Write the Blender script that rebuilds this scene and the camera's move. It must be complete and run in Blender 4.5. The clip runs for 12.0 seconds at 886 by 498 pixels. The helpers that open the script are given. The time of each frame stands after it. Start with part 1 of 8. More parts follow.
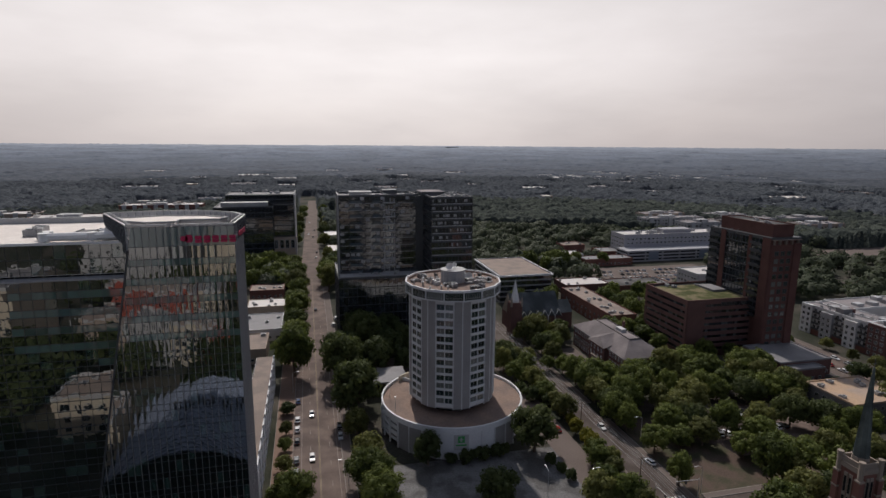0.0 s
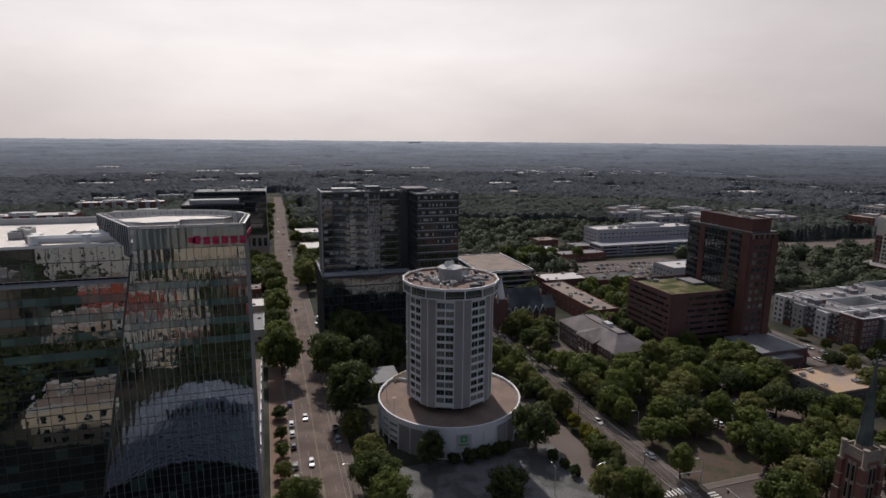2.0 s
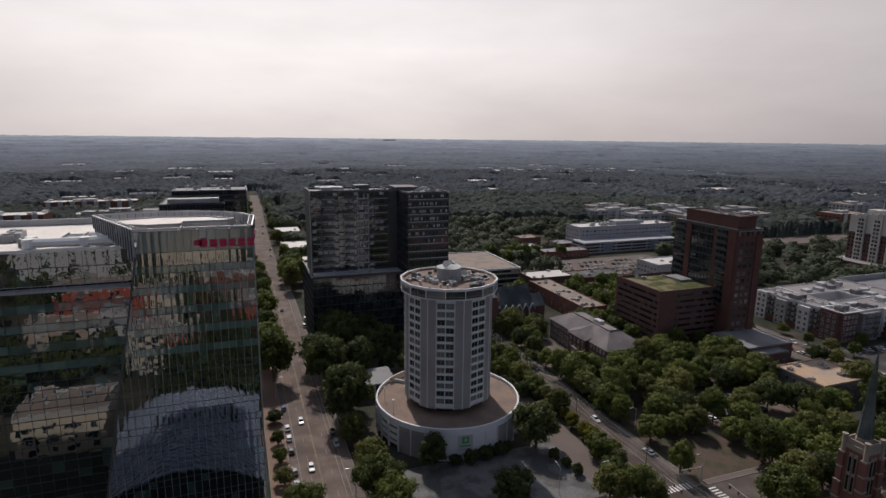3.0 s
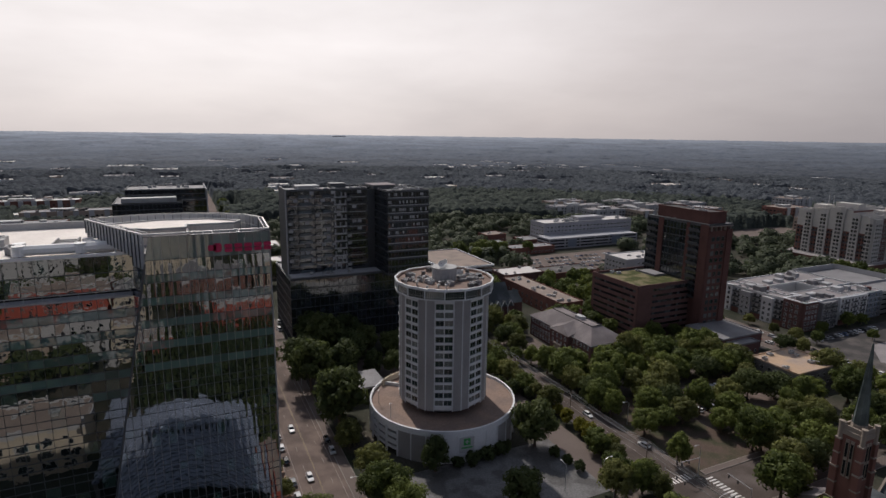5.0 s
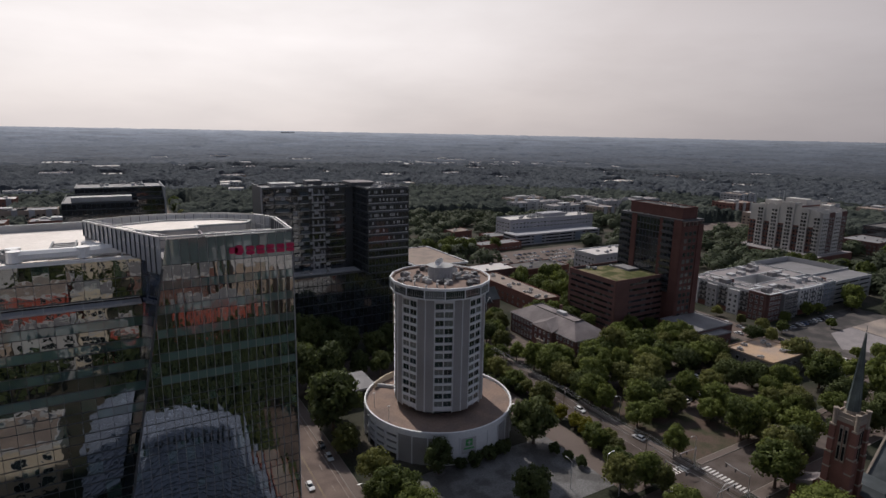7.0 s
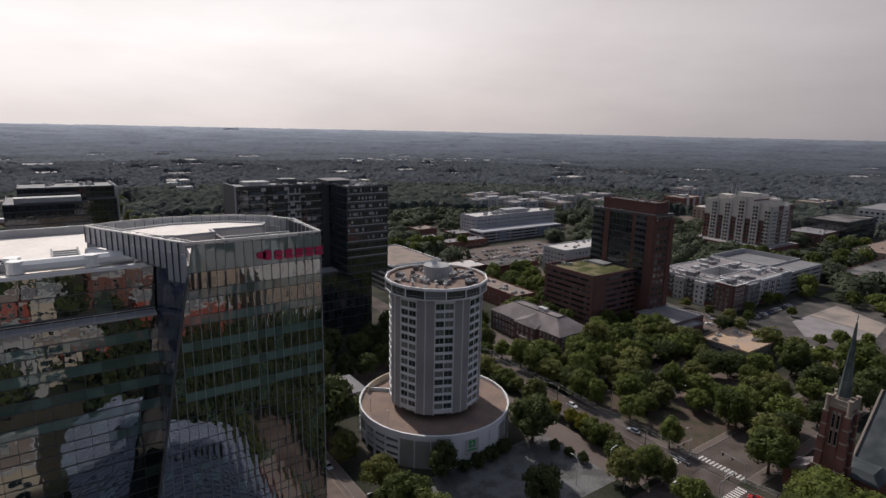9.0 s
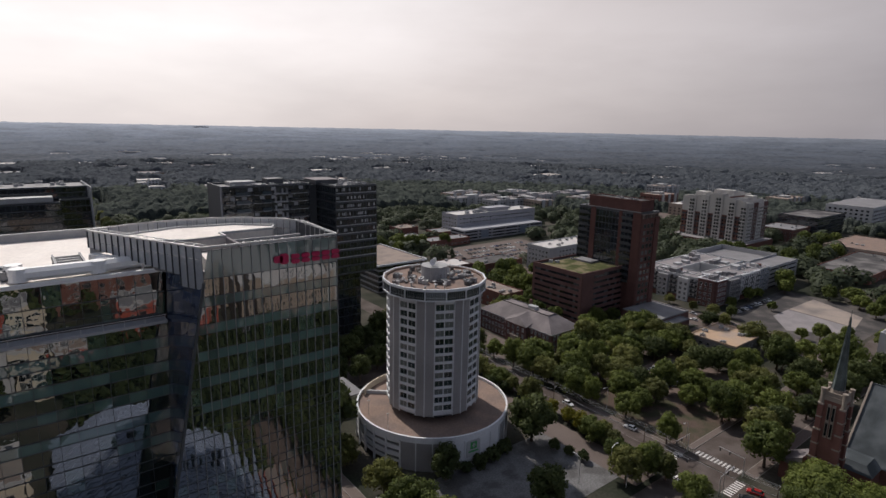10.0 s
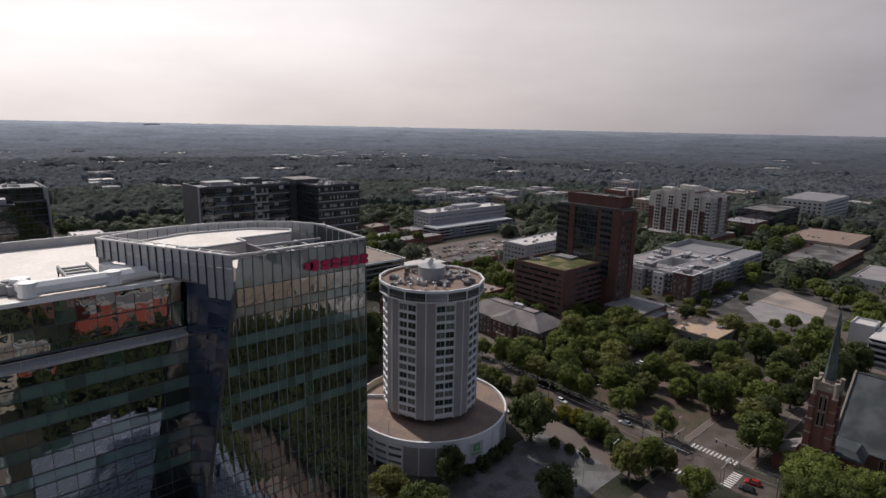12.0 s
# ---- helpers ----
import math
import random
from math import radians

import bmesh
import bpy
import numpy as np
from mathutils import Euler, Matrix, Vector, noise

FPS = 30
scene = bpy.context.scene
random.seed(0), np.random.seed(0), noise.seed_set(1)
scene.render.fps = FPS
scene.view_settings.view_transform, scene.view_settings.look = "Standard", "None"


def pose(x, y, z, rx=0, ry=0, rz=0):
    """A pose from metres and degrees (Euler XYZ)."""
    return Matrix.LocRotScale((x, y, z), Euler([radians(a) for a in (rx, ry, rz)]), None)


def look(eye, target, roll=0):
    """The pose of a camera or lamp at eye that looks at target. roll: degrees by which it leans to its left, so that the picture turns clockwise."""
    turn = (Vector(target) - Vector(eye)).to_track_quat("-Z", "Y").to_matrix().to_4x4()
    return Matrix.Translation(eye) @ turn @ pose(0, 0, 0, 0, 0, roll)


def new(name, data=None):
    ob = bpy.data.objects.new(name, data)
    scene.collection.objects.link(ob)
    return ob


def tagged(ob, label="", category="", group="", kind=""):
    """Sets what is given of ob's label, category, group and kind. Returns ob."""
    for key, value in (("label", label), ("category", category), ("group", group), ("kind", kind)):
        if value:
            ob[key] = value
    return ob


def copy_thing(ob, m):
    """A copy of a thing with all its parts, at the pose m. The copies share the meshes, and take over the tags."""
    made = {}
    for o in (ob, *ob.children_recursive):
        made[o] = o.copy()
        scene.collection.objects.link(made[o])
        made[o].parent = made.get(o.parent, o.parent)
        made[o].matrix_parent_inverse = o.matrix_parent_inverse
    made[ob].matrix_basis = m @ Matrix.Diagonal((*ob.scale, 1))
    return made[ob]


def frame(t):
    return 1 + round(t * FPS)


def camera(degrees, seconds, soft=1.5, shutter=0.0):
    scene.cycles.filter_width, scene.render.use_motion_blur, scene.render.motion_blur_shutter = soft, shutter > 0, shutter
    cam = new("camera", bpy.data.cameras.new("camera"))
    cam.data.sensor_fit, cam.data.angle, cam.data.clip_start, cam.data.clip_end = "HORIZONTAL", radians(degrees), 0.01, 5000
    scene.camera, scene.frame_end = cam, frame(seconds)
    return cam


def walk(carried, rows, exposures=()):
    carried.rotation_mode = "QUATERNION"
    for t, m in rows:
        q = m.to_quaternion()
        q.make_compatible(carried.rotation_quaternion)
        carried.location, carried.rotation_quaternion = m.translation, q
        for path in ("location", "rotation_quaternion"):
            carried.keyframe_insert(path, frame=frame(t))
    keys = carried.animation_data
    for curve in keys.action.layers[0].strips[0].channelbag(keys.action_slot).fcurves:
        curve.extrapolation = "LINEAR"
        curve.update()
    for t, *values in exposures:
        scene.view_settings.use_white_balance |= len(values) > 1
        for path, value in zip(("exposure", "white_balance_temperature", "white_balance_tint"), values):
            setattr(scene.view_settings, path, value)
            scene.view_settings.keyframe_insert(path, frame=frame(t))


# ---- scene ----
cam = camera(76.0, 12.0)
PATH = [
    (0, (-0.032, 0.418, 103.128), (22.801, 96.059, 84.924), 0.40),
    (0.5, (-1.468, 0.821, 103.043), (22.258, 96.233, 84.777), 0.33),
    (1, (-4.286, 2.224, 103.092), (20.990, 97.199, 84.630), 0.38),
    (1.5, (-7.764, 4.153, 103.220), (19.414, 98.554, 84.517), 0.46),
    (2, (-11.462, 6.318, 103.383), (17.776, 100.054, 84.444), 0.53),
    (2.5, (-15.143, 8.560, 103.548), (16.203, 101.570, 84.400), 0.59),
    (3, (-18.704, 10.806, 103.691), (14.742, 103.045, 84.369), 0.63),
    (5, (-31.768, 19.813, 103.839), (9.732, 108.614, 84.037), 0.80),
    (5.5, (-34.883, 22.176, 103.772), (8.561, 110.020, 83.870), 0.87),
    (6, (-37.970, 24.620, 103.678), (7.398, 111.463, 83.676), 0.95),
    (6.5, (-41.024, 27.153, 103.570), (6.251, 112.949, 83.469), 1.02),
    (7, (-44.030, 29.779, 103.460), (5.137, 114.483, 83.263), 1.09),
    (9, (-55.342, 41.291, 103.223), (1.305, 121.087, 82.640), 1.18),
    (9.5, (-57.980, 44.417, 103.246), (0.515, 122.839, 82.549), 1.17),
    (10, (-60.537, 47.598, 103.297), (-0.228, 124.599, 82.473), 1.17),
    (10.5, (-62.970, 50.748, 103.365), (-0.930, 126.323, 82.402), 1.18),
    (11, (-65.172, 53.711, 103.428), (-1.564, 127.933, 82.332), 1.19),
    (11.5, (-66.921, 56.215, 103.457), (-2.043, 129.303, 82.269), 1.19),
    (12, (-67.828, 57.828, 103.411), (-2.181, 130.231, 82.240), 1.12),
]
walk(cam, [(t, look(eye, target, roll)) for t, eye, target, roll in PATH], [(0, -0.43), (3, -0.4), (7, -0.36), (9, -0.29), (12, -0.22)])

# ---- light: hazy afternoon, the sun high ahead of the camera ----
SUN_ELEVATION, SUN_AZIMUTH = radians(47), radians(3)
world = bpy.data.worlds.new("world")
scene.world = world
world.use_nodes = True
wn, wl = world.node_tree.nodes, world.node_tree.links
wn.clear()
sky = wn.new("ShaderNodeTexSky")
sky.sky_type, sky.sun_disc = "NISHITA", False
sky.sun_elevation, sky.sun_rotation = SUN_ELEVATION, SUN_AZIMUTH
sky.altitude, sky.air_density, sky.dust_density, sky.ozone_density = 100, 1.0, 2.0, 1.0
# thin veil of high cloud: evens the blue out to a milky warm white
w_coord = wn.new("ShaderNodeTexCoord")
w_map = wn.new("ShaderNodeMapping")
w_map.inputs["Scale"].default_value = (1.2, 1.2, 4.5)
w_noise = wn.new("ShaderNodeTexNoise")
w_noise.inputs["Scale"].default_value, w_noise.inputs["Detail"].default_value, w_noise.inputs["Roughness"].default_value = 2.2, 5.0, 0.55
w_ramp = wn.new("ShaderNodeMapRange")
w_ramp.inputs["From Min"].default_value, w_ramp.inputs["From Max"].default_value = 0.35, 0.7
w_ramp.inputs["To Min"].default_value, w_ramp.inputs["To Max"].default_value = 0.94, 0.985
w_mix = wn.new("ShaderNodeMix")
w_mix.data_type = "RGBA"
# the haze glows towards the sun and dims away from it
w_dot, w_glow, w_veil = wn.new("ShaderNodeVectorMath"), wn.new("ShaderNodeValToRGB"), wn.new("ShaderNodeVectorMath")
w_dot.operation = "DOT_PRODUCT"
w_dot.inputs[1].default_value = (math.sin(SUN_AZIMUTH) * math.cos(SUN_ELEVATION), math.cos(SUN_AZIMUTH) * math.cos(SUN_ELEVATION), math.sin(SUN_ELEVATION))
w_span = wn.new("ShaderNodeMapRange")
w_span.inputs["From Min"].default_value, w_span.inputs["From Max"].default_value = -1.0, 1.0
ramp = w_glow.color_ramp
ramp.elements[0].position, ramp.elements[0].color = 0.0, (0.325, 0.37, 0.485, 1)
ramp.elements[1].position, ramp.elements[1].color = 1.0, (1.2, 1.16, 1.12, 1)
for spot, shade in ((0.45, (0.335, 0.365, 0.45, 1)), (0.62, (0.362, 0.344, 0.362, 1)), (0.8, (0.69, 0.642, 0.63, 1)), (0.9, (1.07, 1.03, 1.01, 1))):
    ramp.elements.new(spot).color = shade
w_veil.operation = "SCALE"
w_veil.inputs["Scale"].default_value = 11.5
wl.new(w_coord.outputs["Generated"], w_dot.inputs[0])
wl.new(w_dot.outputs["Value"], w_span.inputs["Value"])
wl.new(w_span.outputs["Result"], w_glow.inputs["Fac"])
wl.new(w_glow.outputs["Color"], w_veil.inputs[0])
# and it is densest low down: towards the zenith the veil thins and turns bluer
w_split, w_high = wn.new("ShaderNodeSeparateXYZ"), wn.new("ShaderNodeValToRGB")
w_high.color_ramp.elements[0].position, w_high.color_ramp.elements[0].color = 0.0, (0.91, 0.88, 0.885, 1)
w_high.color_ramp.elements[1].position, w_high.color_ramp.elements[1].color = 0.75, (0.28, 0.34, 0.46, 1)
w_high.color_ramp.elements.new(0.14).color = (0.992, 0.968, 0.98, 1)
w_high.color_ramp.elements.new(0.3).color = (0.728, 0.71, 0.722, 1)
w_both = wn.new("ShaderNodeVectorMath")
w_both.operation = "MULTIPLY"
wl.new(w_coord.outputs["Generated"], w_split.inputs[0])
wl.new(w_split.outputs["Z"], w_high.inputs["Fac"])
wl.new(w_veil.outputs["Vector"], w_both.inputs[0])
wl.new(w_high.outputs["Color"], w_both.inputs[1])
w_cloud, w_dim = wn.new("ShaderNodeMapRange"), wn.new("ShaderNodeVectorMath")
w_cloud.inputs["From Min"].default_value, w_cloud.inputs["From Max"].default_value = 0.36, 0.66
w_cloud.inputs["To Min"].default_value, w_cloud.inputs["To Max"].default_value = 1.07, 0.93
w_dim.operation = "SCALE"
wl.new(w_noise.outputs["Fac"], w_cloud.inputs["Value"])
wl.new(w_both.outputs["Vector"], w_dim.inputs[0])
wl.new(w_cloud.outputs["Result"], w_dim.inputs["Scale"])
wl.new(w_dim.outputs["Vector"], w_mix.inputs["B"])
w_back = wn.new("ShaderNodeBackground")
w_back.inputs["Strength"].default_value = 0.11
w_out = wn.new("ShaderNodeOutputWorld")
wl.new(w_coord.outputs["Generated"], w_map.inputs["Vector"])
wl.new(w_map.outputs["Vector"], w_noise.inputs["Vector"])
wl.new(w_noise.outputs["Fac"], w_ramp.inputs["Value"])
wl.new(w_ramp.outputs["Result"], w_mix.inputs["Factor"])
wl.new(sky.outputs["Color"], w_mix.inputs["A"])
wl.new(w_mix.outputs["Result"], w_back.inputs["Color"])
wl.new(w_back.outputs["Background"], w_out.inputs["Surface"])

sun_data = bpy.data.lights.new("sun", "SUN")
sun_data.energy, sun_data.angle, sun_data.color = 4.1, radians(1.2), (1.0, 0.925, 0.87)
sun = new("sun", sun_data)
sun_way = Vector((math.sin(SUN_AZIMUTH) * math.cos(SUN_ELEVATION), math.cos(SUN_AZIMUTH) * math.cos(SUN_ELEVATION), math.sin(SUN_ELEVATION)))
sun.matrix_world = look(sun_way * 400, (0, 0, 0))


# ---- materials ----
def material(name, color, rough=0.8, grain=0.0, vary=0.25, scale=1.0, bump=0.0, metal=0.0, ior=1.5, by_object=0.0, by_island=0.0, second=None, blotch=0.06, blend=(0.42, 0.62)):
    """A surface with variation at two scales: fine grain and broad blotches, in metres."""
    m = bpy.data.materials.new(name)
    m.use_nodes = True
    n, l = m.node_tree.nodes, m.node_tree.links
    b = n["Principled BSDF"]
    b.inputs["Roughness"].default_value, b.inputs["Metallic"].default_value, b.inputs["IOR"].default_value = rough, metal, ior
    b.inputs["Specular IOR Level"].default_value = 0.12 if rough >= 0.8 else 0.5
    coord = n.new("ShaderNodeNewGeometry")
    fine, broad = n.new("ShaderNodeTexNoise"), n.new("ShaderNodeTexNoise")
    fine.inputs["Scale"].default_value, fine.inputs["Detail"].default_value = 2.2 / scale, 5
    broad.inputs["Scale"].default_value, broad.inputs["Detail"].default_value = blotch / scale, 3
    for t in (fine, broad):
        l.new(coord.outputs["Position"], t.inputs["Vector"])
    add = n.new("ShaderNodeMath")
    add.operation = "ADD"
    l.new(fine.outputs["Fac"], add.inputs[0])
    l.new(broad.outputs["Fac"], add.inputs[1])
    level = n.new("ShaderNodeMapRange")
    level.inputs["From Min"].default_value, level.inputs["From Max"].default_value = 0.7, 1.3
    level.inputs["To Min"].default_value, level.inputs["To Max"].default_value = 1 - vary, 1 + vary
    l.new(add.outputs["Value"], level.inputs["Value"])
    value = level.outputs["Result"]
    for amount, node, output in ((by_object, "ShaderNodeObjectInfo", "Random"), (by_island, "ShaderNodeNewGeometry", "Random Per Island")):
        if amount:
            info, span, times = n.new(node), n.new("ShaderNodeMapRange"), n.new("ShaderNodeMath")
            span.inputs["To Min"].default_value, span.inputs["To Max"].default_value = 1 - amount, 1 + amount
            times.operation = "MULTIPLY"
            l.new(info.outputs[output], span.inputs["Value"])
            l.new(value, times.inputs[0])
            l.new(span.outputs["Result"], times.inputs[1])
            value = times.outputs["Value"]
    tone = n.new("ShaderNodeMix")
    tone.data_type = "RGBA"
    tone.inputs["A"].default_value = (*color, 1)
    tone.inputs["B"].default_value = (*(second or color), 1)
    pick = n.new("ShaderNodeMapRange")
    pick.inputs["From Min"].default_value, pick.inputs["From Max"].default_value = blend
    l.new(broad.outputs["Fac"], pick.inputs["Value"])
    l.new(pick.outputs["Result"], tone.inputs["Factor"])
    scaled = n.new("ShaderNodeVectorMath")
    scaled.operation = "SCALE"
    l.new(tone.outputs["Result"], scaled.inputs[0])
    l.new(value, scaled.inputs["Scale"])
    l.new(scaled.outputs["Vector"], b.inputs["Base Color"])
    if bump:
        up = n.new("ShaderNodeBump")
        up.inputs["Strength"].default_value, up.inputs["Distance"].default_value = bump, 0.05 * scale
        l.new(fine.outputs["Fac"], up.inputs["Height"])
        l.new(up.outputs["Normal"], b.inputs["Normal"])
    return m


def foliage(name, dark, light):
    """Leaves: each clump its own shade, each tree its own tint; a little light comes through."""
    m = bpy.data.materials.new(name)
    m.use_nodes = True
    n, l = m.node_tree.nodes, m.node_tree.links
    b = n["Principled BSDF"]
    b.inputs["Roughness"].default_value, b.inputs["Specular IOR Level"].default_value = 0.7, 0.25
    geo, info = n.new("ShaderNodeNewGeometry"), n.new("ShaderNodeObjectInfo")
    mix = n.new("ShaderNodeMix")
    mix.data_type = "RGBA"
    mix.inputs["A"].default_value, mix.inputs["B"].default_value = (*dark, 1), (*light, 1)
    add, half = n.new("ShaderNodeMath"), n.new("ShaderNodeMath")
    add.operation, half.operation = "ADD", "MULTIPLY"
    add.operation, add.inputs[1].default_value = "MULTIPLY_ADD", 0.7
    half.inputs[1].default_value = 0.62
    l.new(geo.outputs["Random Per Island"], add.inputs[0])
    l.new(info.outputs["Random"], add.inputs[2])
    l.new(add.outputs["Value"], half.inputs[0])
    l.new(half.outputs["Value"], mix.inputs["Factor"])
    l.new(mix.outputs["Result"], b.inputs["Base Color"])
    through_leaf = n.new("ShaderNodeBsdfTranslucent")
    l.new(mix.outputs["Result"], through_leaf.inputs["Color"])
    both = n.new("ShaderNodeMixShader")
    both.inputs["Fac"].default_value = 0.42
    l.new(b.outputs["BSDF"], both.inputs[1])
    l.new(through_leaf.outputs["BSDF"], both.inputs[2])
    l.new(both.outputs["Shader"], n["Material Output"].inputs["Surface"])
    return m


def coated_glass(name, tint, blind, ior=2.6, share=0.3, rough=0.015, wave=0.02):
    """Mirror-coated facade glass; some panes have drawn blinds or back-painted spandrels behind them."""
    m = bpy.data.materials.new(name)
    m.use_nodes = True
    n, l = m.node_tree.nodes, m.node_tree.links
    b = n["Principled BSDF"]
    b.inputs["Roughness"].default_value, b.inputs["IOR"].default_value = rough, ior
    info, geo, add, frac = n.new("ShaderNodeObjectInfo"), n.new("ShaderNodeNewGeometry"), n.new("ShaderNodeMath"), n.new("ShaderNodeMath")
    add.operation, frac.operation = "ADD", "FRACT"
    l.new(info.outputs["Random"], add.inputs[0])
    l.new(geo.outputs["Random Per Island"], add.inputs[1])
    l.new(add.outputs["Value"], frac.inputs[0])
    ramp = n.new("ShaderNodeValToRGB")
    ramp.color_ramp.interpolation = "CONSTANT"
    ramp.color_ramp.elements[0].color = (*tint, 1)
    ramp.color_ramp.elements[1].position, ramp.color_ramp.elements[1].color = 1 - share, (*blind, 1)
    extra = ramp.color_ramp.elements.new(0.45 * (1 - share))
    extra.color = (*[c * 1.6 for c in tint], 1)
    l.new(frac.outputs["Value"], ramp.inputs["Fac"])
    l.new(ramp.outputs["Color"], b.inputs["Base Color"])
    ripple, up = n.new("ShaderNodeTexNoise"), n.new("ShaderNodeBump")
    ripple.inputs["Scale"].default_value, ripple.inputs["Detail"].default_value = 0.7, 1
    up.inputs["Strength"].default_value, up.inputs["Distance"].default_value = 1.0, wave
    l.new(geo.outputs["Position"], ripple.inputs["Vector"])
    l.new(ripple.outputs["Fac"], up.inputs["Height"])
    l.new(up.outputs["Normal"], b.inputs["Normal"])
    return m


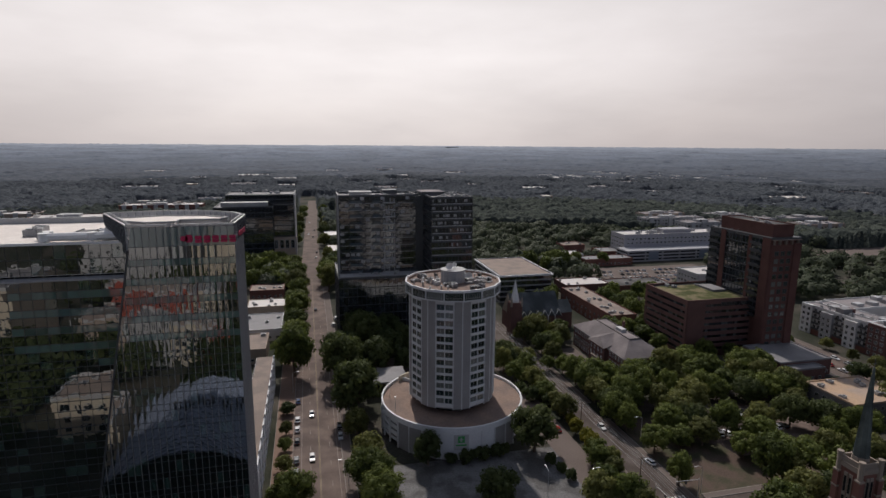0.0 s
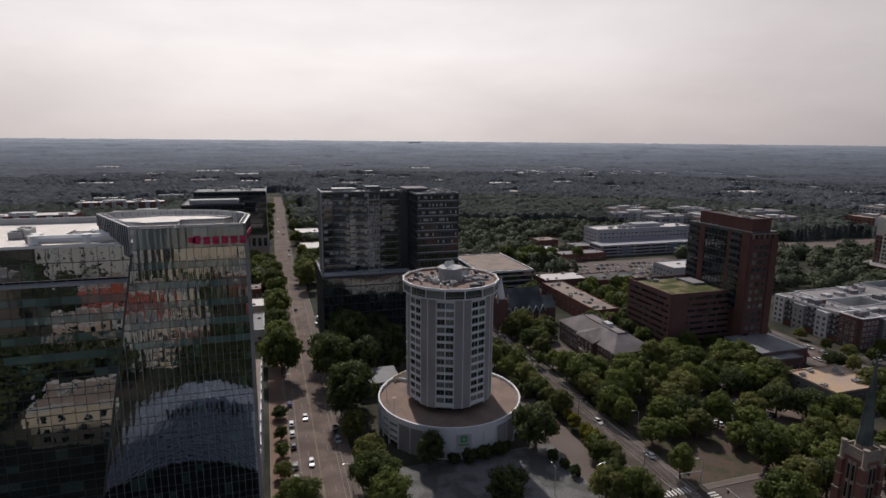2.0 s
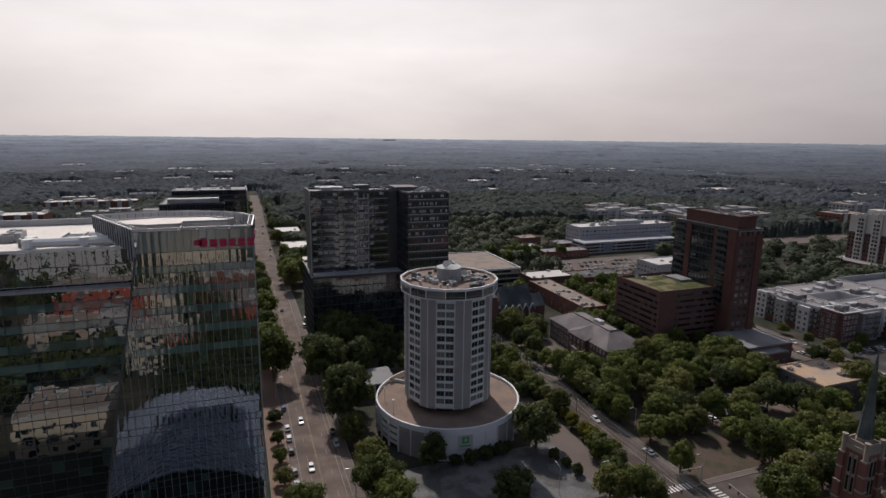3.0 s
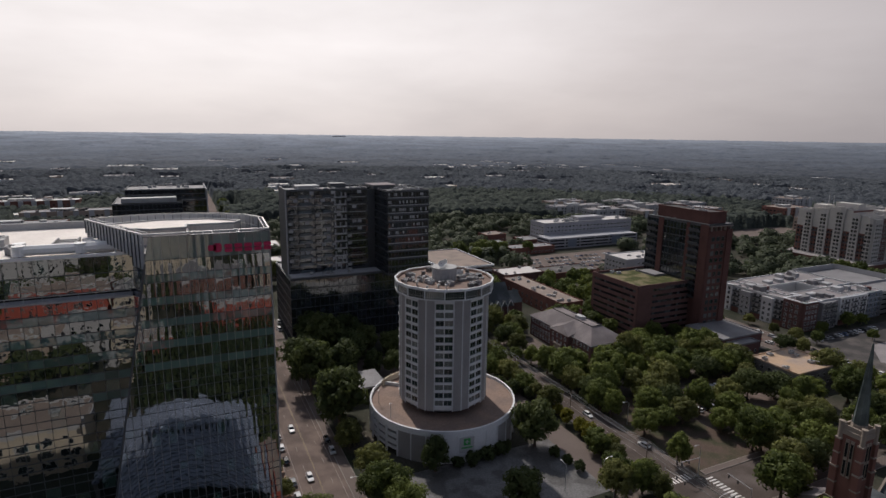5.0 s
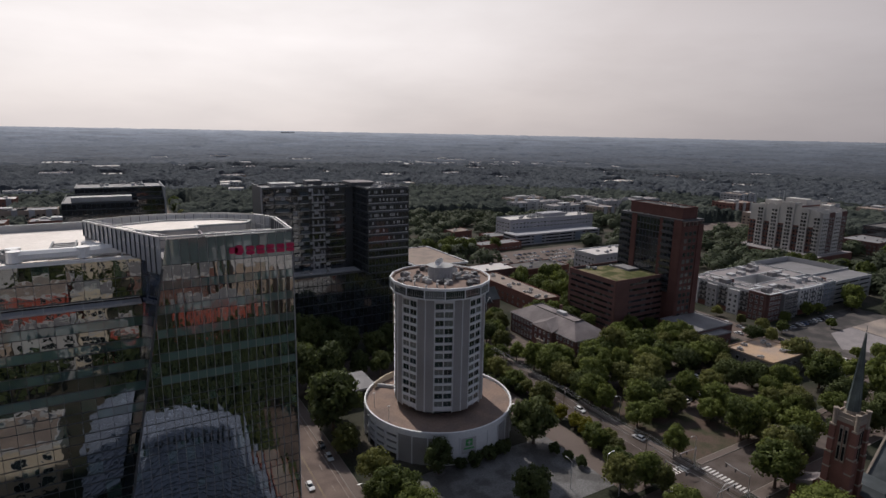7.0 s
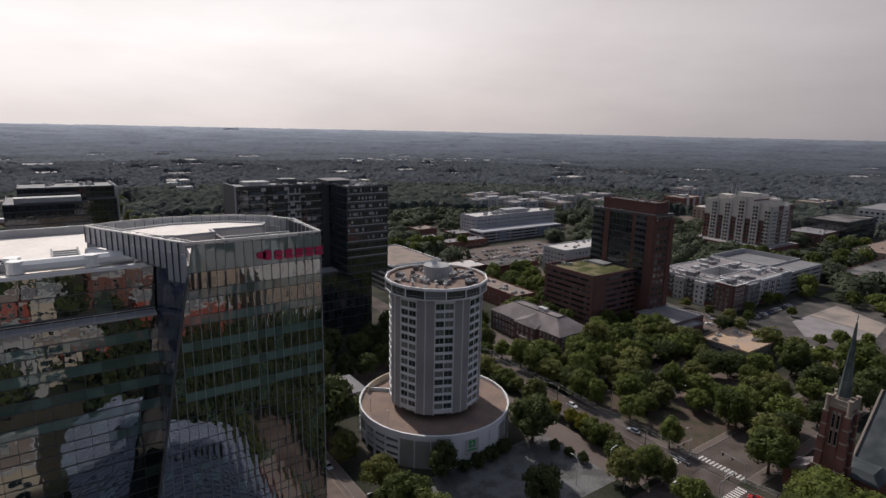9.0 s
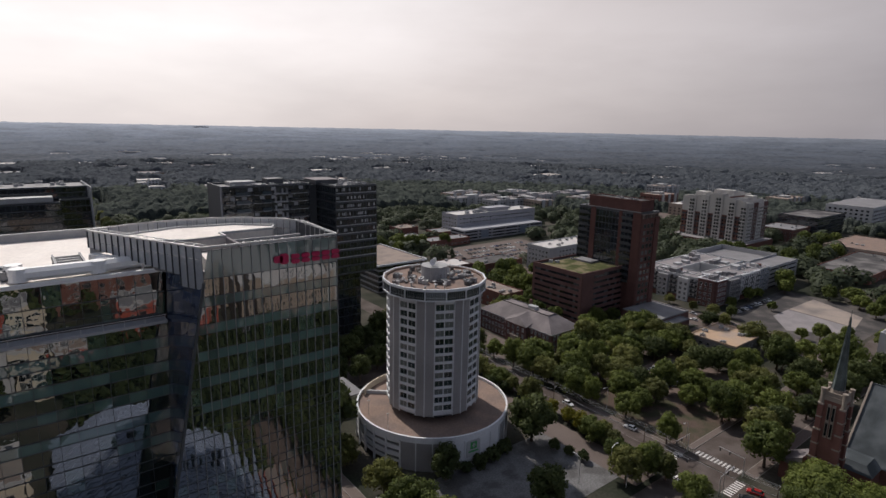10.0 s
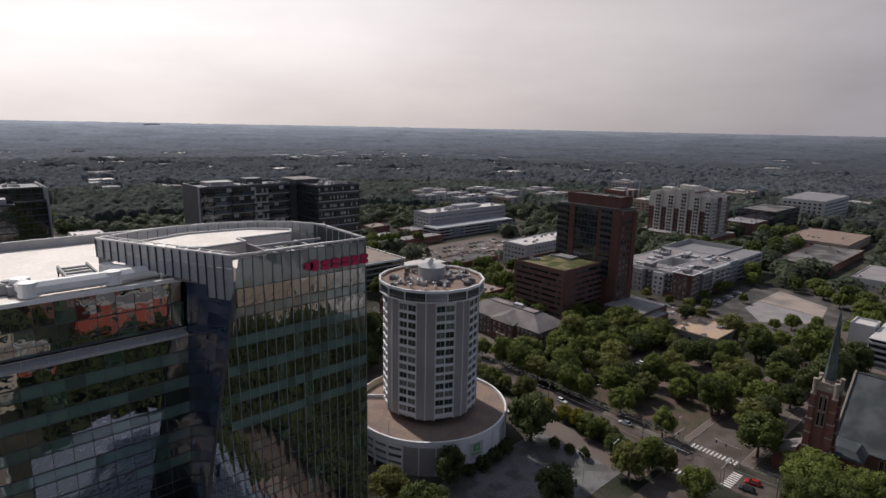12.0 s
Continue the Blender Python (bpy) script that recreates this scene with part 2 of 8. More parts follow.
M = {
    "ground": material("ground", (0.03, 0.034, 0.023), 0.95, vary=0.4, scale=2.0, bump=0.4, second=(0.062, 0.055, 0.045)),
    "park_soil": material("park_soil", (0.105, 0.076, 0.062), 0.95, vary=0.3, scale=1.0, bump=0.3, second=(0.05, 0.05, 0.03), blotch=0.14),
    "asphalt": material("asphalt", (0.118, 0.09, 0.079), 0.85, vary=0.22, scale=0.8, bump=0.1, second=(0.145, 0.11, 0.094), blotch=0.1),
    # darker copy of asphalt: tree shade is partly put into its colour
    "asphalt_shaded": material("asphalt_shaded", (0.08, 0.063, 0.055), 0.85, vary=0.25, scale=0.8, bump=0.15, second=(0.1, 0.083, 0.075), blotch=0.1),
    "asphalt_new": material("asphalt_new", (0.062, 0.058, 0.057), 0.85, vary=0.3, scale=0.8, bump=0.15, second=(0.095, 0.085, 0.079), blotch=0.08),
    "lot": material("lot", (0.17, 0.166, 0.165), 0.9, vary=0.35, scale=1.2, bump=0.2, second=(0.085, 0.082, 0.08), blotch=0.13, blend=(0.44, 0.56)),
    "pavement": material("pavement", (0.135, 0.108, 0.096), 0.85, vary=0.15, scale=0.8, bump=0.1),
    "brick_paving": material("brick_paving", (0.2, 0.135, 0.105), 0.85, vary=0.2, scale=0.8, bump=0.1),
    "kerb": material("kerb", (0.24, 0.22, 0.2), 0.85, vary=0.15),
    "paint_white": material("paint_white", (0.62, 0.6, 0.57), 0.7, vary=0.3, scale=0.4),
    "paint_worn": material("paint_worn", (0.25, 0.22, 0.2), 0.75, vary=0.35, scale=0.4),
    "paint_yellow": material("paint_yellow", (0.2, 0.15, 0.08), 0.7, vary=0.3, scale=0.4),
    "concrete_white": material("concrete_white", (0.67, 0.68, 0.695), 0.75, vary=0.12, scale=1.0, bump=0.05, second=(0.57, 0.575, 0.585)),
    "concrete_grey": material("concrete_grey", (0.34, 0.34, 0.345), 0.8, vary=0.12, scale=1.0, bump=0.1),
    "ribbed_grey": material("ribbed_grey", (0.36, 0.348, 0.345), 0.85, vary=0.15, scale=0.6, bump=0.2),
    # near-black that stands in for shade in unlit interiors and openings
    "shade_black": material("shade_black", (0.012, 0.013, 0.014), 0.9, vary=0.2),
    "roof_brown": material("roof_brown", (0.255, 0.185, 0.15), 0.95, vary=0.26, scale=1.0, bump=0.3, second=(0.17, 0.13, 0.112), blotch=0.12),
    "membrane": material("membrane", (0.72, 0.66, 0.6), 0.65, vary=0.14, scale=1.2, second=(0.58, 0.525, 0.475), blotch=0.16),
    "roof_white": material("roof_white", (0.5, 0.475, 0.455), 0.6, vary=0.1, scale=1.2, second=(0.46, 0.425, 0.4), blotch=0.12),
    "roof_grey": material("roof_grey", (0.2, 0.195, 0.2), 0.75, vary=0.18, scale=1.2, second=(0.14, 0.135, 0.14), blotch=0.12),
    "roof_tan": material("roof_tan", (0.29, 0.235, 0.2), 0.9, vary=0.16, scale=1.2, second=(0.2, 0.165, 0.145), blotch=0.15),
    "roof_pale": material("roof_pale", (0.27, 0.245, 0.245), 0.8, vary=0.2, scale=1.2, second=(0.2, 0.185, 0.185), blotch=0.14),
    "roof_dark": material("roof_dark", (0.07, 0.067, 0.067), 0.85, vary=0.25, scale=1.0, second=(0.16, 0.15, 0.145)),
    "roof_green": material("roof_green", (0.07, 0.078, 0.028), 0.95, vary=0.45, scale=0.8, bump=0.4, second=(0.14, 0.12, 0.07), blotch=0.13, blend=(0.45, 0.55)),
    "slate": material("slate", (0.062, 0.071, 0.076), 0.85, vary=0.25, scale=0.4, bump=0.3, second=(0.09, 0.1, 0.106)),
    "shingle": material("shingle", (0.17, 0.15, 0.15), 0.85, vary=0.2, scale=0.5, bump=0.3, second=(0.215, 0.188, 0.185)),
    "brick_red": material("brick_red", (0.17, 0.083, 0.068), 0.85, vary=0.22, scale=0.25, bump=0.2, by_object=0.08),
    "brick_brown": material("brick_brown", (0.13, 0.073, 0.066), 0.85, vary=0.2, scale=0.3, bump=0.2),
    "brick_tower": material("brick_tower", (0.112, 0.057, 0.05), 0.85, vary=0.2, scale=0.3, bump=0.2),
    "brick_tan": material("brick_tan", (0.34, 0.275, 0.225), 0.85, vary=0.18, scale=0.3, bump=0.15, by_object=0.12),
    "stucco_cream": material("stucco_cream", (0.5, 0.44, 0.35), 0.85, vary=0.12, scale=1.0),
    "stucco_orange": material("stucco_orange", (0.34, 0.085, 0.062), 0.85, vary=0.14, scale=1.0),
    "panel_white": material("panel_white", (0.4, 0.4, 0.405), 0.6, vary=0.1, scale=1.0, by_object=0.04),
    "panel_bright": material("panel_bright", (0.56, 0.56, 0.56), 0.6, vary=0.1, scale=1.0, by_object=0.05),
    "panel_grey": material("panel_grey", (0.3, 0.3, 0.32), 0.6, vary=0.12, scale=1.0, by_object=0.05),
    "stone_pale": material("stone_pale", (0.45, 0.43, 0.4), 0.75, vary=0.12, scale=1.0, by_object=0.06),
    "panel_blue": material("panel_blue", (0.16, 0.19, 0.24), 0.5, vary=0.12, scale=1.0),
    "steel_dark": material("steel_dark", (0.07, 0.076, 0.084), 0.45, vary=0.15, metal=0.4),
    "mullion_grey": material("mullion_grey", (0.25, 0.255, 0.26), 0.4, vary=0.12, metal=0.3),
    "steel_light": material("steel_light", (0.5, 0.5, 0.5), 0.4, vary=0.12, metal=0.6),
    "duct_white": material("duct_white", (0.74, 0.73, 0.71), 0.45, vary=0.08, scale=0.5),
    "unit_grey": material("unit_grey", (0.33, 0.33, 0.33), 0.55, vary=0.2, scale=0.4, by_object=0.2),
    "screen_panel": material("screen_panel", (0.4, 0.42, 0.45), 0.35, vary=0.12, metal=0.3, by_object=0.12),
    "magenta": material("magenta", (0.42, 0.01, 0.07), 0.5, vary=0.08),
    "sign_green": material("sign_green", (0.05, 0.3, 0.08), 0.5, vary=0.08),
    "bark": material("bark", (0.12, 0.09, 0.07), 0.9, vary=0.3, scale=0.2, bump=0.5),
    "timber": material("timber", (0.13, 0.095, 0.07), 0.85, vary=0.25, scale=0.2, bump=0.3),
    "cable": material("cable", (0.24, 0.24, 0.24), 0.5, vary=0.1),
    "rubber": material("rubber", (0.015, 0.015, 0.015), 0.8, vary=0.1),
    "copper_green": material("copper_green", (0.04, 0.055, 0.055), 0.6, vary=0.35, scale=0.4, second=(0.085, 0.105, 0.1)),
    "limestone": material("limestone", (0.27, 0.228, 0.19), 0.85, vary=0.18, scale=0.4, bump=0.2),
    "roof_ochre": material("roof_ochre", (0.44, 0.31, 0.21), 0.9, vary=0.18, scale=1.0, second=(0.3, 0.245, 0.21), blotch=0.09),
    "sand": material("sand", (0.33, 0.275, 0.235), 0.95, vary=0.15, scale=2.0, second=(0.17, 0.15, 0.14), blotch=0.08),
    "metal_pale": material("metal_pale", (0.3, 0.34, 0.42), 0.4, vary=0.2, metal=0.45, scale=1.5),
    "glass_tower": coated_glass("glass_tower", (0.007, 0.012, 0.011), (0.04, 0.075, 0.062), ior=3.0, share=0.1, wave=0.008),
    "glass_spandrel": coated_glass("glass_spandrel", (0.052, 0.09, 0.084), (0.1, 0.165, 0.15), ior=2.2, share=0.35, wave=0.008),
    # pale tint stands in for sky showing through the parapet glass
    "glass_parapet": coated_glass("glass_parapet", (0.13, 0.165, 0.155), (0.17, 0.21, 0.195), ior=1.9, share=0.3, wave=0.008),
    # dark tint lifted a little towards blue in place of haze
    "glass_dark": coated_glass("glass_dark", (0.011, 0.014, 0.019), (0.03, 0.038, 0.046), ior=2.0, share=0.25),
    "glass_navy": coated_glass("glass_navy", (0.022, 0.032, 0.058), (0.032, 0.046, 0.08), ior=1.7, share=0.3),
    "glass_rail": coated_glass("glass_rail", (0.035, 0.048, 0.058), (0.075, 0.095, 0.11), ior=1.5, share=0.3),
    "glass_room": coated_glass("glass_room", (0.02, 0.03, 0.03), (0.16, 0.17, 0.16), ior=1.7, share=0.3),
    "glass_plain": coated_glass("glass_plain", (0.01, 0.013, 0.016), (0.08, 0.085, 0.085), ior=1.6, share=0.2),
    "leaf": foliage("leaf", (0.05, 0.07, 0.02), (0.17, 0.2, 0.046)),
    "leaf_dark": foliage("leaf_dark", (0.035, 0.052, 0.02), (0.105, 0.125, 0.04)),
    "leaf_olive": foliage("leaf_olive", (0.06, 0.07, 0.024), (0.2, 0.205, 0.06)),
    "leaf_yellow": foliage("leaf_yellow", (0.09, 0.1, 0.015), (0.2, 0.18, 0.02)),
    "leaf_mid": foliage("leaf_mid", (0.036, 0.048, 0.03), (0.08, 0.098, 0.054)),
}
for car_name, car_color in (("white", (0.65, 0.65, 0.65)), ("silver", (0.4, 0.41, 0.42)), ("black", (0.02, 0.02, 0.022)), ("grey", (0.13, 0.135, 0.14)), ("red", (0.3, 0.02, 0.02)), ("blue", (0.04, 0.07, 0.16))):
    M["car_" + car_name] = material("car_" + car_name, car_color, 0.25, vary=0.05)


# ---- builders ----
class Geo:
    """Gathers faces in world metres and makes them one mesh, about the base of the thing that it belongs to."""

    def __init__(self, origin=(0, 0, 0)):
        self.o, self.v, self.f, self.soft = Vector(origin), [], [], []

    def poly(self, *pts):
        k = len(self.v)
        self.v.extend(pts)
        self.f.append(tuple(range(k, k + len(pts))))
        return self

    def box(self, x0, x1, y0, y1, z0, z1):
        return self.prism([(x0, y0), (x1, y0), (x1, y1), (x0, y1)], z0, z1)

    def prism(self, pts, z0, z1, top=None):
        """pts: the plan, anticlockwise; top: another plan for the upper end."""
        k, n, top = len(self.v), len(pts), top or pts
        self.v.extend([(x, y, z0) for x, y in pts] + [(x, y, z1) for x, y in top])
        self.f.append(tuple(range(k + n - 1, k - 1, -1)))
        self.f.append(tuple(range(k + n, k + 2 * n)))
        self.f.extend((k + i, k + (i + 1) % n, k + n + (i + 1) % n, k + n + i) for i in range(n))
        return self

    def rbox(self, cx, cy, w, d, z0, z1, deg=0.0):
        c, s = math.cos(radians(deg)), math.sin(radians(deg))
        return self.prism([(cx + c * a - s * b, cy + s * a + c * b) for a, b in ((-w / 2, -d / 2), (w / 2, -d / 2), (w / 2, d / 2), (-w / 2, d / 2))], z0, z1)

    def drum(self, cx, cy, r, z0, z1, n=16, r2=None, turn=0.0):
        ring = lambda q: [(cx + q * math.cos(2 * math.pi * i / n + turn), cy + q * math.sin(2 * math.pi * i / n + turn)) for i in range(n)]
        return self.prism(ring(r), z0, z1, ring(r if r2 is None else max(r2, 0.001)))

    def arc_wall(self, cx, cy, r0, r1, z0, z1, a0, a1, n):
        """A piece of a round wall between two radii, from angle a0 to a1 in degrees."""
        k = len(self.v)
        for i in range(n + 1):
            w = radians(a0 + (a1 - a0) * i / n)
            self.v.extend((cx + r * math.cos(w), cy + r * math.sin(w), z) for r, z in ((r0, z0), (r1, z0), (r1, z1), (r0, z1)))
        for i in range(n):
            self.f.extend((k + 4 * i + j, k + 4 * i + 4 + j, k + 4 * i + 4 + (j + 1) % 4, k + 4 * i + (j + 1) % 4) for j in range(4))
        self.f += [(k, k + 1, k + 2, k + 3), (k + 4 * n + 3, k + 4 * n + 2, k + 4 * n + 1, k + 4 * n)]
        return self

    def bar(self, a, b, r):
        """A square bar from a to b."""
        a, b = Vector(a), Vector(b)
        d = (b - a).normalized()
        u = d.cross(Vector((0, 0, 1)) if abs(d.z) < 0.9 else Vector((1, 0, 0))).normalized() * r
        w = d.cross(u).normalized() * r
        k = len(self.v)
        self.v.extend(tuple(p + q) for p in (a, b) for q in (u + w, w - u, -u - w, u - w))
        self.f.extend([(k, k + 1, k + 2, k + 3), (k + 7, k + 6, k + 5, k + 4)])
        self.f.extend((k + i, k + 4 + i, k + 4 + (i + 1) % 4, k + (i + 1) % 4) for i in range(4))
        return self

    def data(self, name, mats, smooth=False):
        me = bpy.data.meshes.new(name)
        ox, oy, oz = self.o
        me.from_pydata([(x - ox, y - oy, z - oz) for x, y, z in self.v], [], self.f)
        for m in mats if isinstance(mats, (list, tuple)) else [mats]:
            me.materials.append(m)
        if smooth:
            me.polygons.foreach_set("use_smooth", [True] * len(me.polygons))
        me.update()
        return me

    def part(self, name, mat, parent, label="", smooth=False):
        ob = new(name, self.data(name, mat, smooth))
        ob.parent = parent
        return tagged(ob, label)

    def thing(self, name, mat, label, category, group="", kind="", smooth=False):
        ob = new(name, self.data(name, mat, smooth))
        ob.location = self.o
        return tagged(ob, label, category, group, kind)


def thing(name, at, label, category, group="", kind=""):
    ob = new(name)
    ob.location = at
    ob.empty_display_size = 0.5
    return tagged(ob, label, category, group, kind)


def repeat_part(name, mesh, parent, places, label=""):
    """Alike pieces on one mesh: each an object of its own, at (x, y, z, turn) about the parent's base."""
    made = []
    for x, y, z, turn in places:
        ob = new(name, mesh)
        ob.parent = parent
        ob.location, ob.rotation_euler = (x, y, z), (0, 0, radians(turn))
        made.append(tagged(ob, label))
    return made


def window_mesh(w, h, frame_mat, glass_mat, bar=0.12, proud=0.08, cross=1):
    """A window that faces -y, about its middle: a frame round panes that lie 6 cm deeper."""
    g = Geo()
    for x0, x1, z0, z1 in ((-w / 2, w / 2, -h / 2, -h / 2 + bar), (-w / 2, w / 2, h / 2 - bar, h / 2), (-w / 2, -w / 2 + bar, -h / 2 + bar, h / 2 - bar), (w / 2 - bar, w / 2, -h / 2 + bar, h / 2 - bar)):
        g.box(x0, x1, -proud, 0, z0, z1)
    for i in range(1, cross + 1):
        x = -w / 2 + w * i / (cross + 1)
        g.box(x - 0.04, x + 0.04, -proud, 0, -h / 2 + bar, h / 2 - bar)
    solid = len(g.f)
    g.poly((-w / 2 + bar, -0.02, -h / 2 + bar), (w / 2 - bar, -0.02, -h / 2 + bar), (w / 2 - bar, -0.02, h / 2 - bar), (-w / 2 + bar, -0.02, h / 2 - bar))
    me = g.data("window", [frame_mat, glass_mat])
    for i in range(solid, len(g.f)):
        me.polygons[i].material_index = 1
    return me


def window_rows(parent, mesh, side, line, u0, u1, count, zs, name="window", skip=()):
    """Rows of windows on one side of a building: line is the wall's own coordinate, u0 to u1 its stretch."""
    o = parent.location
    turn = {"south": 0, "east": 90, "north": 180, "west": -90}[side]
    places = []
    for i in range(count):
        u = u0 + (u1 - u0) * (i + 0.5) / count
        for j, z in enumerate(zs):
            if (i, j) not in skip:
                x, y = (u, line) if side in ("south", "north") else (line, u)
                places.append((x - o[0], y - o[1], z - o[2], turn))
    repeat_part(name, mesh, parent, places)


def parapet(g, x0, x1, y0, y1, z0, z1, t=0.4):
    g.box(x0, x1, y0, y0 + t, z0, z1).box(x0, x1, y1 - t, y1, z0, z1).box(x0, x0 + t, y0 + t, y1 - t, z0, z1).box(x1 - t, x1, y0 + t, y1 - t, z0, z1)
    return g


ROOF_RNG = random.Random(7)


def roof_units(x0, x1, y0, y1, z, count, size=2.2, label="grey metal air-conditioning unit on a flat roof"):
    """Rooftop machines: a cased body with a fan ring and feet."""
    for _ in range(count):
        w, d, h = (size * ROOF_RNG.uniform(0.6, 1.4), size * ROOF_RNG.uniform(0.6, 1.3), size * ROOF_RNG.uniform(0.4, 0.8))
        x, y = ROOF_RNG.uniform(x0 + w, max(x0 + w + 0.1, x1 - w)), ROOF_RNG.uniform(y0 + d, max(y0 + d + 0.1, y1 - d))
        t = thing("rooftop_unit", (x, y, z), label, "air conditioner", "rooftop machines")
        Geo((x, y, z)).rbox(x, y, w, d, z + 0.15, z + h).rbox(x, y, w + 0.08, d + 0.08, z + h, z + h + 0.06).part("casing", M["unit_grey"], t)
        Geo((x, y, z)).drum(x, y, min(w, d) * 0.36, z + h + 0.06, z + h + 0.22, 10).part("fan_ring", M["steel_dark"], t)
        Geo((x, y, z)).box(x - w / 2, x - w / 2 + 0.2, y - d / 2, y + d / 2, z, z + 0.15).box(x + w / 2 - 0.2, x + w / 2, y - d / 2, y + d / 2, z, z + 0.15).part("feet", M["steel_dark"], t)


# ---- ground, roads, pavements ----
MID = (40.0, 150.0)


def land(x, y):
    """The land: level in the town, rising slowly to a wooded rim at the horizon."""
    s = min(max((math.hypot(x - MID[0], y - MID[1]) - 1700) / 3150, 0), 1)
    return 76 * s * s * (3 - 2 * s)


def sheet(rings, sides, height):
    g = Geo()
    for r in rings:
        for i in range(sides):
            a = 2 * math.pi * i / sides
            x, y = MID[0] + r * math.cos(a), MID[1] + r * math.sin(a)
            g.v.append((x, y, height(x, y)))
    for j in range(len(rings) - 1):
        for i in range(sides):
            k, m = j * sides + i, j * sides + (i + 1) % sides
            g.f.append((k, k + sides, m + sides, m))
    return g


ground = sheet([0.5, 60, 150, 300, 500, 800, 1100, 1300] + [1300 + 140 * i for i in range(1, 26)], 96, lambda x, y: land(x, y))
ground.f.append(tuple(range(96)))
ground.thing("ground", M["ground"], "dry grass and soil between the streets of the town", "ground", kind="structure", smooth=True)


def haze_glow_woods():
    """Distant tree cover; its own emission stands in for kilometres of bright haze."""
    m = bpy.data.materials.new("haze_glow_woods")
    m.use_nodes = True
    n, l = m.node_tree.nodes, m.node_tree.links
    b = n["Principled BSDF"]
    b.inputs["Roughness"].default_value = 1.0
    geo, big, small = n.new("ShaderNodeNewGeometry"), n.new("ShaderNodeTexNoise"), n.new("ShaderNodeTexNoise")
    flat = n.new("ShaderNodeMapping")
    flat.inputs["Scale"].default_value = (1, 1, 0)
    l.new(geo.outputs["Position"], flat.inputs["Vector"])
    big.inputs["Scale"].default_value, big.inputs["Detail"].default_value = 0.0045, 8
    small.inputs["Scale"].default_value, small.inputs["Detail"].default_value = 0.03, 4
    for t in (big, small):
        l.new(flat.outputs["Vector"], t.inputs["Vector"])
    ramp = n.new("ShaderNodeValToRGB")
    ramp.color_ramp.elements[0].position, ramp.color_ramp.elements[0].color = 0.38, (0.008, 0.011, 0.014, 1)
    ramp.color_ramp.elements[1].position, ramp.color_ramp.elements[1].color = 0.66, (0.021, 0.025, 0.03, 1)
    add = n.new("ShaderNodeMath")
    add.operation = "MULTIPLY_ADD"
    add.inputs[1].default_value, add.inputs[2].default_value = 0.35, 0.0
    mixed = n.new("ShaderNodeMath")
    mixed.operation = "MULTIPLY_ADD"
    mixed.inputs[1].default_value = 0.65
    l.new(small.outputs["Fac"], add.inputs[0])
    l.new(big.outputs["Fac"], mixed.inputs[0])
    l.new(add.outputs["Value"], mixed.inputs[2])
    l.new(mixed.outputs["Value"], ramp.inputs["Fac"])
    l.new(ramp.outputs["Color"], b.inputs["Base Color"])
    # emission rises with distance from the origin, in place of haze
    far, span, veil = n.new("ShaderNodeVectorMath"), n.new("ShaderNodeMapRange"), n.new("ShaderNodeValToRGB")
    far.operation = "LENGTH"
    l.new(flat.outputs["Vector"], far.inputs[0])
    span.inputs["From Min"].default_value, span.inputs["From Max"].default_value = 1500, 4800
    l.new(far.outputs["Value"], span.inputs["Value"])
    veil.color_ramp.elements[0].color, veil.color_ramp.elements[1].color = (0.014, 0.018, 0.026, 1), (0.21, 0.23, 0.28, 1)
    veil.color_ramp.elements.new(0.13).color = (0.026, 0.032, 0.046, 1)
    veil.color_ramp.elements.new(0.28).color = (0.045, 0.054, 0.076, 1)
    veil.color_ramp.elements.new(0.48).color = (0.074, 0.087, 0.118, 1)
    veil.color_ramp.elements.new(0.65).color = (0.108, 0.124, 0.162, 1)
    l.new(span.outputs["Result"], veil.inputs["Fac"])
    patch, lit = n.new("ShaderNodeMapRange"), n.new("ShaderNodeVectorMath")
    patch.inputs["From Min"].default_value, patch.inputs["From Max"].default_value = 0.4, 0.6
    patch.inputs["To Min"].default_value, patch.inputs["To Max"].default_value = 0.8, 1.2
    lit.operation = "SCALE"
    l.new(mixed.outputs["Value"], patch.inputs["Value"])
    # painted haze scatters forward: brighter under the sun, dimmer beside it
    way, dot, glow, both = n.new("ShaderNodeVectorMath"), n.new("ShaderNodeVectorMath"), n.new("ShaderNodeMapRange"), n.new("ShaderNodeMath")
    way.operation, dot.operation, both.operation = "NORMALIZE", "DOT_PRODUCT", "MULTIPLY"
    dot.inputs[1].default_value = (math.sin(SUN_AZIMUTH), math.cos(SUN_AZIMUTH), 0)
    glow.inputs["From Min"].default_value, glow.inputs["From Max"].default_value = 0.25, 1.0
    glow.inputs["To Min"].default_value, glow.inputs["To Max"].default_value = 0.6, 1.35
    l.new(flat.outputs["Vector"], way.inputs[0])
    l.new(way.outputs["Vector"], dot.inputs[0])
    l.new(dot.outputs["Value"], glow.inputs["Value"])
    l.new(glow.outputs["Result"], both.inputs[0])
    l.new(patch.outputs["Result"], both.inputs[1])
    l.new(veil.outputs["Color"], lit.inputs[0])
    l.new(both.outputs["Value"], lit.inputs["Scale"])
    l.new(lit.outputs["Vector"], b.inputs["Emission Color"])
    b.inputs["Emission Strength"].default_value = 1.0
    return m


def canopy_height(x, y):
    n1 = noise.noise(Vector((x / 160, y / 160, 0)))
    n2 = noise.noise(Vector((x / 45, y / 45, 3)))
    return land(x, y) + 7 + 4 * n1 + 3.5 * n2


M["haze_glow_woods"] = haze_glow_woods()
sheet([2850 + 55 * i for i in range(37)], 240, lambda x, y: canopy_height(x, y) - 9).thing("backdrop", M["haze_glow_woods"], "distant woodland with a painted haze glow reaching to the horizon", "woodland", kind="structure", smooth=True)


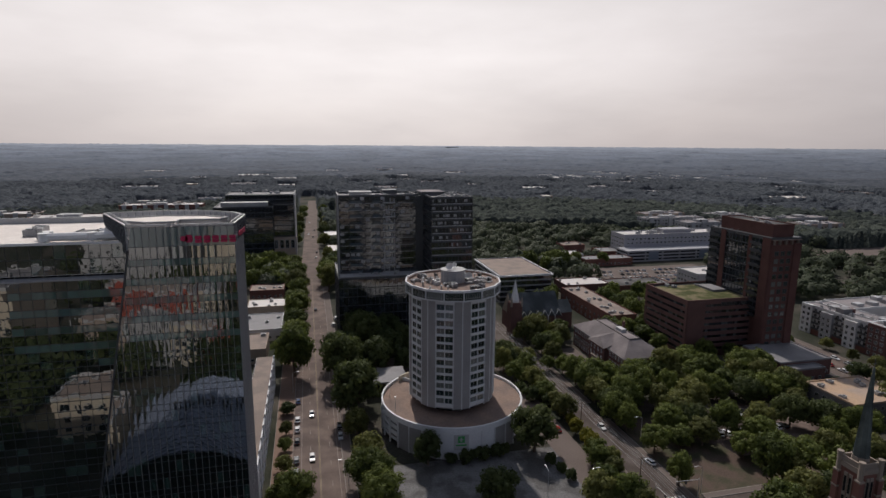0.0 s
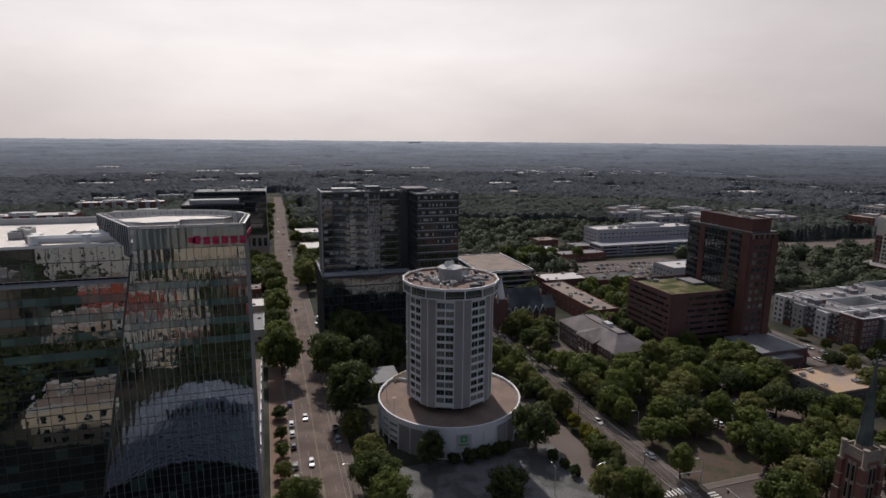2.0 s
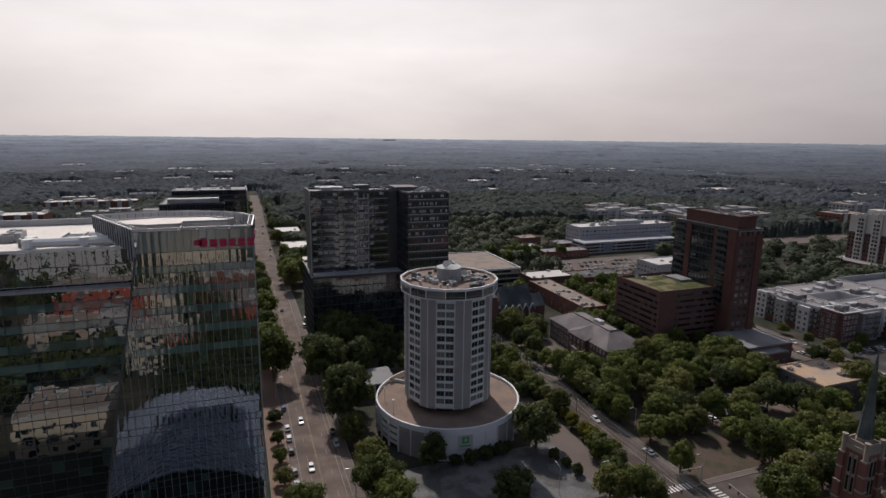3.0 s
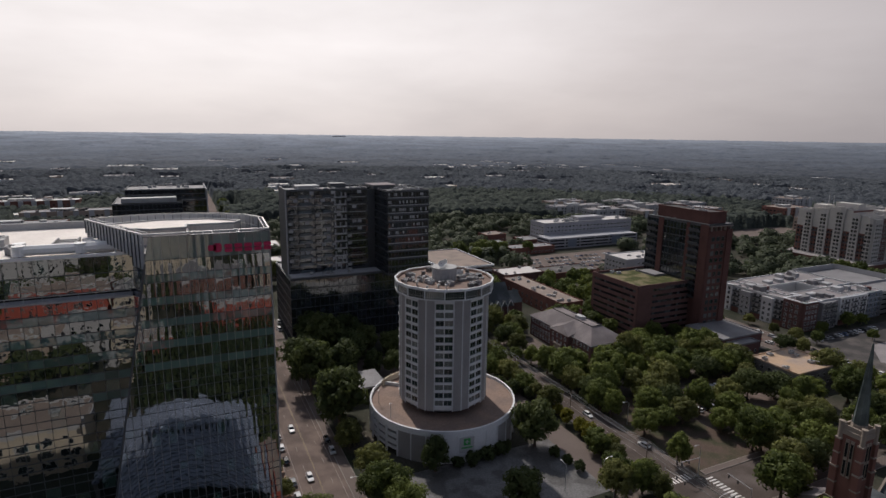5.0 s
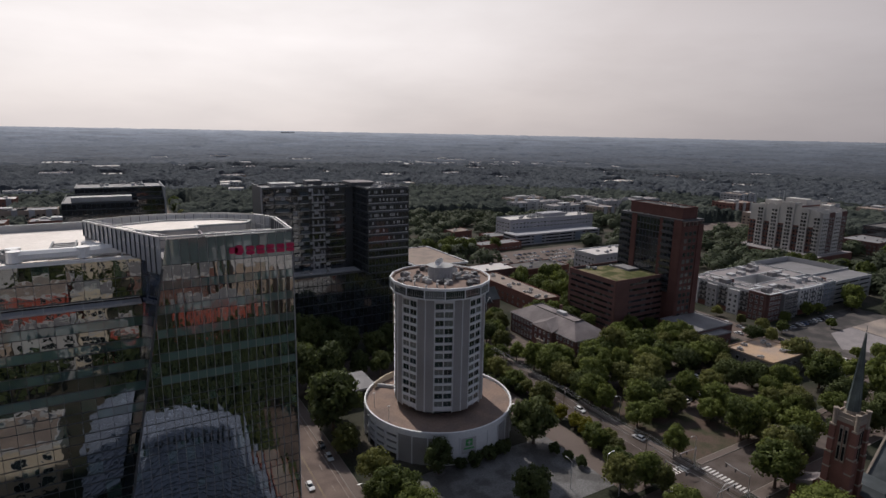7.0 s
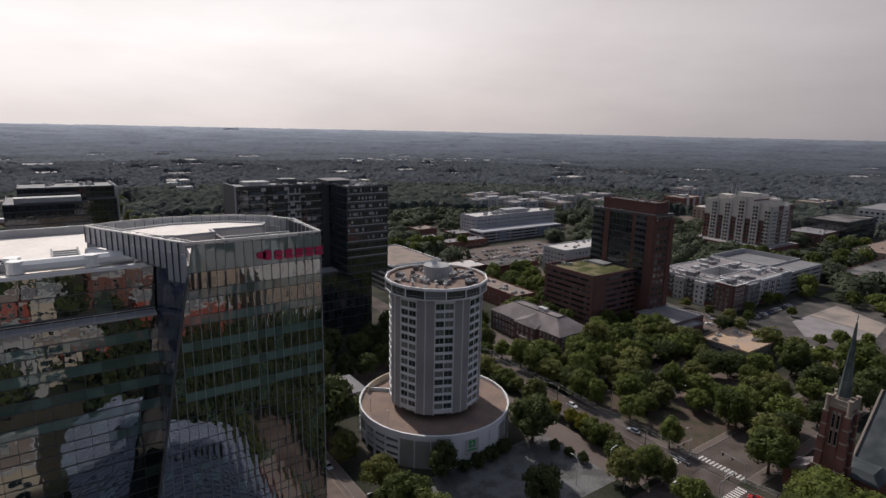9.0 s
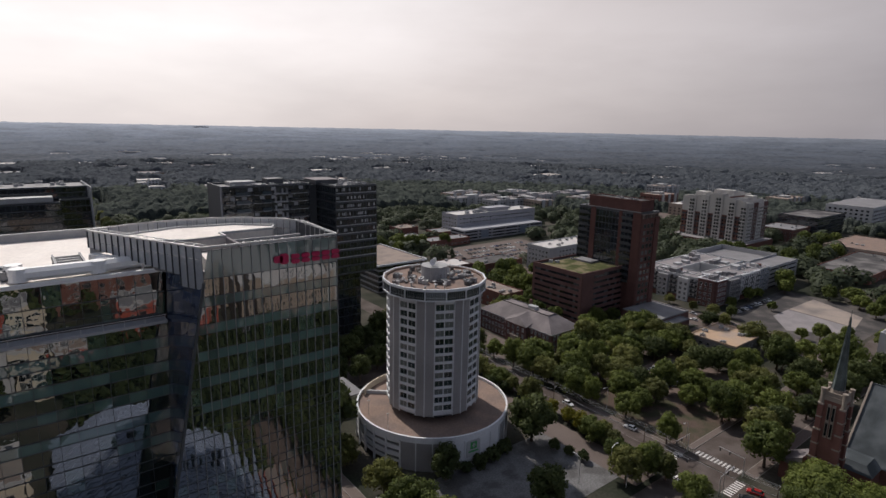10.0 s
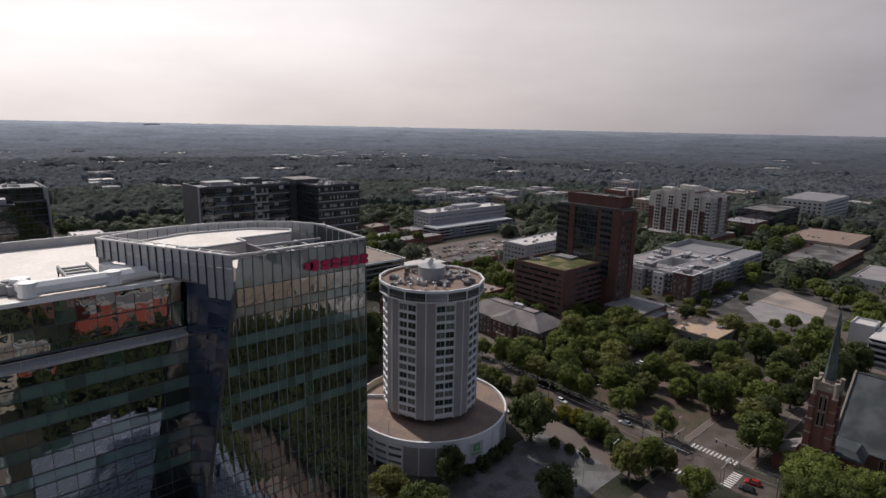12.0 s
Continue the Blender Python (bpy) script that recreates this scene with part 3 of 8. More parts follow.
def road(name, x0, x1, y0, y1, z, mat, label, category="road"):
    return Geo((x0, y0, 0)).box(x0, x1, y0, y1, -0.2, z).thing(name, M[mat], label, category, kind="structure")


Geo((0, 20, 0)).prism([(-8, 20), (8, 20), (8, 440), (9.5, 730), (17.5, 1060), (0, 1060), (-5, 730), (-8, 440)], -0.2, 0.03).thing("road", M["asphalt"], "long straight warm grey asphalt street with worn lane lines", "road", kind="structure")
road("road", 96.5, 107, -60, 420, 0.03, "asphalt_shaded", "asphalt side street beside the park")
road("road", 107.4, 420, 114, 130, 0.034, "asphalt_shaded", "asphalt cross street shaded by trees")
road("road", 8, 96, 116, 128, 0.034, "asphalt_shaded", "asphalt cross street beside the parking lot")
road("road", 238, 252, -40, 371, 0.03, "asphalt", "sunlit asphalt street beside the apartment block")
road("road", 112, 236, 184, 194, 0.026, "asphalt_shaded", "narrow asphalt street behind the park trees")
road("lane", 79, 89, 130, 212, 0.04, "pavement", "pale concrete drive beside the round podium", "drive")
road("lane", 66, 80, 186, 214, 0.045, "pavement", "pale concrete apron beside the round podium", "drive")
road("parking_lot", 18, 79, 136, 168, 0.04, "lot", "worn grey asphalt parking lot before the hotel", "parking lot")
road("parking_lot", 111, 131, 222, 256, 0.04, "pavement", "pale parking lot before the brick hall", "parking lot")
road("park_ground", 110, 184, 132, 182, 0.03, "park_soil", "bare brown soil and thin grass under the park trees", "ground")
road("parking_lot", 138, 182, 148, 180, 0.045, "asphalt", "asphalt parking lot under the park trees", "parking lot")
road("building_yard", 256, 352, 132, 178, 0.03, "asphalt_new", "dark asphalt yard round a cleared plot", "yard")
Geo((300, 160, 0)).prism([(266, 162), (288, 139), (302, 141), (308, 177.5), (287, 177.5)], -0.2, 0.12).thing("cleared_plot", M["roof_pale"], "pale grey concrete slab of a cleared plot", "yard", kind="structure")
Geo((320, 160, 0)).prism([(303, 141.2), (328, 145), (345, 177), (309, 177.5)], -0.2, 0.09).thing("cleared_plot", M["sand"], "pale sandy ground of a cleared plot", "yard", kind="structure")
road("parking_lot", 262, 352, 178, 198, 0.035, "asphalt_new", "dark asphalt car park beside the apartment block", "parking lot")
road("yard", 154, 237.5, 196.5, 276, 0.022, "asphalt_new", "dark asphalt yard about the brick offices", "yard")
road("parking_lot", 12, 88, 236, 262, 0.03, "asphalt_shaded", "shaded asphalt yard behind the hotel", "parking lot")
road("parking_lot", 225, 330, 372, 428, 0.06, "pavement", "pale car park with many small cars", "parking lot")


def pavement(x0, x1, y0, y1, mat="pavement", label="concrete pavement with a raised kerb"):
    t = thing("pavement", (x0, y0, 0), label, "pavement", kind="structure")
    Geo((x0, y0, 0)).box(x0 + 0.18, x1 - 0.18, y0 + 0.18, y1 - 0.18, -0.2, 0.155).part("slab", M[mat], t)
    parapet(Geo((x0, y0, 0)), x0, x1, y0, y1, -0.2, 0.165, 0.18).part("kerb", M["kerb"], t)


pavement(-14.5, -8, 130, 300, "brick_paving", "reddish brick pavement with a raised kerb")
pavement(-12, -8, 304, 440)
pavement(8, 11.5, 132, 300)
pavement(8, 12, 304, 440)
pavement(107, 109.2, 131, 182)
pavement(107, 109.2, 196, 300)
pavement(94.4, 96.5, 131, 300)
pavement(112, 236, 130.2, 132.6)
pavement(112, 236, 110, 113.8)
pavement(252, 256, 60, 300)
pavement(233, 238, 60, 300)

# road paint
g = Geo()
for side in (0.55, 0.85):
    g.box(side - 0.06, side + 0.06, 130, 440, 0.03, 0.036)
g.thing("lane_line", M["paint_yellow"], "double yellow centre line worn by traffic", "road marking", kind="structure")
g = Geo()
for i in range(24):
    g.box(-2.3, -2.18, 135 + 12 * i, 138 + 12 * i, 0.03, 0.036).box(4.2, 4.32, 137 + 12 * i, 140 + 12 * i, 0.03, 0.036)
g.box(-5.25, -5.13, 130, 430, 0.03, 0.036).box(6.6, 6.72, 130, 300, 0.03, 0.036)
for i in range(24):
    g.box(-8, -5.25, 150 + 7 * i, 150.1 + 7 * i, 0.03, 0.036)
g.thing("lane_line", M["paint_worn"], "white dashed lane lines worn by traffic", "road marking", kind="structure")
g = Geo()
g.box(101.7, 101.82, 138, 300, 0.03, 0.036)
g.thing("lane_line", M["paint_worn"], "thin white lines on the side street", "road marking", kind="structure")
g = Geo()
for i in range(10):
    g.box(112, 116, 223 + 3.2 * i, 223.12 + 3.2 * i, 0.04, 0.046).box(124, 129, 223 + 3.2 * i, 223.12 + 3.2 * i, 0.04, 0.046)
g.thing("parking_line", M["paint_worn"], "white parking bay lines before the brick hall", "road marking", kind="structure")


def crosswalk(x0, x1, y0, y1, along):
    """along x: the bars are set side by side in x."""
    t = thing("crosswalk", (x0, y0, 0.03), "white ladder crosswalk on dark asphalt", "crosswalk", "crosswalks of the crossing", "structure")
    n = int(((x1 - x0) if along == "x" else (y1 - y0)) / 1.25)
    bar = Geo().box(0, 0.6, 0, y1 - y0, 0.004, 0.012) if along == "x" else Geo().box(0, x1 - x0, 0, 0.6, 0.004, 0.012)
    me = bar.data("stripe", M["paint_white"])
    repeat_part("stripe", me, t, [(1.25 * i, 0, 0, 0) if along == "x" else (0, 1.25 * i, 0, 0) for i in range(n)])


crosswalk(97, 107, 130.5, 133.3, "x")
crosswalk(110.4, 113.2, 114.5, 129.8, "y")
crosswalk(91.5, 94.3, 116.5, 128, "y")
crosswalk(97, 107, 110.6, 113.4, "x")


# ---- the mirrored glass tower ----
def glass_tower():
    o = (-40.0, 145.0, 0.0)
    t = thing("glass_tower", o, "tall office tower of mirrored green-black glass with a slanted crown", "office tower")
    rng = random.Random(3)
    left = lambda z: -38.4 - (80 - z) * 0.187
    wing_x = lambda z: -41.0 - (80 - z) * 0.05
    RIGHT, FRONT, WING = -16.4, 133.5, 145.0
    # solid core behind the glass, near-black in place of an unlit interior
    zs = [0, 20, 40, 60, 80]
    for z0, z1 in zip(zs, zs[1:]):
        low = [(left(z0) + 0.35, FRONT + 0.3), (RIGHT - 0.3, FRONT + 0.3), (RIGHT - 0.3, 152), (wing_x(z0) + 0.3, 152)]
        high = [(left(z1) + 0.35, FRONT + 0.3), (RIGHT - 0.3, FRONT + 0.3), (RIGHT - 0.3, 152), (wing_x(z1) + 0.3, 152)]
        Geo(o).prism(low, z0, z1, high).part("core", M["shade_black"], t)
    Geo(o).box(-105, -24, WING + 0.3, 184, 0, 71.4).part("core", M["shade_black"], t)
    Geo(o).box(-105, -24, WING + 1.8, 184, 71.4, 79.6).part("core", M["shade_black"], t)

    def pane(name, pts, mat, tilt=0.006):
        """One sheet of glass, a little out of true."""
        c = sum((Vector(p) for p in pts), Vector()) / len(pts)
        n = (Vector(pts[1]) - Vector(pts[0])).cross(Vector(pts[-1]) - Vector(pts[0])).normalized()
        ax = (Vector(pts[1]) - Vector(pts[0])).normalized()
        a, b = rng.gauss(0, tilt), rng.gauss(0, tilt * 0.7)
        up = n.cross(ax)
        return [tuple(Vector(p) + n * (a * (Vector(p) - c).dot(ax) + b * (Vector(p) - c).dot(up))) for p in pts]

    def bowed(g, pts, sag):
        """A sheet bowed a few millimetres, as toughened glass is: four upright strips."""
        q = [Vector(p) for p in pts]
        n = (q[1] - q[0]).cross(q[3] - q[0]).normalized()
        k = len(g.v)
        for i in range(5):
            f = i / 4
            off = n * (sag * 4 * f * (1 - f))
            g.v.append(tuple(q[0].lerp(q[1], f) + off))
            g.v.append(tuple(q[3].lerp(q[2], f) + off))
        g.f.extend((k + 2 * i, k + 2 * i + 2, k + 2 * i + 3, k + 2 * i + 1) for i in range(4))
        return g

    # main face: storeys of 4.25 m, each a tall sheet and a low one
    step = (RIGHT + 38.4) / 15
    rows = []
    z = 84.9
    rows.append((80.6, z))
    z = 80.6
    while z > 6:
        rows.append((z - 2.75, z - 0.0))
        rows.append((z - 4.25, z - 2.75))
        z -= 4.25
    rest = Geo(o)
    for j, (z0, z1) in enumerate(rows):
        for i in range(26):
            x1 = RIGHT - step * i
            x0 = x1 - step
            a0, a1 = max(x0, left(z0)), max(x0, left(z1))
            if a0 >= x1 - 0.05:
                continue
            a1 = min(a1, x1 - 0.02)
            pts = pane("pane", [(a0, FRONT, z0), (x1, FRONT, z0), (x1, FRONT, z1), (a1, FRONT, z1)], None, 0.0045)
            if j < 11 and i < 16:
                bowed(Geo(o), pts, rng.uniform(0.004, 0.011)).part("pane", M["glass_parapet" if j == 0 else "glass_spandrel" if j % 2 == 0 else "glass_tower"], t, smooth=True)
            else:
                bowed(rest, pts, rng.uniform(0.004, 0.011))
    tagged(rest.part("lower_panes", M["glass_tower"], t, smooth=True), kind="stuff")
    # wing face: wider sheets, with a terrace ledge near the top
    wing_rows = [(76.2, 79.6), (72.4, 76.2)]
    z = 71.4
    while z > 6:
        wing_rows += [(z - 2.5, z), (z - 4.25, z - 2.5)]
        z -= 4.25
    far_rest, near = Geo(o), 0
    for j, (z0, z1) in enumerate(wing_rows):
        for i in range(26):
            x1 = -40.6 - 2.45 * i
            x0 = x1 - 2.45
            b0, b1 = min(x1, wing_x(z0)), min(x1, wing_x(z1))
            if x0 >= min(b0, b1) - 0.1:
                continue
            y = WING if j > 1 else WING + 1.4
            pts = pane("pane", [(x0, y, z0), (b0, y, z0), (b1, y, z1), (x0, y, z1)], None, 0.005)
            if j < 22 and i < 11 and near < 125:
                near += 1
                bowed(Geo(o), pts, rng.uniform(-0.004, 0.006)).part("pane", M["glass_spandrel" if j > 1 and j % 2 else "glass_tower"], t, smooth=True)
            else:
                bowed(far_rest, pts, rng.uniform(-0.004, 0.006))
    tagged(far_rest.part("lower_panes", M["glass_tower"], t, smooth=True), kind="stuff")
    # inward-leaning return between the two faces
    side = Geo(o)
    for j, (z0, z1) in enumerate(rows[1:], 1):
        for k in range(4):
            f0, f1 = k / 4, (k + 1) / 4
            p = lambda z, f: (left(z) + (wing_x(z) - left(z)) * f, FRONT + (WING - FRONT) * f, z)
            side.poly(*pane("pane", [p(z0, f1), p(z0, f0), p(z1, f0), p(z1, f1)], None))
    tagged(side.part("return_panes", M["glass_navy"], t), kind="stuff")
    # mullions and transoms
    for i in range(27):
        x = RIGHT - step * i
        z_low = 0 if x > left(0) else 80 - (-38.4 - x) / 0.187
        z_high = 85.2 if x >= -38.5 else 80 - (-38.4 - x) / 0.187
        if x < -38.5:
            Geo(o).box(x - 0.035, x + 0.035, FRONT - 0.16, FRONT + 0.05, 0, z_high).part("mullion", M["mullion_grey"], t)
        else:
            Geo(o).box(x - 0.035, x + 0.035, FRONT - 0.16, FRONT + 0.05, 0, 85.2).part("mullion", M["mullion_grey"], t)
    for z0, z1 in rows:
        Geo(o).box(max(left(z1), -53) if z1 < 80.6 else -38.4, RIGHT, FRONT - 0.07, FRONT + 0.04, z1 - 0.05, z1 + 0.05).part("transom", M["steel_dark"], t)
    for j, (z0, z1) in enumerate(wing_rows):
        y = WING if j > 1 else WING + 1.4
        Geo(o).box(-105, wing_x(z1) - 0.05, y - 0.1, y + 0.04, z1 - 0.06, z1 + 0.06).part("transom", M["steel_dark"], t)
    for i in range(27):
        x = -40.6 - 2.45 * i
        Geo(o).box(x - 0.03, x + 0.03, WING - 0.09, WING + 0.04, 0, min(71.4, 80 - (-41 - x) / 0.05 if x > -45 else 99)).box(x - 0.03, x + 0.03, WING + 1.3, WING + 1.44, 72.4, 79.6).part("mullion", M["steel_dark"], t)
    edge = Geo(o)
    for z0, z1 in zip(range(0, 80, 10), range(10, 90, 10)):
        edge.prism([(left(z0) - 0.12, FRONT - 0.2), (left(z0) + 0.22, FRONT - 0.2), (left(z0) + 0.22, FRONT + 0.25), (left(z0) - 0.12, FRONT + 0.25)], z0, z1, [(left(z1) - 0.12, FRONT - 0.2), (left(z1) + 0.22, FRONT - 0.2), (left(z1) + 0.22, FRONT + 0.25), (left(z1) - 0.12, FRONT + 0.25)])
    edge.part("corner_trim", M["steel_dark"], t)
    # terrace ledge with a glass rail
    ledge = Geo(o).box(-105, -41.6, WING - 1.1, WING + 1.5, 71.5, 71.95)
    ledge.part("terrace", M["concrete_grey"], t)
    rail = Geo(o).box(-105, -41.8, WING - 1.05, WING - 0.98, 72.9, 73.0)
    for i in range(22):
        rail.box(-42 - 2.9 * i, -41.93 - 2.9 * i, WING - 1.05, WING - 0.98, 71.95, 72.9)
    rail.part("terrace_rail", M["steel_light"], t)
    # finned east face
    east = Geo(o).box(RIGHT - 0.1, RIGHT, FRONT + 0.05, 150.5, 0, 85.3)
    east.part("east_wall", M["steel_dark"], t)
    rib = Geo().box(0, 0.28, -0.07, 0.07, 0, 85.3).data("fin", M["concrete_grey"])
    repeat_part("fin", rib, t, [(RIGHT - o[0], FRONT + 0.35 + 1.25 * i - o[1], 0, 0) for i in range(13)], "grey metal fin")
    # roof of the wing
    Geo(o).box(-105, -26, WING + 1.0, 184, 79.6, 79.95).part("roof", M["membrane"], t, "white roof membrane")
    Geo(o).box(-105, -41.2, WING + 0.95, WING + 1.5, 79.6, 80.2).part("front_parapet", M["duct_white"], t)
    Geo(o).box(-105, -30, 183.4, 184, 79.6, 81.6).box(-105, -104.4, WING + 1.8, 183.4, 79.6, 81.6).part("back_parapet", M["unit_grey"], t)
    # crown
    ring = [(-38.4, 133.5), (-16.4, 133.5), (-15.6, 148.5), (-18.5, 154.2), (-23.5, 158.4), (-30.0, 160.6), (-37.0, 161.3), (-43.5, 160.4), (-50.0, 157.6)]
    crown = Geo(o)
    crown.prism([(-36.8, 133.9), (-16.9, 133.9), (-16.2, 148.3), (-19, 153.6), (-24, 157.8), (-30.0, 159.9), (-37.0, 160.5), (-41.5, 159.6), (-42.5, 146)], 80.0, 81.2)
    crown.part("crown_roof", M["roof_grey"], t, "grey pit floor inside the crown")
    panel_bits = []
    for (xa, ya), (xb, yb), sheets in zip(ring[1:], ring[2:], (10, 4, 4, 4, 4, 4, 4)):
        panel_bits.append(((xa, ya), (xb, yb), sheets))
    panel_bits.append((ring[-1], ring[0], 17))
    coping = Geo(o)
    for n_side, ((xa, ya), (xb, yb), sheets) in enumerate(panel_bits):
        d = Vector((xb - xa, yb - ya, 0))
        length, d = d.length, d.normalized()
        nrm = Vector((d.y, -d.x, 0))
        last_side = n_side == len(panel_bits) - 1
        for i in range(sheets):
            p0, p1 = Vector((xa, ya, 0)) + d * (length * i / sheets + 0.06), Vector((xa, ya, 0)) + d * (length * (i + 1) / sheets - 0.06)
            q0, q1 = p0 - nrm * 0.12, p1 - nrm * 0.12
            drop = (82.5 - 2.3 * i / sheets if i < sheets - 3 else 78.9) if last_side else 81.2
            for z0, z1 in ((drop, 83.5), (83.6, 85.3)):
                Geo(o).prism([(p0.x, p0.y), (p1.x, p1.y), (q1.x, q1.y), (q0.x, q0.y)], z0, z1).part("crown_panel", M["screen_panel"], t)
            m = Vector((xa, ya, 0)) + d * (length * i / sheets) + nrm * 0.03
            Geo(o).rbox(m.x, m.y, 0.1, 0.3, drop, 85.35, math.degrees(math.atan2(d.y, d.x))).part("crown_mullion", M["steel_dark"], t)
        a, b = Vector((xa, ya, 85.4)), Vector((xb, yb, 85.4))
        coping.bar(a, b, 0.14)
        coping.bar(a - nrm * 0.9 + Vector((0, 0, 0.25)), b - nrm * 0.9 + Vector((0, 0, 0.25)), 0.05)
        for i in range(int(length / 2.2)):
            p = a + d * (2.2 * i + 0.5)
            coping.bar(p, p - nrm * 0.9 + Vector((0, 0, 0.25)), 0.05)
            coping.bar(p - nrm * 0.9 + Vector((0, 0, 0.25)), p - nrm * 1.1 - Vector((0, 0, 3.8)), 0.05)
    coping.bar((-38.4, 133.5, 85.4), (-16.4, 133.5, 85.4), 0.14)
    coping.part("coping", M["steel_light"], t, "pale metal crown rail")
    # raised plant deck inside the crown
    deck = Geo(o).prism([(-46.5, 155.4), (-42.6, 148.6), (-37.5, 145.6), (-31, 146.2), (-31, 149.5), (-21.5, 149.5), (-20, 152.3), (-26, 157.2), (-36, 158.8)], 81.2, 84.3)
    deck.part("plant_deck", M["membrane"], t)
    rim = Geo(o)
    pts = [(-46.5, 155.4), (-42.6, 148.6), (-37.5, 145.6), (-31, 146.2), (-31, 149.5), (-21.5, 149.5), (-20, 152.3), (-26, 157.2), (-36, 158.8)]
    for (xa, ya), (xb, yb) in zip(pts, pts[1:] + pts[:1]):
        rim.bar((xa, ya, 84.4), (xb, yb, 84.4), 0.2)
    rim.part("deck_rim", M["unit_grey"], t)
    # pale corner ledge, low walls and pipe runs in the pit
    Geo(o).prism([(-37.6, 134.4), (-30.5, 134.4), (-33, 139.5), (-37.0, 139.5)], 81.2, 83.4).part("corner_ledge", M["membrane"], t)
    Geo(o).box(-31, -30.6, 139, 146.1, 81.2, 84.2).box(-37, -31.1, 139.6, 140, 81.2, 84.0).part("pit_wall", M["roof_pale"], t)
    for k in range(6):
        Geo(o).bar((-29.5 + 1.7 * k, 136, 82.6 + 0.2 * (k % 3)), (-29.5 + 1.7 * k, 148.8, 82.6 + 0.2 * (k % 3)), 0.16).part("pit_pipe", M["steel_light" if k % 2 else "unit_grey"], t)
    for k in range(3):
        Geo(o).bar((-30.4, 138.5 + 4 * k, 83.3), (-17.2, 138.5 + 4 * k, 83.3), 0.2).part("pit_beam", M["unit_grey"], t)
    for x, y in ((-49, 156.5), (-46.5, 151.5), (-44, 146.8)):
        Geo(o).box(x - 0.18, x + 0.18, y - 0.18, y + 0.18, 79.95, 80.3).box(x - 0.14, x + 0.14, y - 0.14, y + 0.14, 80.3, 81).part("post", M["steel_light"], t)
    return t


tower = glass_tower()


def sign_shapes(origin, x, y, z, across, size, mat, label):
    """A wall sign drawn as plain shapes: a notched block and round-cornered bars."""
    s = thing("wall_sign", (x, y, z), label, "sign")
    o, ux, uy = (x, y, z), across[0], across[1]
    def block(u0, u1, z0, z1, name="letter_shape"):
        c = 0.22 * min(u1 - u0, z1 - z0)
        pts = [(u0 + c, z0), (u1 - c, z0), (u1, z0 + c), (u1, z1 - c), (u1 - c, z1), (u0 + c, z1), (u0, z1 - c), (u0, z0 + c)]
        g = Geo(o)
        nx, ny = uy * 0.22, -ux * 0.22
        k = len(pts)
        g.v.extend([(x + ux * u + nx, y + uy * u + ny, z + w) for u, w in pts] + [(x + ux * u, y + uy * u, z + w) for u, w in pts])
        g.f.append(tuple(range(k)))
        g.f.extend((i, k + i, k + (i + 1) % k, (i + 1) % k) for i in range(k))
        g.part(name, mat, s)
    h = size
    block(0, 0.75 * h, 0.28 * h, 0.85 * h, "emblem")
    block(0.5 * h, 1.25 * h, 0.12 * h, h, "emblem")
    u = 1.5 * h
    for k in range(5):
        w = 0.72 * h
        block(u, u + w, 0.47 * h, 0.86 * h, "plain_bar")
        block(u, u + w, 0.06 * h, 0.42 * h, "plain_bar")
        u += w + 0.2 * h
    return s


sign_shapes(None, -27.6, 133.33, 81.15, (1, 0), 1.95, M["magenta"], "dark magenta wall sign of plain shapes on glass")
sign_shapes(None, -16.1, 137.5, 81.6, (0.05, 0.998), 1.5, M["magenta"], "dark magenta wall sign on grey metal fins")


# rooftop ducts and machines of the wing
def roof_duct(pts, z, w, h, label):
    t = thing("roof_duct", (pts[0][0], pts[0][1], z), label, "duct", "white roof ducts")
    o = (pts[0][0], pts[0][1], z)
    for (xa, ya), (xb, yb) in zip(pts, pts[1:]):
        L = math.hypot(xb - xa, yb - ya)
        d = Vector((xb - xa, yb - ya, 0)).normalized()
        s = Vector((d.y, -d.x, 0))
        mid = z + 0.25 + h / 2
        def tube(f0, f1, grow):
            g = Geo(o)
            ring = [(math.cos(radians(22.5 + 45 * i)) * w / 2 * grow, math.sin(radians(22.5 + 45 * i)) * h / 2 * grow) for i in range(8)]
            for f in (f0, f1):
                g.v.extend((xa + d.x * f + s.x * u, ya + d.y * f + s.y * u, mid + q) for u, q in ring)
            g.f += [tuple(range(8)), tuple(range(15, 7, -1))] + [(i, 8 + i, 8 + (i + 1) % 8, (i + 1) % 8) for i in range(8)]
            return g
        run = tube(0, L, 1.0).part("run", M["duct_white"], t)
        for k in range(1, int(L / 1.8) + 1):
            f = tube(1.8 * k - 0.04, 1.8 * k + 0.04, 1.04).part("flange", M["duct_white"], t)
    for x, y in pts:
        Geo(o).drum(x, y, w * 0.56, z + 0.3, z + 0.2 + h, 14, w * 0.5).part("bend", M["duct_white"], t)
        Geo(o).box(x - 0.2, x + 0.2, y - 0.2, y + 0.2, z, z + 0.25).part("foot", M["steel_dark"], t)


roof_duct([(-60.5, 151.5), (-60.0, 148.2), (-50, 148.3), (-43.0, 149.2)], 79.95, 2.3, 2.0, "white sheet-metal duct running along the roof edge")
roof_duct([(-49.5, 154.5), (-47.5, 151.2), (-44.6, 151.4)], 79.95, 2.0, 1.8, "short white sheet-metal duct on the roof")
for k in range(5):
    y = 150.6 + 1.9 * k
    t = thing("pipe_run", (-53.5, y, 79.95), "white insulated pipe on a roof frame", "pipe", "pipe frame on the roof")
    Geo((-53.5, y, 79.95)).bar((-55.4, y, 81.1), (-51.2, y, 81.1), 0.24).part("pipe", M["unit_grey"], t)
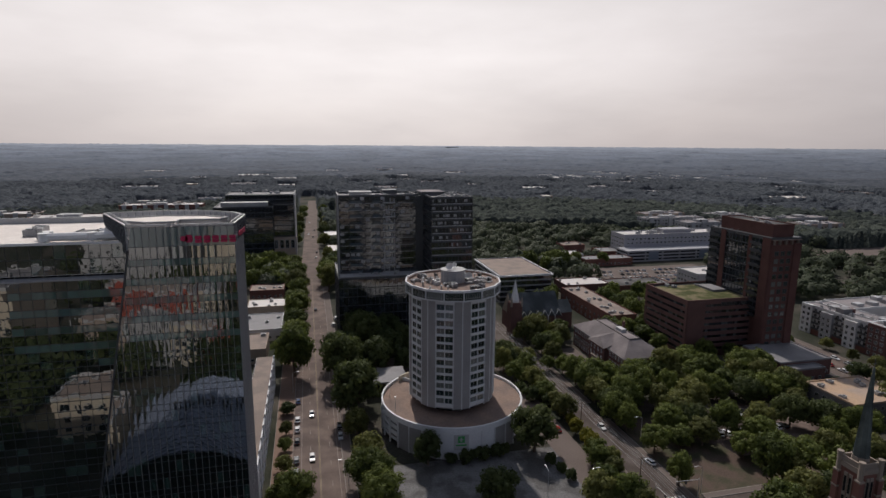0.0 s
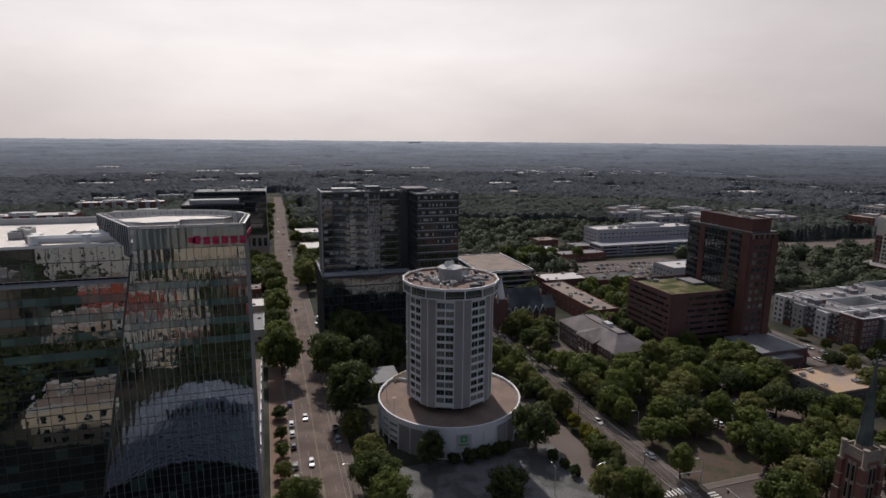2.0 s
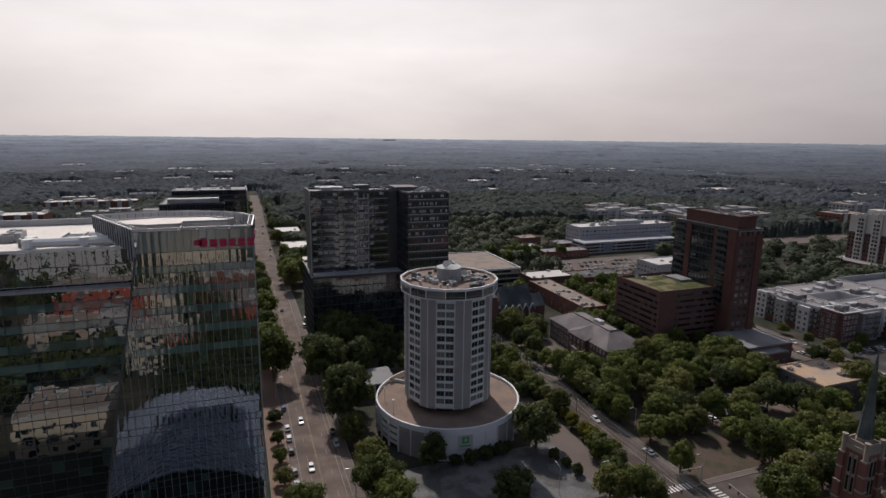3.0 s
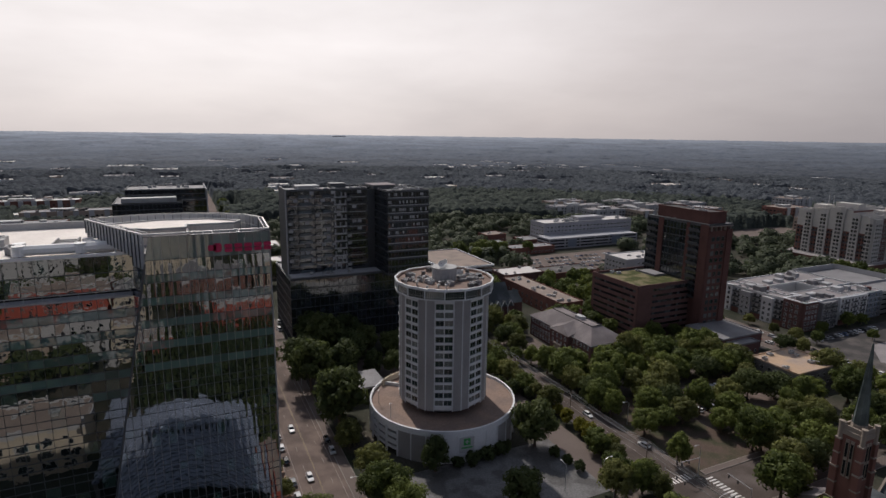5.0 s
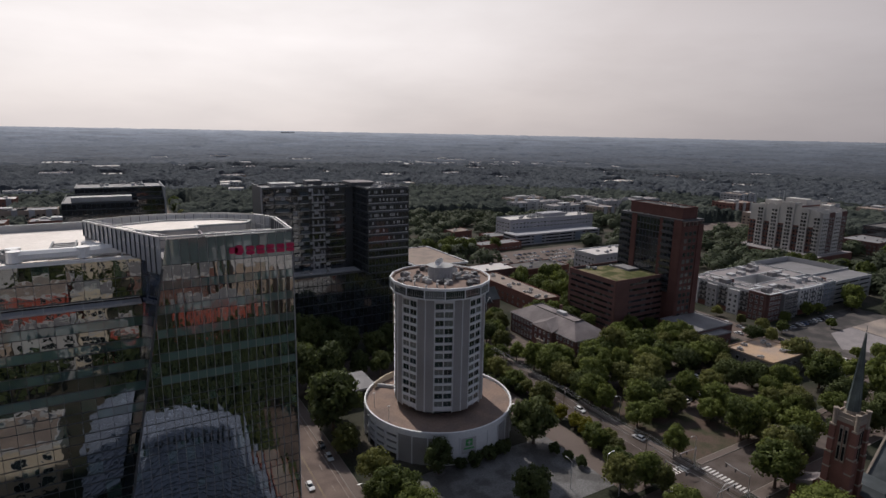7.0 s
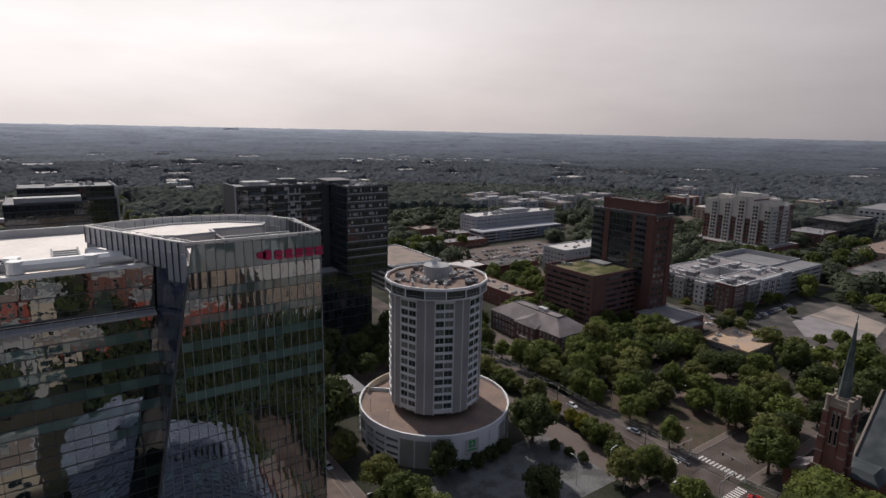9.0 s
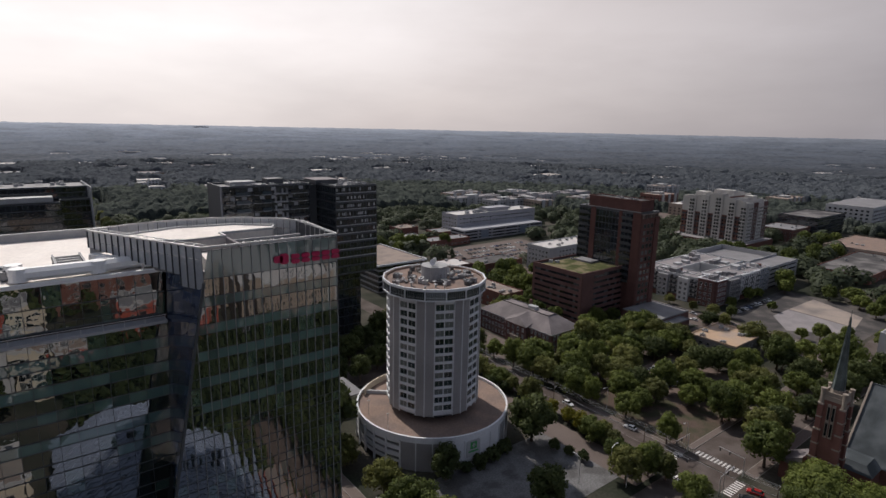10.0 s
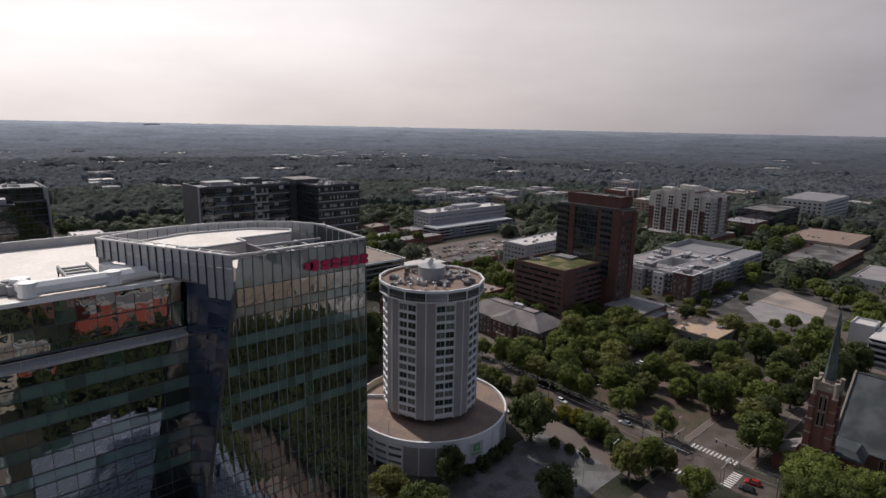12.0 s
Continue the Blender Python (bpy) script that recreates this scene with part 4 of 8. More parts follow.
    Geo((-53.5, y, 79.95)).box(-54.9, -54.75, y - 0.07, y + 0.07, 79.95, 80.9).box(-51.45, -51.3, y - 0.07, y + 0.07, 79.95, 80.9).part("stand", M["steel_dark"], t)
for x in (-55.2, -51.4):
    Geo((x, 154.4, 79.95)).bar((x, 150, 81.5), (x, 158.8, 81.5), 0.14).box(x - 0.1, x + 0.1, 150, 150.2, 79.95, 81.4).box(x - 0.1, x + 0.1, 158.6, 158.8, 79.95, 81.4).thing("pipe_rack", M["steel_dark"], "dark steel rack that carries roof pipes", "pipe rack")
roof_units(-64, -59.5, 149, 156, 79.95, 3, 2.4, "white boxed air handler on the white roof")
roof_units(-70, -62, 156, 170, 79.95, 5, 2.6, "white boxed air handler on the white roof")
roof_units(-26, -19, 136, 141, 81.4, 4, 1.8, "grey cooling machine inside the roof crown")
roof_units(-25, -17.5, 141.5, 146.5, 81.4, 4, 1.8, "grey cooling machine inside the roof crown")


# ---- the round hotel on its round parking podium ----
HX, HY = 49.5, 192.5


def on(r, deg):
    return HX + r * math.cos(radians(deg)), HY + r * math.sin(radians(deg))


def ring_band(o, r0, r1, z0, z1, n, turn):
    """A closed round band: one joined ring."""
    g = Geo(o)
    for i in range(n):
        a = radians(turn + 360 * i / n)
        for r, z in ((r0, z0), (r1, z0), (r1, z1), (r0, z1)):
            g.v.append((HX + r * math.cos(a), HY + r * math.sin(a), z))
    for i in range(n):
        k, m = 4 * i, 4 * ((i + 1) % n)
        g.f.extend((k + j, m + j, m + (j + 1) % 4, k + (j + 1) % 4) for j in range(4))
    return g


def round_hotel():
    o = (HX, HY, 0.0)
    h = thing("round_hotel", o, "round white concrete hotel tower with grey ribbed strips and paired windows", "hotel")
    R, BASE, TOP = 15.5, 13.0, 51.3
    BAYS = [246 + 45 * k for k in range(8)]
    HALF = 11.6
    # shaft: flat window bays and folded grey strips between them
    plan = []
    for a in BAYS:
        plan += [on(R, a - HALF), on(R, a + HALF), on(R + 0.1, a + 22.5)]
    core = Geo(o).prism([(HX + (x - HX) * 0.975, HY + (y - HY) * 0.975) for x, y in plan], BASE, TOP + 0.5)
    core.part("shaft", M["concrete_white"], h)
    # recess under the shaft: its shade is painted near-black
    Geo(o).drum(HX, HY, 11.5, 10.3, BASE, 24).part("recessed_storey", M["shade_black"], h)
    Geo(o).drum(HX, HY, 14.6, BASE - 0.5, BASE, 24, 15.2).part("soffit", M["concrete_grey"], h)
    for a in BAYS:
        p0, p1, p2 = on(R, a + HALF), on(R + 0.1, a + 22.5), on(R, a + 45 - HALF)
        for (xa, ya), (xb, yb) in ((p0, p1), (p1, p2)):
            n = Vector((yb - ya, xa - xb, 0)).normalized()
            ia, ib = Vector((xa, ya, 0)) - n * 0.3, Vector((xb, yb, 0)) - n * 0.3
            # one folded sheet with fine vertical ribs
            outline = []
            for k in range(9):
                for f, out in ((k / 9, 0), ((k + 0.35) / 9, 0), ((k + 0.35) / 9, 0.1), ((k + 0.95) / 9, 0.1), ((k + 0.95) / 9, 0)):
                    outline.append((xa + (xb - xa) * f + n.x * out, ya + (yb - ya) * f + n.y * out))
            outline += [(xb, yb), (ib.x, ib.y), (ia.x, ia.y)]
            Geo(o).prism(outline, BASE - 0.2, TOP).part("ribbed_strip", M["ribbed_grey"], h, "grey ribbed concrete strip")
        mid = on(R + 0.12, a + 22.5)
        Geo(o).rbox(mid[0], mid[1], 0.4, 0.3, BASE - 0.3, TOP, a + 22.5).part("white_rib", M["concrete_white"], h)
        for w in (a - HALF, a + HALF):
            x, y = on(R + 0.05, w)
            Geo(o).rbox(x, y, 0.3, 0.24, BASE - 0.3, TOP, a).part("bay_edge", M["concrete_white"], h)
    # window bays: two windows a storey, spandrels, a middle post
    width = 2 * R * math.sin(radians(HALF)) - 0.4
    depth = R * math.cos(radians(HALF))
    win = Geo()
    w = width / 2 - 0.2
    win.poly((-0.08, -w / 2, -0.99), (-0.08, w / 2, -0.99), (-0.08, w / 2, 0.99), (-0.08, -w / 2, 0.99))
    pane_mesh = win.data("pane", M["glass_room"])
    bar = Geo().box(-0.1, 0.0, -w / 2, -w / 2 + 0.06, -0.99, 0.99).box(-0.1, 0.0, w / 2 - 0.06, w / 2, -0.99, 0.99).box(-0.1, 0.0, -w / 2 + 0.06, w / 2 - 0.06, -0.99, -0.93).box(-0.1, 0.0, -w / 2 + 0.06, w / 2 - 0.06, 0.93, 0.99).box(-0.1, 0, -0.03, 0.03, -0.93, 0.93)
    frame_mesh = bar.data("window", M["steel_light"])
    sill = Geo().box(-0.25, 0.28, -width / 2, width / 2, -0.4, 0.4).data("spandrel", M["concrete_white"])
    post = Geo().box(-0.2, 0.26, -0.12, 0.12, 0, TOP - BASE - 0.4).data("bay_post", M["concrete_white"])
    ledge = Geo().box(0, 0.42, -width / 2, width / 2, -0.07, 0.07).data("ledge", M["concrete_white"])
    def put(name, me, x, y, z, turn, parent):
        ob = new(name, me)
        ob.parent = parent
        ob.location, ob.rotation_euler = (x, y, z), (0, 0, radians(turn))
        return ob
    for a in BAYS:
        ca, sa = math.cos(radians(a)), math.sin(radians(a))
        put("bay_post", post, depth * ca, depth * sa, BASE, a, h)
        seen = 150 < (a % 360) < 330
        for k in range(13 if seen else 0):
            z = 15.75 + 2.787 * k
            put("spandrel", sill, depth * ca, depth * sa, z - 1.39, a, h)
            put("ledge", ledge, depth * ca, depth * sa, z - 1.02, a, h)
            for side in (-1, 1):
                q = side * (width / 4 + 0.02)
                x, y = depth * ca - q * sa, depth * sa + q * ca
                f = put("window", frame_mesh, x, y, z, a, h)
                put("pane", pane_mesh, 0, 0, 0, 0, f)
        Geo(o).rbox(HX + depth * ca, HY + depth * sa, 0.5, width, TOP - 0.95, TOP, a).part("top_spandrel", M["concrete_white"], h)
    # overhanging ring of sixteen facets with tall dark windows
    TURN = BAYS[0]
    Geo(o).drum(HX, HY, 15.9, TOP - 0.1, TOP + 0.4, 16, 17.0, radians(TURN)).part("ring_soffit", M["concrete_white"], h)
    # black drum behind the ring windows, coloured as an unlit room
    Geo(o).drum(HX, HY, 16.5, TOP + 0.4, 54.4, 16, None, radians(TURN)).part("ring_core", M["shade_black"], h)
    ring_post = Geo().box(-0.3, 0.3, -0.16, 0.16, 0, 3.3).data("ring_post", M["concrete_white"])
    ring_pane = Geo().poly((0, -3.1, 0.1), (0, 3.1, 0.1), (0, 3.1, 2.95), (0, -3.1, 2.95)).data("ring_pane", M["glass_room"])
    thin = Geo()
    for k in range(1, 9):
        thin.box(-0.03, 0.06, -3.1 + 6.2 * k / 9 - 0.03, -3.1 + 6.2 * k / 9 + 0.03, 0.1, 2.95)
    thin.box(-0.03, 0.05, -3.1, 3.1, 0.85, 0.93)
    thin_mesh = thin.data("ring_mullions", M["steel_light"])
    for k in range(16):
        a = TURN + 22.5 * k
        c, s = math.cos(radians(a + 11.25)), math.sin(radians(a + 11.25))
        r = 17.0 * math.cos(radians(11.25))
        ob = put("ring_pane", ring_pane, (r - 0.12) * c, (r - 0.12) * s, TOP + 0.5, a + 11.25, h)
        put("ring_mullions", thin_mesh, 0, 0, 0, 0, ob)
        c2, s2 = math.cos(radians(a)), math.sin(radians(a))
        put("ring_post", ring_post, 16.85 * c2, 16.85 * s2, TOP + 0.3, a, h)
    ring_band(o, 16.2, 17.15, TOP + 0.25, TOP + 0.65, 16, TURN).part("ring_sill", M["concrete_white"], h)
    ring_band(o, 16.75, 17.25, 54.65, 55.5, 16, TURN).part("ring_fascia", M["concrete_white"], h)
    ring_band(o, 16.2, 16.8, 54.35, 55.2, 16, TURN).part("inner_kerb", M["roof_brown"], h)
    Geo(o).drum(HX, HY, 16.4, 54.0, 54.6, 16, None, radians(TURN)).part("roof", M["roof_brown"], h, "brown gravel roof")
    return h


round_hotel()


def hotel_roof_clutter():
    z = 54.6
    t = thing("plant_drum", (HX, HY, z), "weathered white round lift and plant house on the hotel roof", "plant house")
    o = (HX, HY, z)
    Geo(o).drum(HX, HY, 4.3, z, z + 4.4, 20).part("wall", M["concrete_grey"], t)
    Geo(o).drum(HX, HY, 4.5, z + 4.4, z + 4.6, 20).part("cap", M["unit_grey"], t)
    for k in range(5):
        a = radians(220 + 22 * k)
        x, y = HX + 4.28 * math.cos(a), HY + 4.28 * math.sin(a)
        Geo(o).rbox(x, y, 0.16, 0.7, z + 0.4 + 0.3 * (k % 2), z + 2.3, math.degrees(a)).part("louvre", M["unit_grey"], t)
    rng = random.Random(11)
    for x, y, zz, r in ((HX - 1.6, HY - 0.6, z + 4.6, 1.25), (HX + 0.8, HY + 1.6, z + 4.6, 0.9), (HX + 6.3, HY + 2.2, z, 1.5)):
        d = thing("dish_antenna", (x, y, zz), "white dish antenna on a mast", "antenna", "roof dishes")
        Geo((x, y, zz)).drum(x, y, 0.09, zz, zz + 1.1, 8).part("mast", M["steel_light"], d)
        tilt = Geo((x, y, zz))
        n = 14
        rings = []
        for q, off in ((0.05, 0.0), (0.55, 0.12), (1.0, 0.4)):
            rings.append([(x + r * q * math.cos(2 * math.pi * i / n), y - 0.25 - off * r * 0.8, zz + 1.35 + r * q * math.sin(2 * math.pi * i / n)) for i in range(n)])
        for ring in rings:
            tilt.v.extend(ring)
        for j in range(2):
            for i in range(n):
                tilt.f.append((j * n + i, j * n + (i + 1) % n, (j + 1) * n + (i + 1) % n, (j + 1) * n + i))
        tilt.f.append(tuple(range(n)))
        tilt.part("dish", M["duct_white"], d)
        Geo((x, y, zz)).bar((x, y - 0.25, zz + 1.35), (x, y - 0.25 - r * 0.7, zz + 1.35), 0.04).part("feed", M["steel_dark"], d)
    for k in range(62):
        a, r = rng.uniform(0, 360), rng.uniform(6.3, 14.2)
        x, y = on(r, a)
        w, d, hh = rng.uniform(0.8, 3.6), rng.uniform(0.6, 2.2), rng.uniform(0.4, 1.5)
        if k % 3 == 0:
            u = thing("roof_vent", (x, y, z), "mushroom vent on the brown hotel roof", "vent", "roof vents")
            Geo((x, y, z)).drum(x, y, 0.3, z, z + hh, 10).part("pipe", M["steel_light"], u)
            Geo((x, y, z)).drum(x, y, 0.62, z + hh, z + hh + 0.25, 10, 0.25).part("cowl", M["unit_grey"], u)
        else:
            mat = M[rng.choice(["unit_grey", "roof_dark", "roof_grey", "steel_dark", "roof_grey", "roof_pale"])]
            u = thing("rooftop_unit", (x, y, z), "small weathered machine on the brown hotel roof", "air conditioner", "roof machines")
            q = rng.uniform(0, 90)
            Geo((x, y, z)).rbox(x, y, w, d, z + 0.12, z + hh, q).part("casing", mat, u)
            Geo((x, y, z)).rbox(x, y, w * 0.5, d * 0.5, z + hh, z + hh + 0.14, q).part("hood", M["steel_dark"], u)
            Geo((x, y, z)).rbox(x, y, w + 0.2, 0.18, z, z + 0.12, q).part("rail", M["steel_dark"], u)
    for k in range(3):
        x, y = on(5.2 + 0.4 * k, 150 + 70 * k)
        u = thing("mast", (x, y, z), "thin whip aerial on the hotel roof", "antenna", "roof aerials")
        Geo((x, y, z)).drum(x, y, 0.06, z, z + 4.5 + k, 6, 0.03).part("rod", M["steel_light"], u)
        Geo((x, y, z)).box(x - 0.25, x + 0.25, y - 0.25, y + 0.25, z, z + 0.15).part("foot", M["steel_dark"], u)


hotel_roof_clutter()


def podium():
    o = (HX, HY, 0.0)
    R = 26.0
    p = thing("parking_podium", o, "round white concrete parking podium with grey panels under the hotel", "parking garage")
    # the shade inside the parking decks is this core's colour
    Geo(o).drum(HX, HY, R - 2.5, 0, 9.9, 48).part("core", M["shade_black"], p)
    Geo(o).drum(HX, HY, R - 0.4, 9.7, 10.3, 72).part("deck", M["roof_brown"], p, "brown gravel podium roof")
    ring_band(o, R - 0.45, R, 9.4, 11.2, 96, 0).part("parapet", M["concrete_white"], p)
    ring_band(o, R - 0.52, R + 0.07, 11.2, 11.36, 96, 0).part("coping", M["concrete_white"], p)
    # closed front: alternating grey and white panels between ribs
    edges = [211, 222.3, 233.6, 245, 256.3, 267.6, 279, 290, 301, 312]
    kinds = ["ribbed_grey", "ribbed_grey", "ribbed_grey", "concrete_white", "concrete_white", "concrete_white", "concrete_white", "ribbed_grey", "ribbed_grey"]
    for a0, a1, mat in zip(edges, edges[1:], kinds):
        Geo(o).arc_wall(HX, HY, R - 0.5, R - 0.12, 0, 9.4, a0, a1, 5).part("panel", M[mat], p)
        if mat == "ribbed_grey":
            ribs = Geo(o)
            for k in range(22):
                a = a0 + (a1 - a0) * (k + 0.5) / 22
                x, y = on(R - 0.1, a)
                ribs.rbox(x, y, 0.09, 0.12, 0.3, 9.4, a)
            ribs.part("panel_ribs", M["ribbed_grey"], p)
    for a in edges:
        x, y = on(R - 0.1, a)
        Geo(o).rbox(x, y, 0.5, 0.34, 0, 9.6, a).part("rib", M["concrete_white"], p)
    # open parking storeys on the rest of the ring
    for level in range(4):
        z = 2.35 * level
        Geo(o).arc_wall(HX, HY, R - 0.5, R - 0.05, z + (1.9 if level == 0 else 1.35) - (0 if level else 0), z + 2.75, 312, 571, 70).part("guard_band", M["concrete_white"], p)
        Geo(o).arc_wall(HX, HY, R - 3.0, R - 0.6, z + 2.2, z + 2.4, 312, 571, 50).part("floor_slab", M["concrete_grey"], p)
    for k in range(24):
        a = 312 + 259 * k / 23
        x, y = on(R - 0.05, a)
        Geo(o).rbox(x, y, 0.6, 0.55, 0, 9.6, a).part("column", M["concrete_white"], p)
    # entrance sign with a green emblem
    x, y = on(R + 0.02, 263)
    s = thing("wall_sign", (x, y, 5.4), "white wall sign with a green emblem of plain shapes", "sign")
    so = (x, y, 5.4)
    Geo(so).rbox(x, y, 0.16, 5.0, 3.6, 9.0, 263).part("board", M["panel_white"], s)
    ex, ey = on(R + 0.14, 263)
    Geo(so).rbox(ex, ey, 0.12, 2.3, 6.2, 8.5, 263).part("emblem", M["sign_green"], s, "green square emblem")
    fx, fy = on(R + 0.22, 263)
    Geo(so).rbox(fx, fy, 0.08, 0.5, 6.6, 8.1, 263).rbox(fx, fy, 0.08, 1.4, 7.2, 7.55, 263).part("emblem_mark", M["panel_white"], s)
    Geo(so).rbox(ex, ey, 0.1, 3.6, 5.1, 5.6, 263).part("lettering_bar", M["sign_green"], s)
    # light masts, a straight wall and the curved ramp wall on the podium roof
    Geo(o).prism([(32.6, 212.4), (40.4, 205.6), (40.7, 205.9), (32.9, 212.8)], 10.3, 11.5).part("deck_wall", M["concrete_white"], p)
    Geo(o).arc_wall(HX, HY, 24.2, 24.6, 10.3, 12.6, 92, 134, 14).part("ramp_wall", M["stucco_cream"], p)
    for a in (168, 196):
        x, y = on(R - 3, a)
        m = thing("lamp_post", (x, y, 10.3), "thin lamp post on the podium roof", "lamp post", "podium lamps")
        Geo((x, y, 10.3)).drum(x, y, 0.1, 10.3, 15.4, 8, 0.06).part("pole", M["steel_light"], m)
        Geo((x, y, 10.3)).box(x - 0.5, x + 0.3, y - 0.15, y + 0.15, 15.3, 15.45).part("lamp_head", M["steel_light"], m)


podium()
# flat entrance canopy behind the podium
c = thing("entrance_canopy", (29, 228, 0), "flat grey concrete canopy behind the podium", "canopy")
Geo((29, 228, 0)).box(20.5, 38, 220, 236, 5.6, 6.2).part("roof", M["roof_grey"], c)
for x in (21.5, 29, 37):
    for y in (221, 235):
        Geo((29, 228, 0)).box(x - 0.3, x + 0.3, y - 0.3, y + 0.3, 0, 5.6).part("column", M["concrete_grey"], c)


# ---- office towers of dark glass ----
def curtain_block(t, o, x0, x1, y0, y1, z0, z1, floors, bay, glass="glass_dark", band="steel_dark", band_h=0.5, sides="swe", fin=0.12, seed=1, roof="roof_grey", individually=0):
    """A glazed block: core, panes a little out of true, floor bands and mullions."""
    rng = random.Random(seed)
    # black core painted as the unlit inside of the block
    Geo(o).box(x0 + 0.3, x1 - 0.3, y0 + 0.3, y1 - 0.3, z0, z1 - 0.2).part("core", M["shade_black"], t)
    fh = (z1 - z0) / floors
    runs = {"s": ((x0, y0), (x1, y0)), "e": ((x1, y0), (x1, y1)), "w": ((x0, y1), (x0, y0)), "n": ((x1, y1), (x0, y1))}
    for s in sides:
        (xa, ya), (xb, yb) = runs[s]
        L = math.hypot(xb - xa, yb - ya)
        n = max(1, round(L / bay))
        d = Vector(((xb - xa) / L, (yb - ya) / L, 0))
        nrm = Vector((d.y, -d.x, 0))
        panes, posts = Geo(o), Geo(o)
        deg = math.degrees(math.atan2(d.y, d.x))
        for j in range(floors):
            low, high = z0 + fh * j + band_h, z0 + fh * (j + 1)
            for i in range(n):
                a = Vector((xa, ya, 0)) + d * (L * i / n + 0.03)
                b = Vector((xa, ya, 0)) + d * (L * (i + 1) / n - 0.03)
                k1, k2 = rng.gauss(0, 0.004), rng.gauss(0, 0.003)
                w = L / n / 2
                pts = [(a.x + nrm.x * (-k1 * w - k2), a.y + nrm.y * (-k1 * w - k2), low), (b.x + nrm.x * (k1 * w - k2), b.y + nrm.y * (k1 * w - k2), low), (b.x + nrm.x * (k1 * w + k2), b.y + nrm.y * (k1 * w + k2), high), (a.x + nrm.x * (-k1 * w + k2), a.y + nrm.y * (-k1 * w + k2), high)]
                panes.poly(*pts)
        tagged(panes.part("panes", M[glass], t), kind="stuff")
        for i in range(n + 1):
            c = Vector((xa, ya, 0)) + d * (L * i / n)
            posts.rbox(c.x + nrm.x * 0.05, c.y + nrm.y * 0.05, fin, 0.22, z0, z1, deg)
        posts.part("mullions", M["steel_dark"], t)
        for j in range(floors + 1):
            z = z0 + fh * j
            m = Vector(((xa + xb) / 2, (ya + yb) / 2, 0)) + nrm * 0.04
            Geo(o).rbox(m.x, m.y, L + 0.2, 0.24, max(z0, z - 0.02), z + (band_h if j < floors else 0.35), deg).part("floor_band", M[band], t)
    Geo(o).box(x0 + 0.1, x1 - 0.1, y0 + 0.1, y1 - 0.1, z1 - 0.2, z1).part("roof", M[roof], t)
    parapet(Geo(o), x0, x1, y0, y1, z1, z1 + 0.9, 0.35).part("parapet", M["steel_dark"], t)


def dark_tower():
    o = (50, 300, 0)
    t = thing("dark_tower", o, "dark glass office tower of two joined slabs on a glass base", "office tower")
    # base storeys
    curtain_block(t, o, 14, 78, 292, 335, 0, 33, 7, 2.4, seed=4, sides="swe", band_h=0.35)
    # west slab, east slab and the recessed joint between them
    curtain_block(t, o, 15.5, 56.5, 302, 322, 34, 75.5, 11, 2.7, seed=5, glass="glass_dark", band_h=0.9, band="steel_dark")
    curtain_block(t, o, 62, 84, 286, 318, 33, 75.3, 11, 1.9, seed=6, band_h=0.8, sides="swe")
    curtain_block(t, o, 56.5, 62, 309, 322, 34, 75.3, 11, 2.7, seed=7, sides="s", band_h=0.5)
    # balcony stacks on the west slab: thin dark slabs with glass rails, and one pale stack
    fh = 41.5 / 11
    for x0, x1, rail in ((16.5, 20.2, "glass_dark"), (21.0, 27.4, "glass_rail"), (29.2, 32.4, "glass_dark"), (33.0, 37.0, "glass_rail"), (46.5, 55.0, "glass_dark")):
        slab = Geo().box(0, x1 - x0, -1.4, 0, 0, 0.36).data("balcony", M["concrete_grey"])
        guard = Geo().box(0, x1 - x0, -1.4, -1.34, 0.3, 1.75).data("rail", M[rail])
        for j in range(11):
            b = repeat_part("balcony", slab, t, [(x0 - o[0], 302 - o[1], 34.1 + fh * j, 0)], "pale balcony slab with a glass rail")
            repeat_part("rail", guard, b[0], [(0, 0, 0, 0)])
    light = Geo().box(0, 6.6, -1.5, 0, 0, 0.5).data("balcony", M["panel_white"])
    pier = Geo().box(0, 0.5, -1.3, 0, 0.5, 2.6).data("balcony_post", M["concrete_grey"])
    for j in range(11):
        b = repeat_part("balcony", light, t, [(38.6 - o[0], 302 - o[1], 34.1 + fh * j, 0)], "pale concrete balcony slab")
        repeat_part("balcony_post", pier, b[0], [(0.3, 0, 0, 0), (2.9 + 0.8 * (j % 3), 0, 0, 0), (5.8, 0, 0, 0)])
    # pale sills on the east slab
    for j in range(2, 11):
        Geo(o).box(62.2, 83.8, 285.7, 285.95, 33.85 + 3.85 * j, 34.2 + 3.85 * j).part("sill_band", M["panel_white"], t, "grey metal sill band")
    # pale patches before the panes: drawn blinds and painted bright reflections
    blind = Geo().box(0, 0.75, -0.02, 0, 0.5, 1.9).data("blind", M["panel_white"])
    rng = random.Random(9)
    repeat_part("blind", blind, t, [(62.3 + 0.95 * rng.randrange(22) - o[0], 285.9 - o[1], 34.4 + 3.85 * k, 0) for k, count in ((4, 3), (5, 5), (6, 8), (7, 12), (8, 12), (9, 10), (10, 9)) for _ in range(count)], "pale patch on the glass, blind and painted reflection")
    # wider pale patches that paint bright reflections on the west slab
    glint = Geo().box(0, 2.1, -0.03, 0, 0, 1.5).data("blind", M["panel_white"])
    repeat_part("blind", glint, t, [(15.9 + 2.7 * rng.randrange(14) - o[0], 301.85 - o[1], 36.0 + 41.5 / 11 * rng.randrange(11), 0) for _ in range(46)], "pale patch on the glass, blind and painted reflection")
    Geo(o).box(14.9, 15.4, 302.6, 322, 20, 76.6).part("west_fin", M["steel_dark"], t, "dark metal side wall")
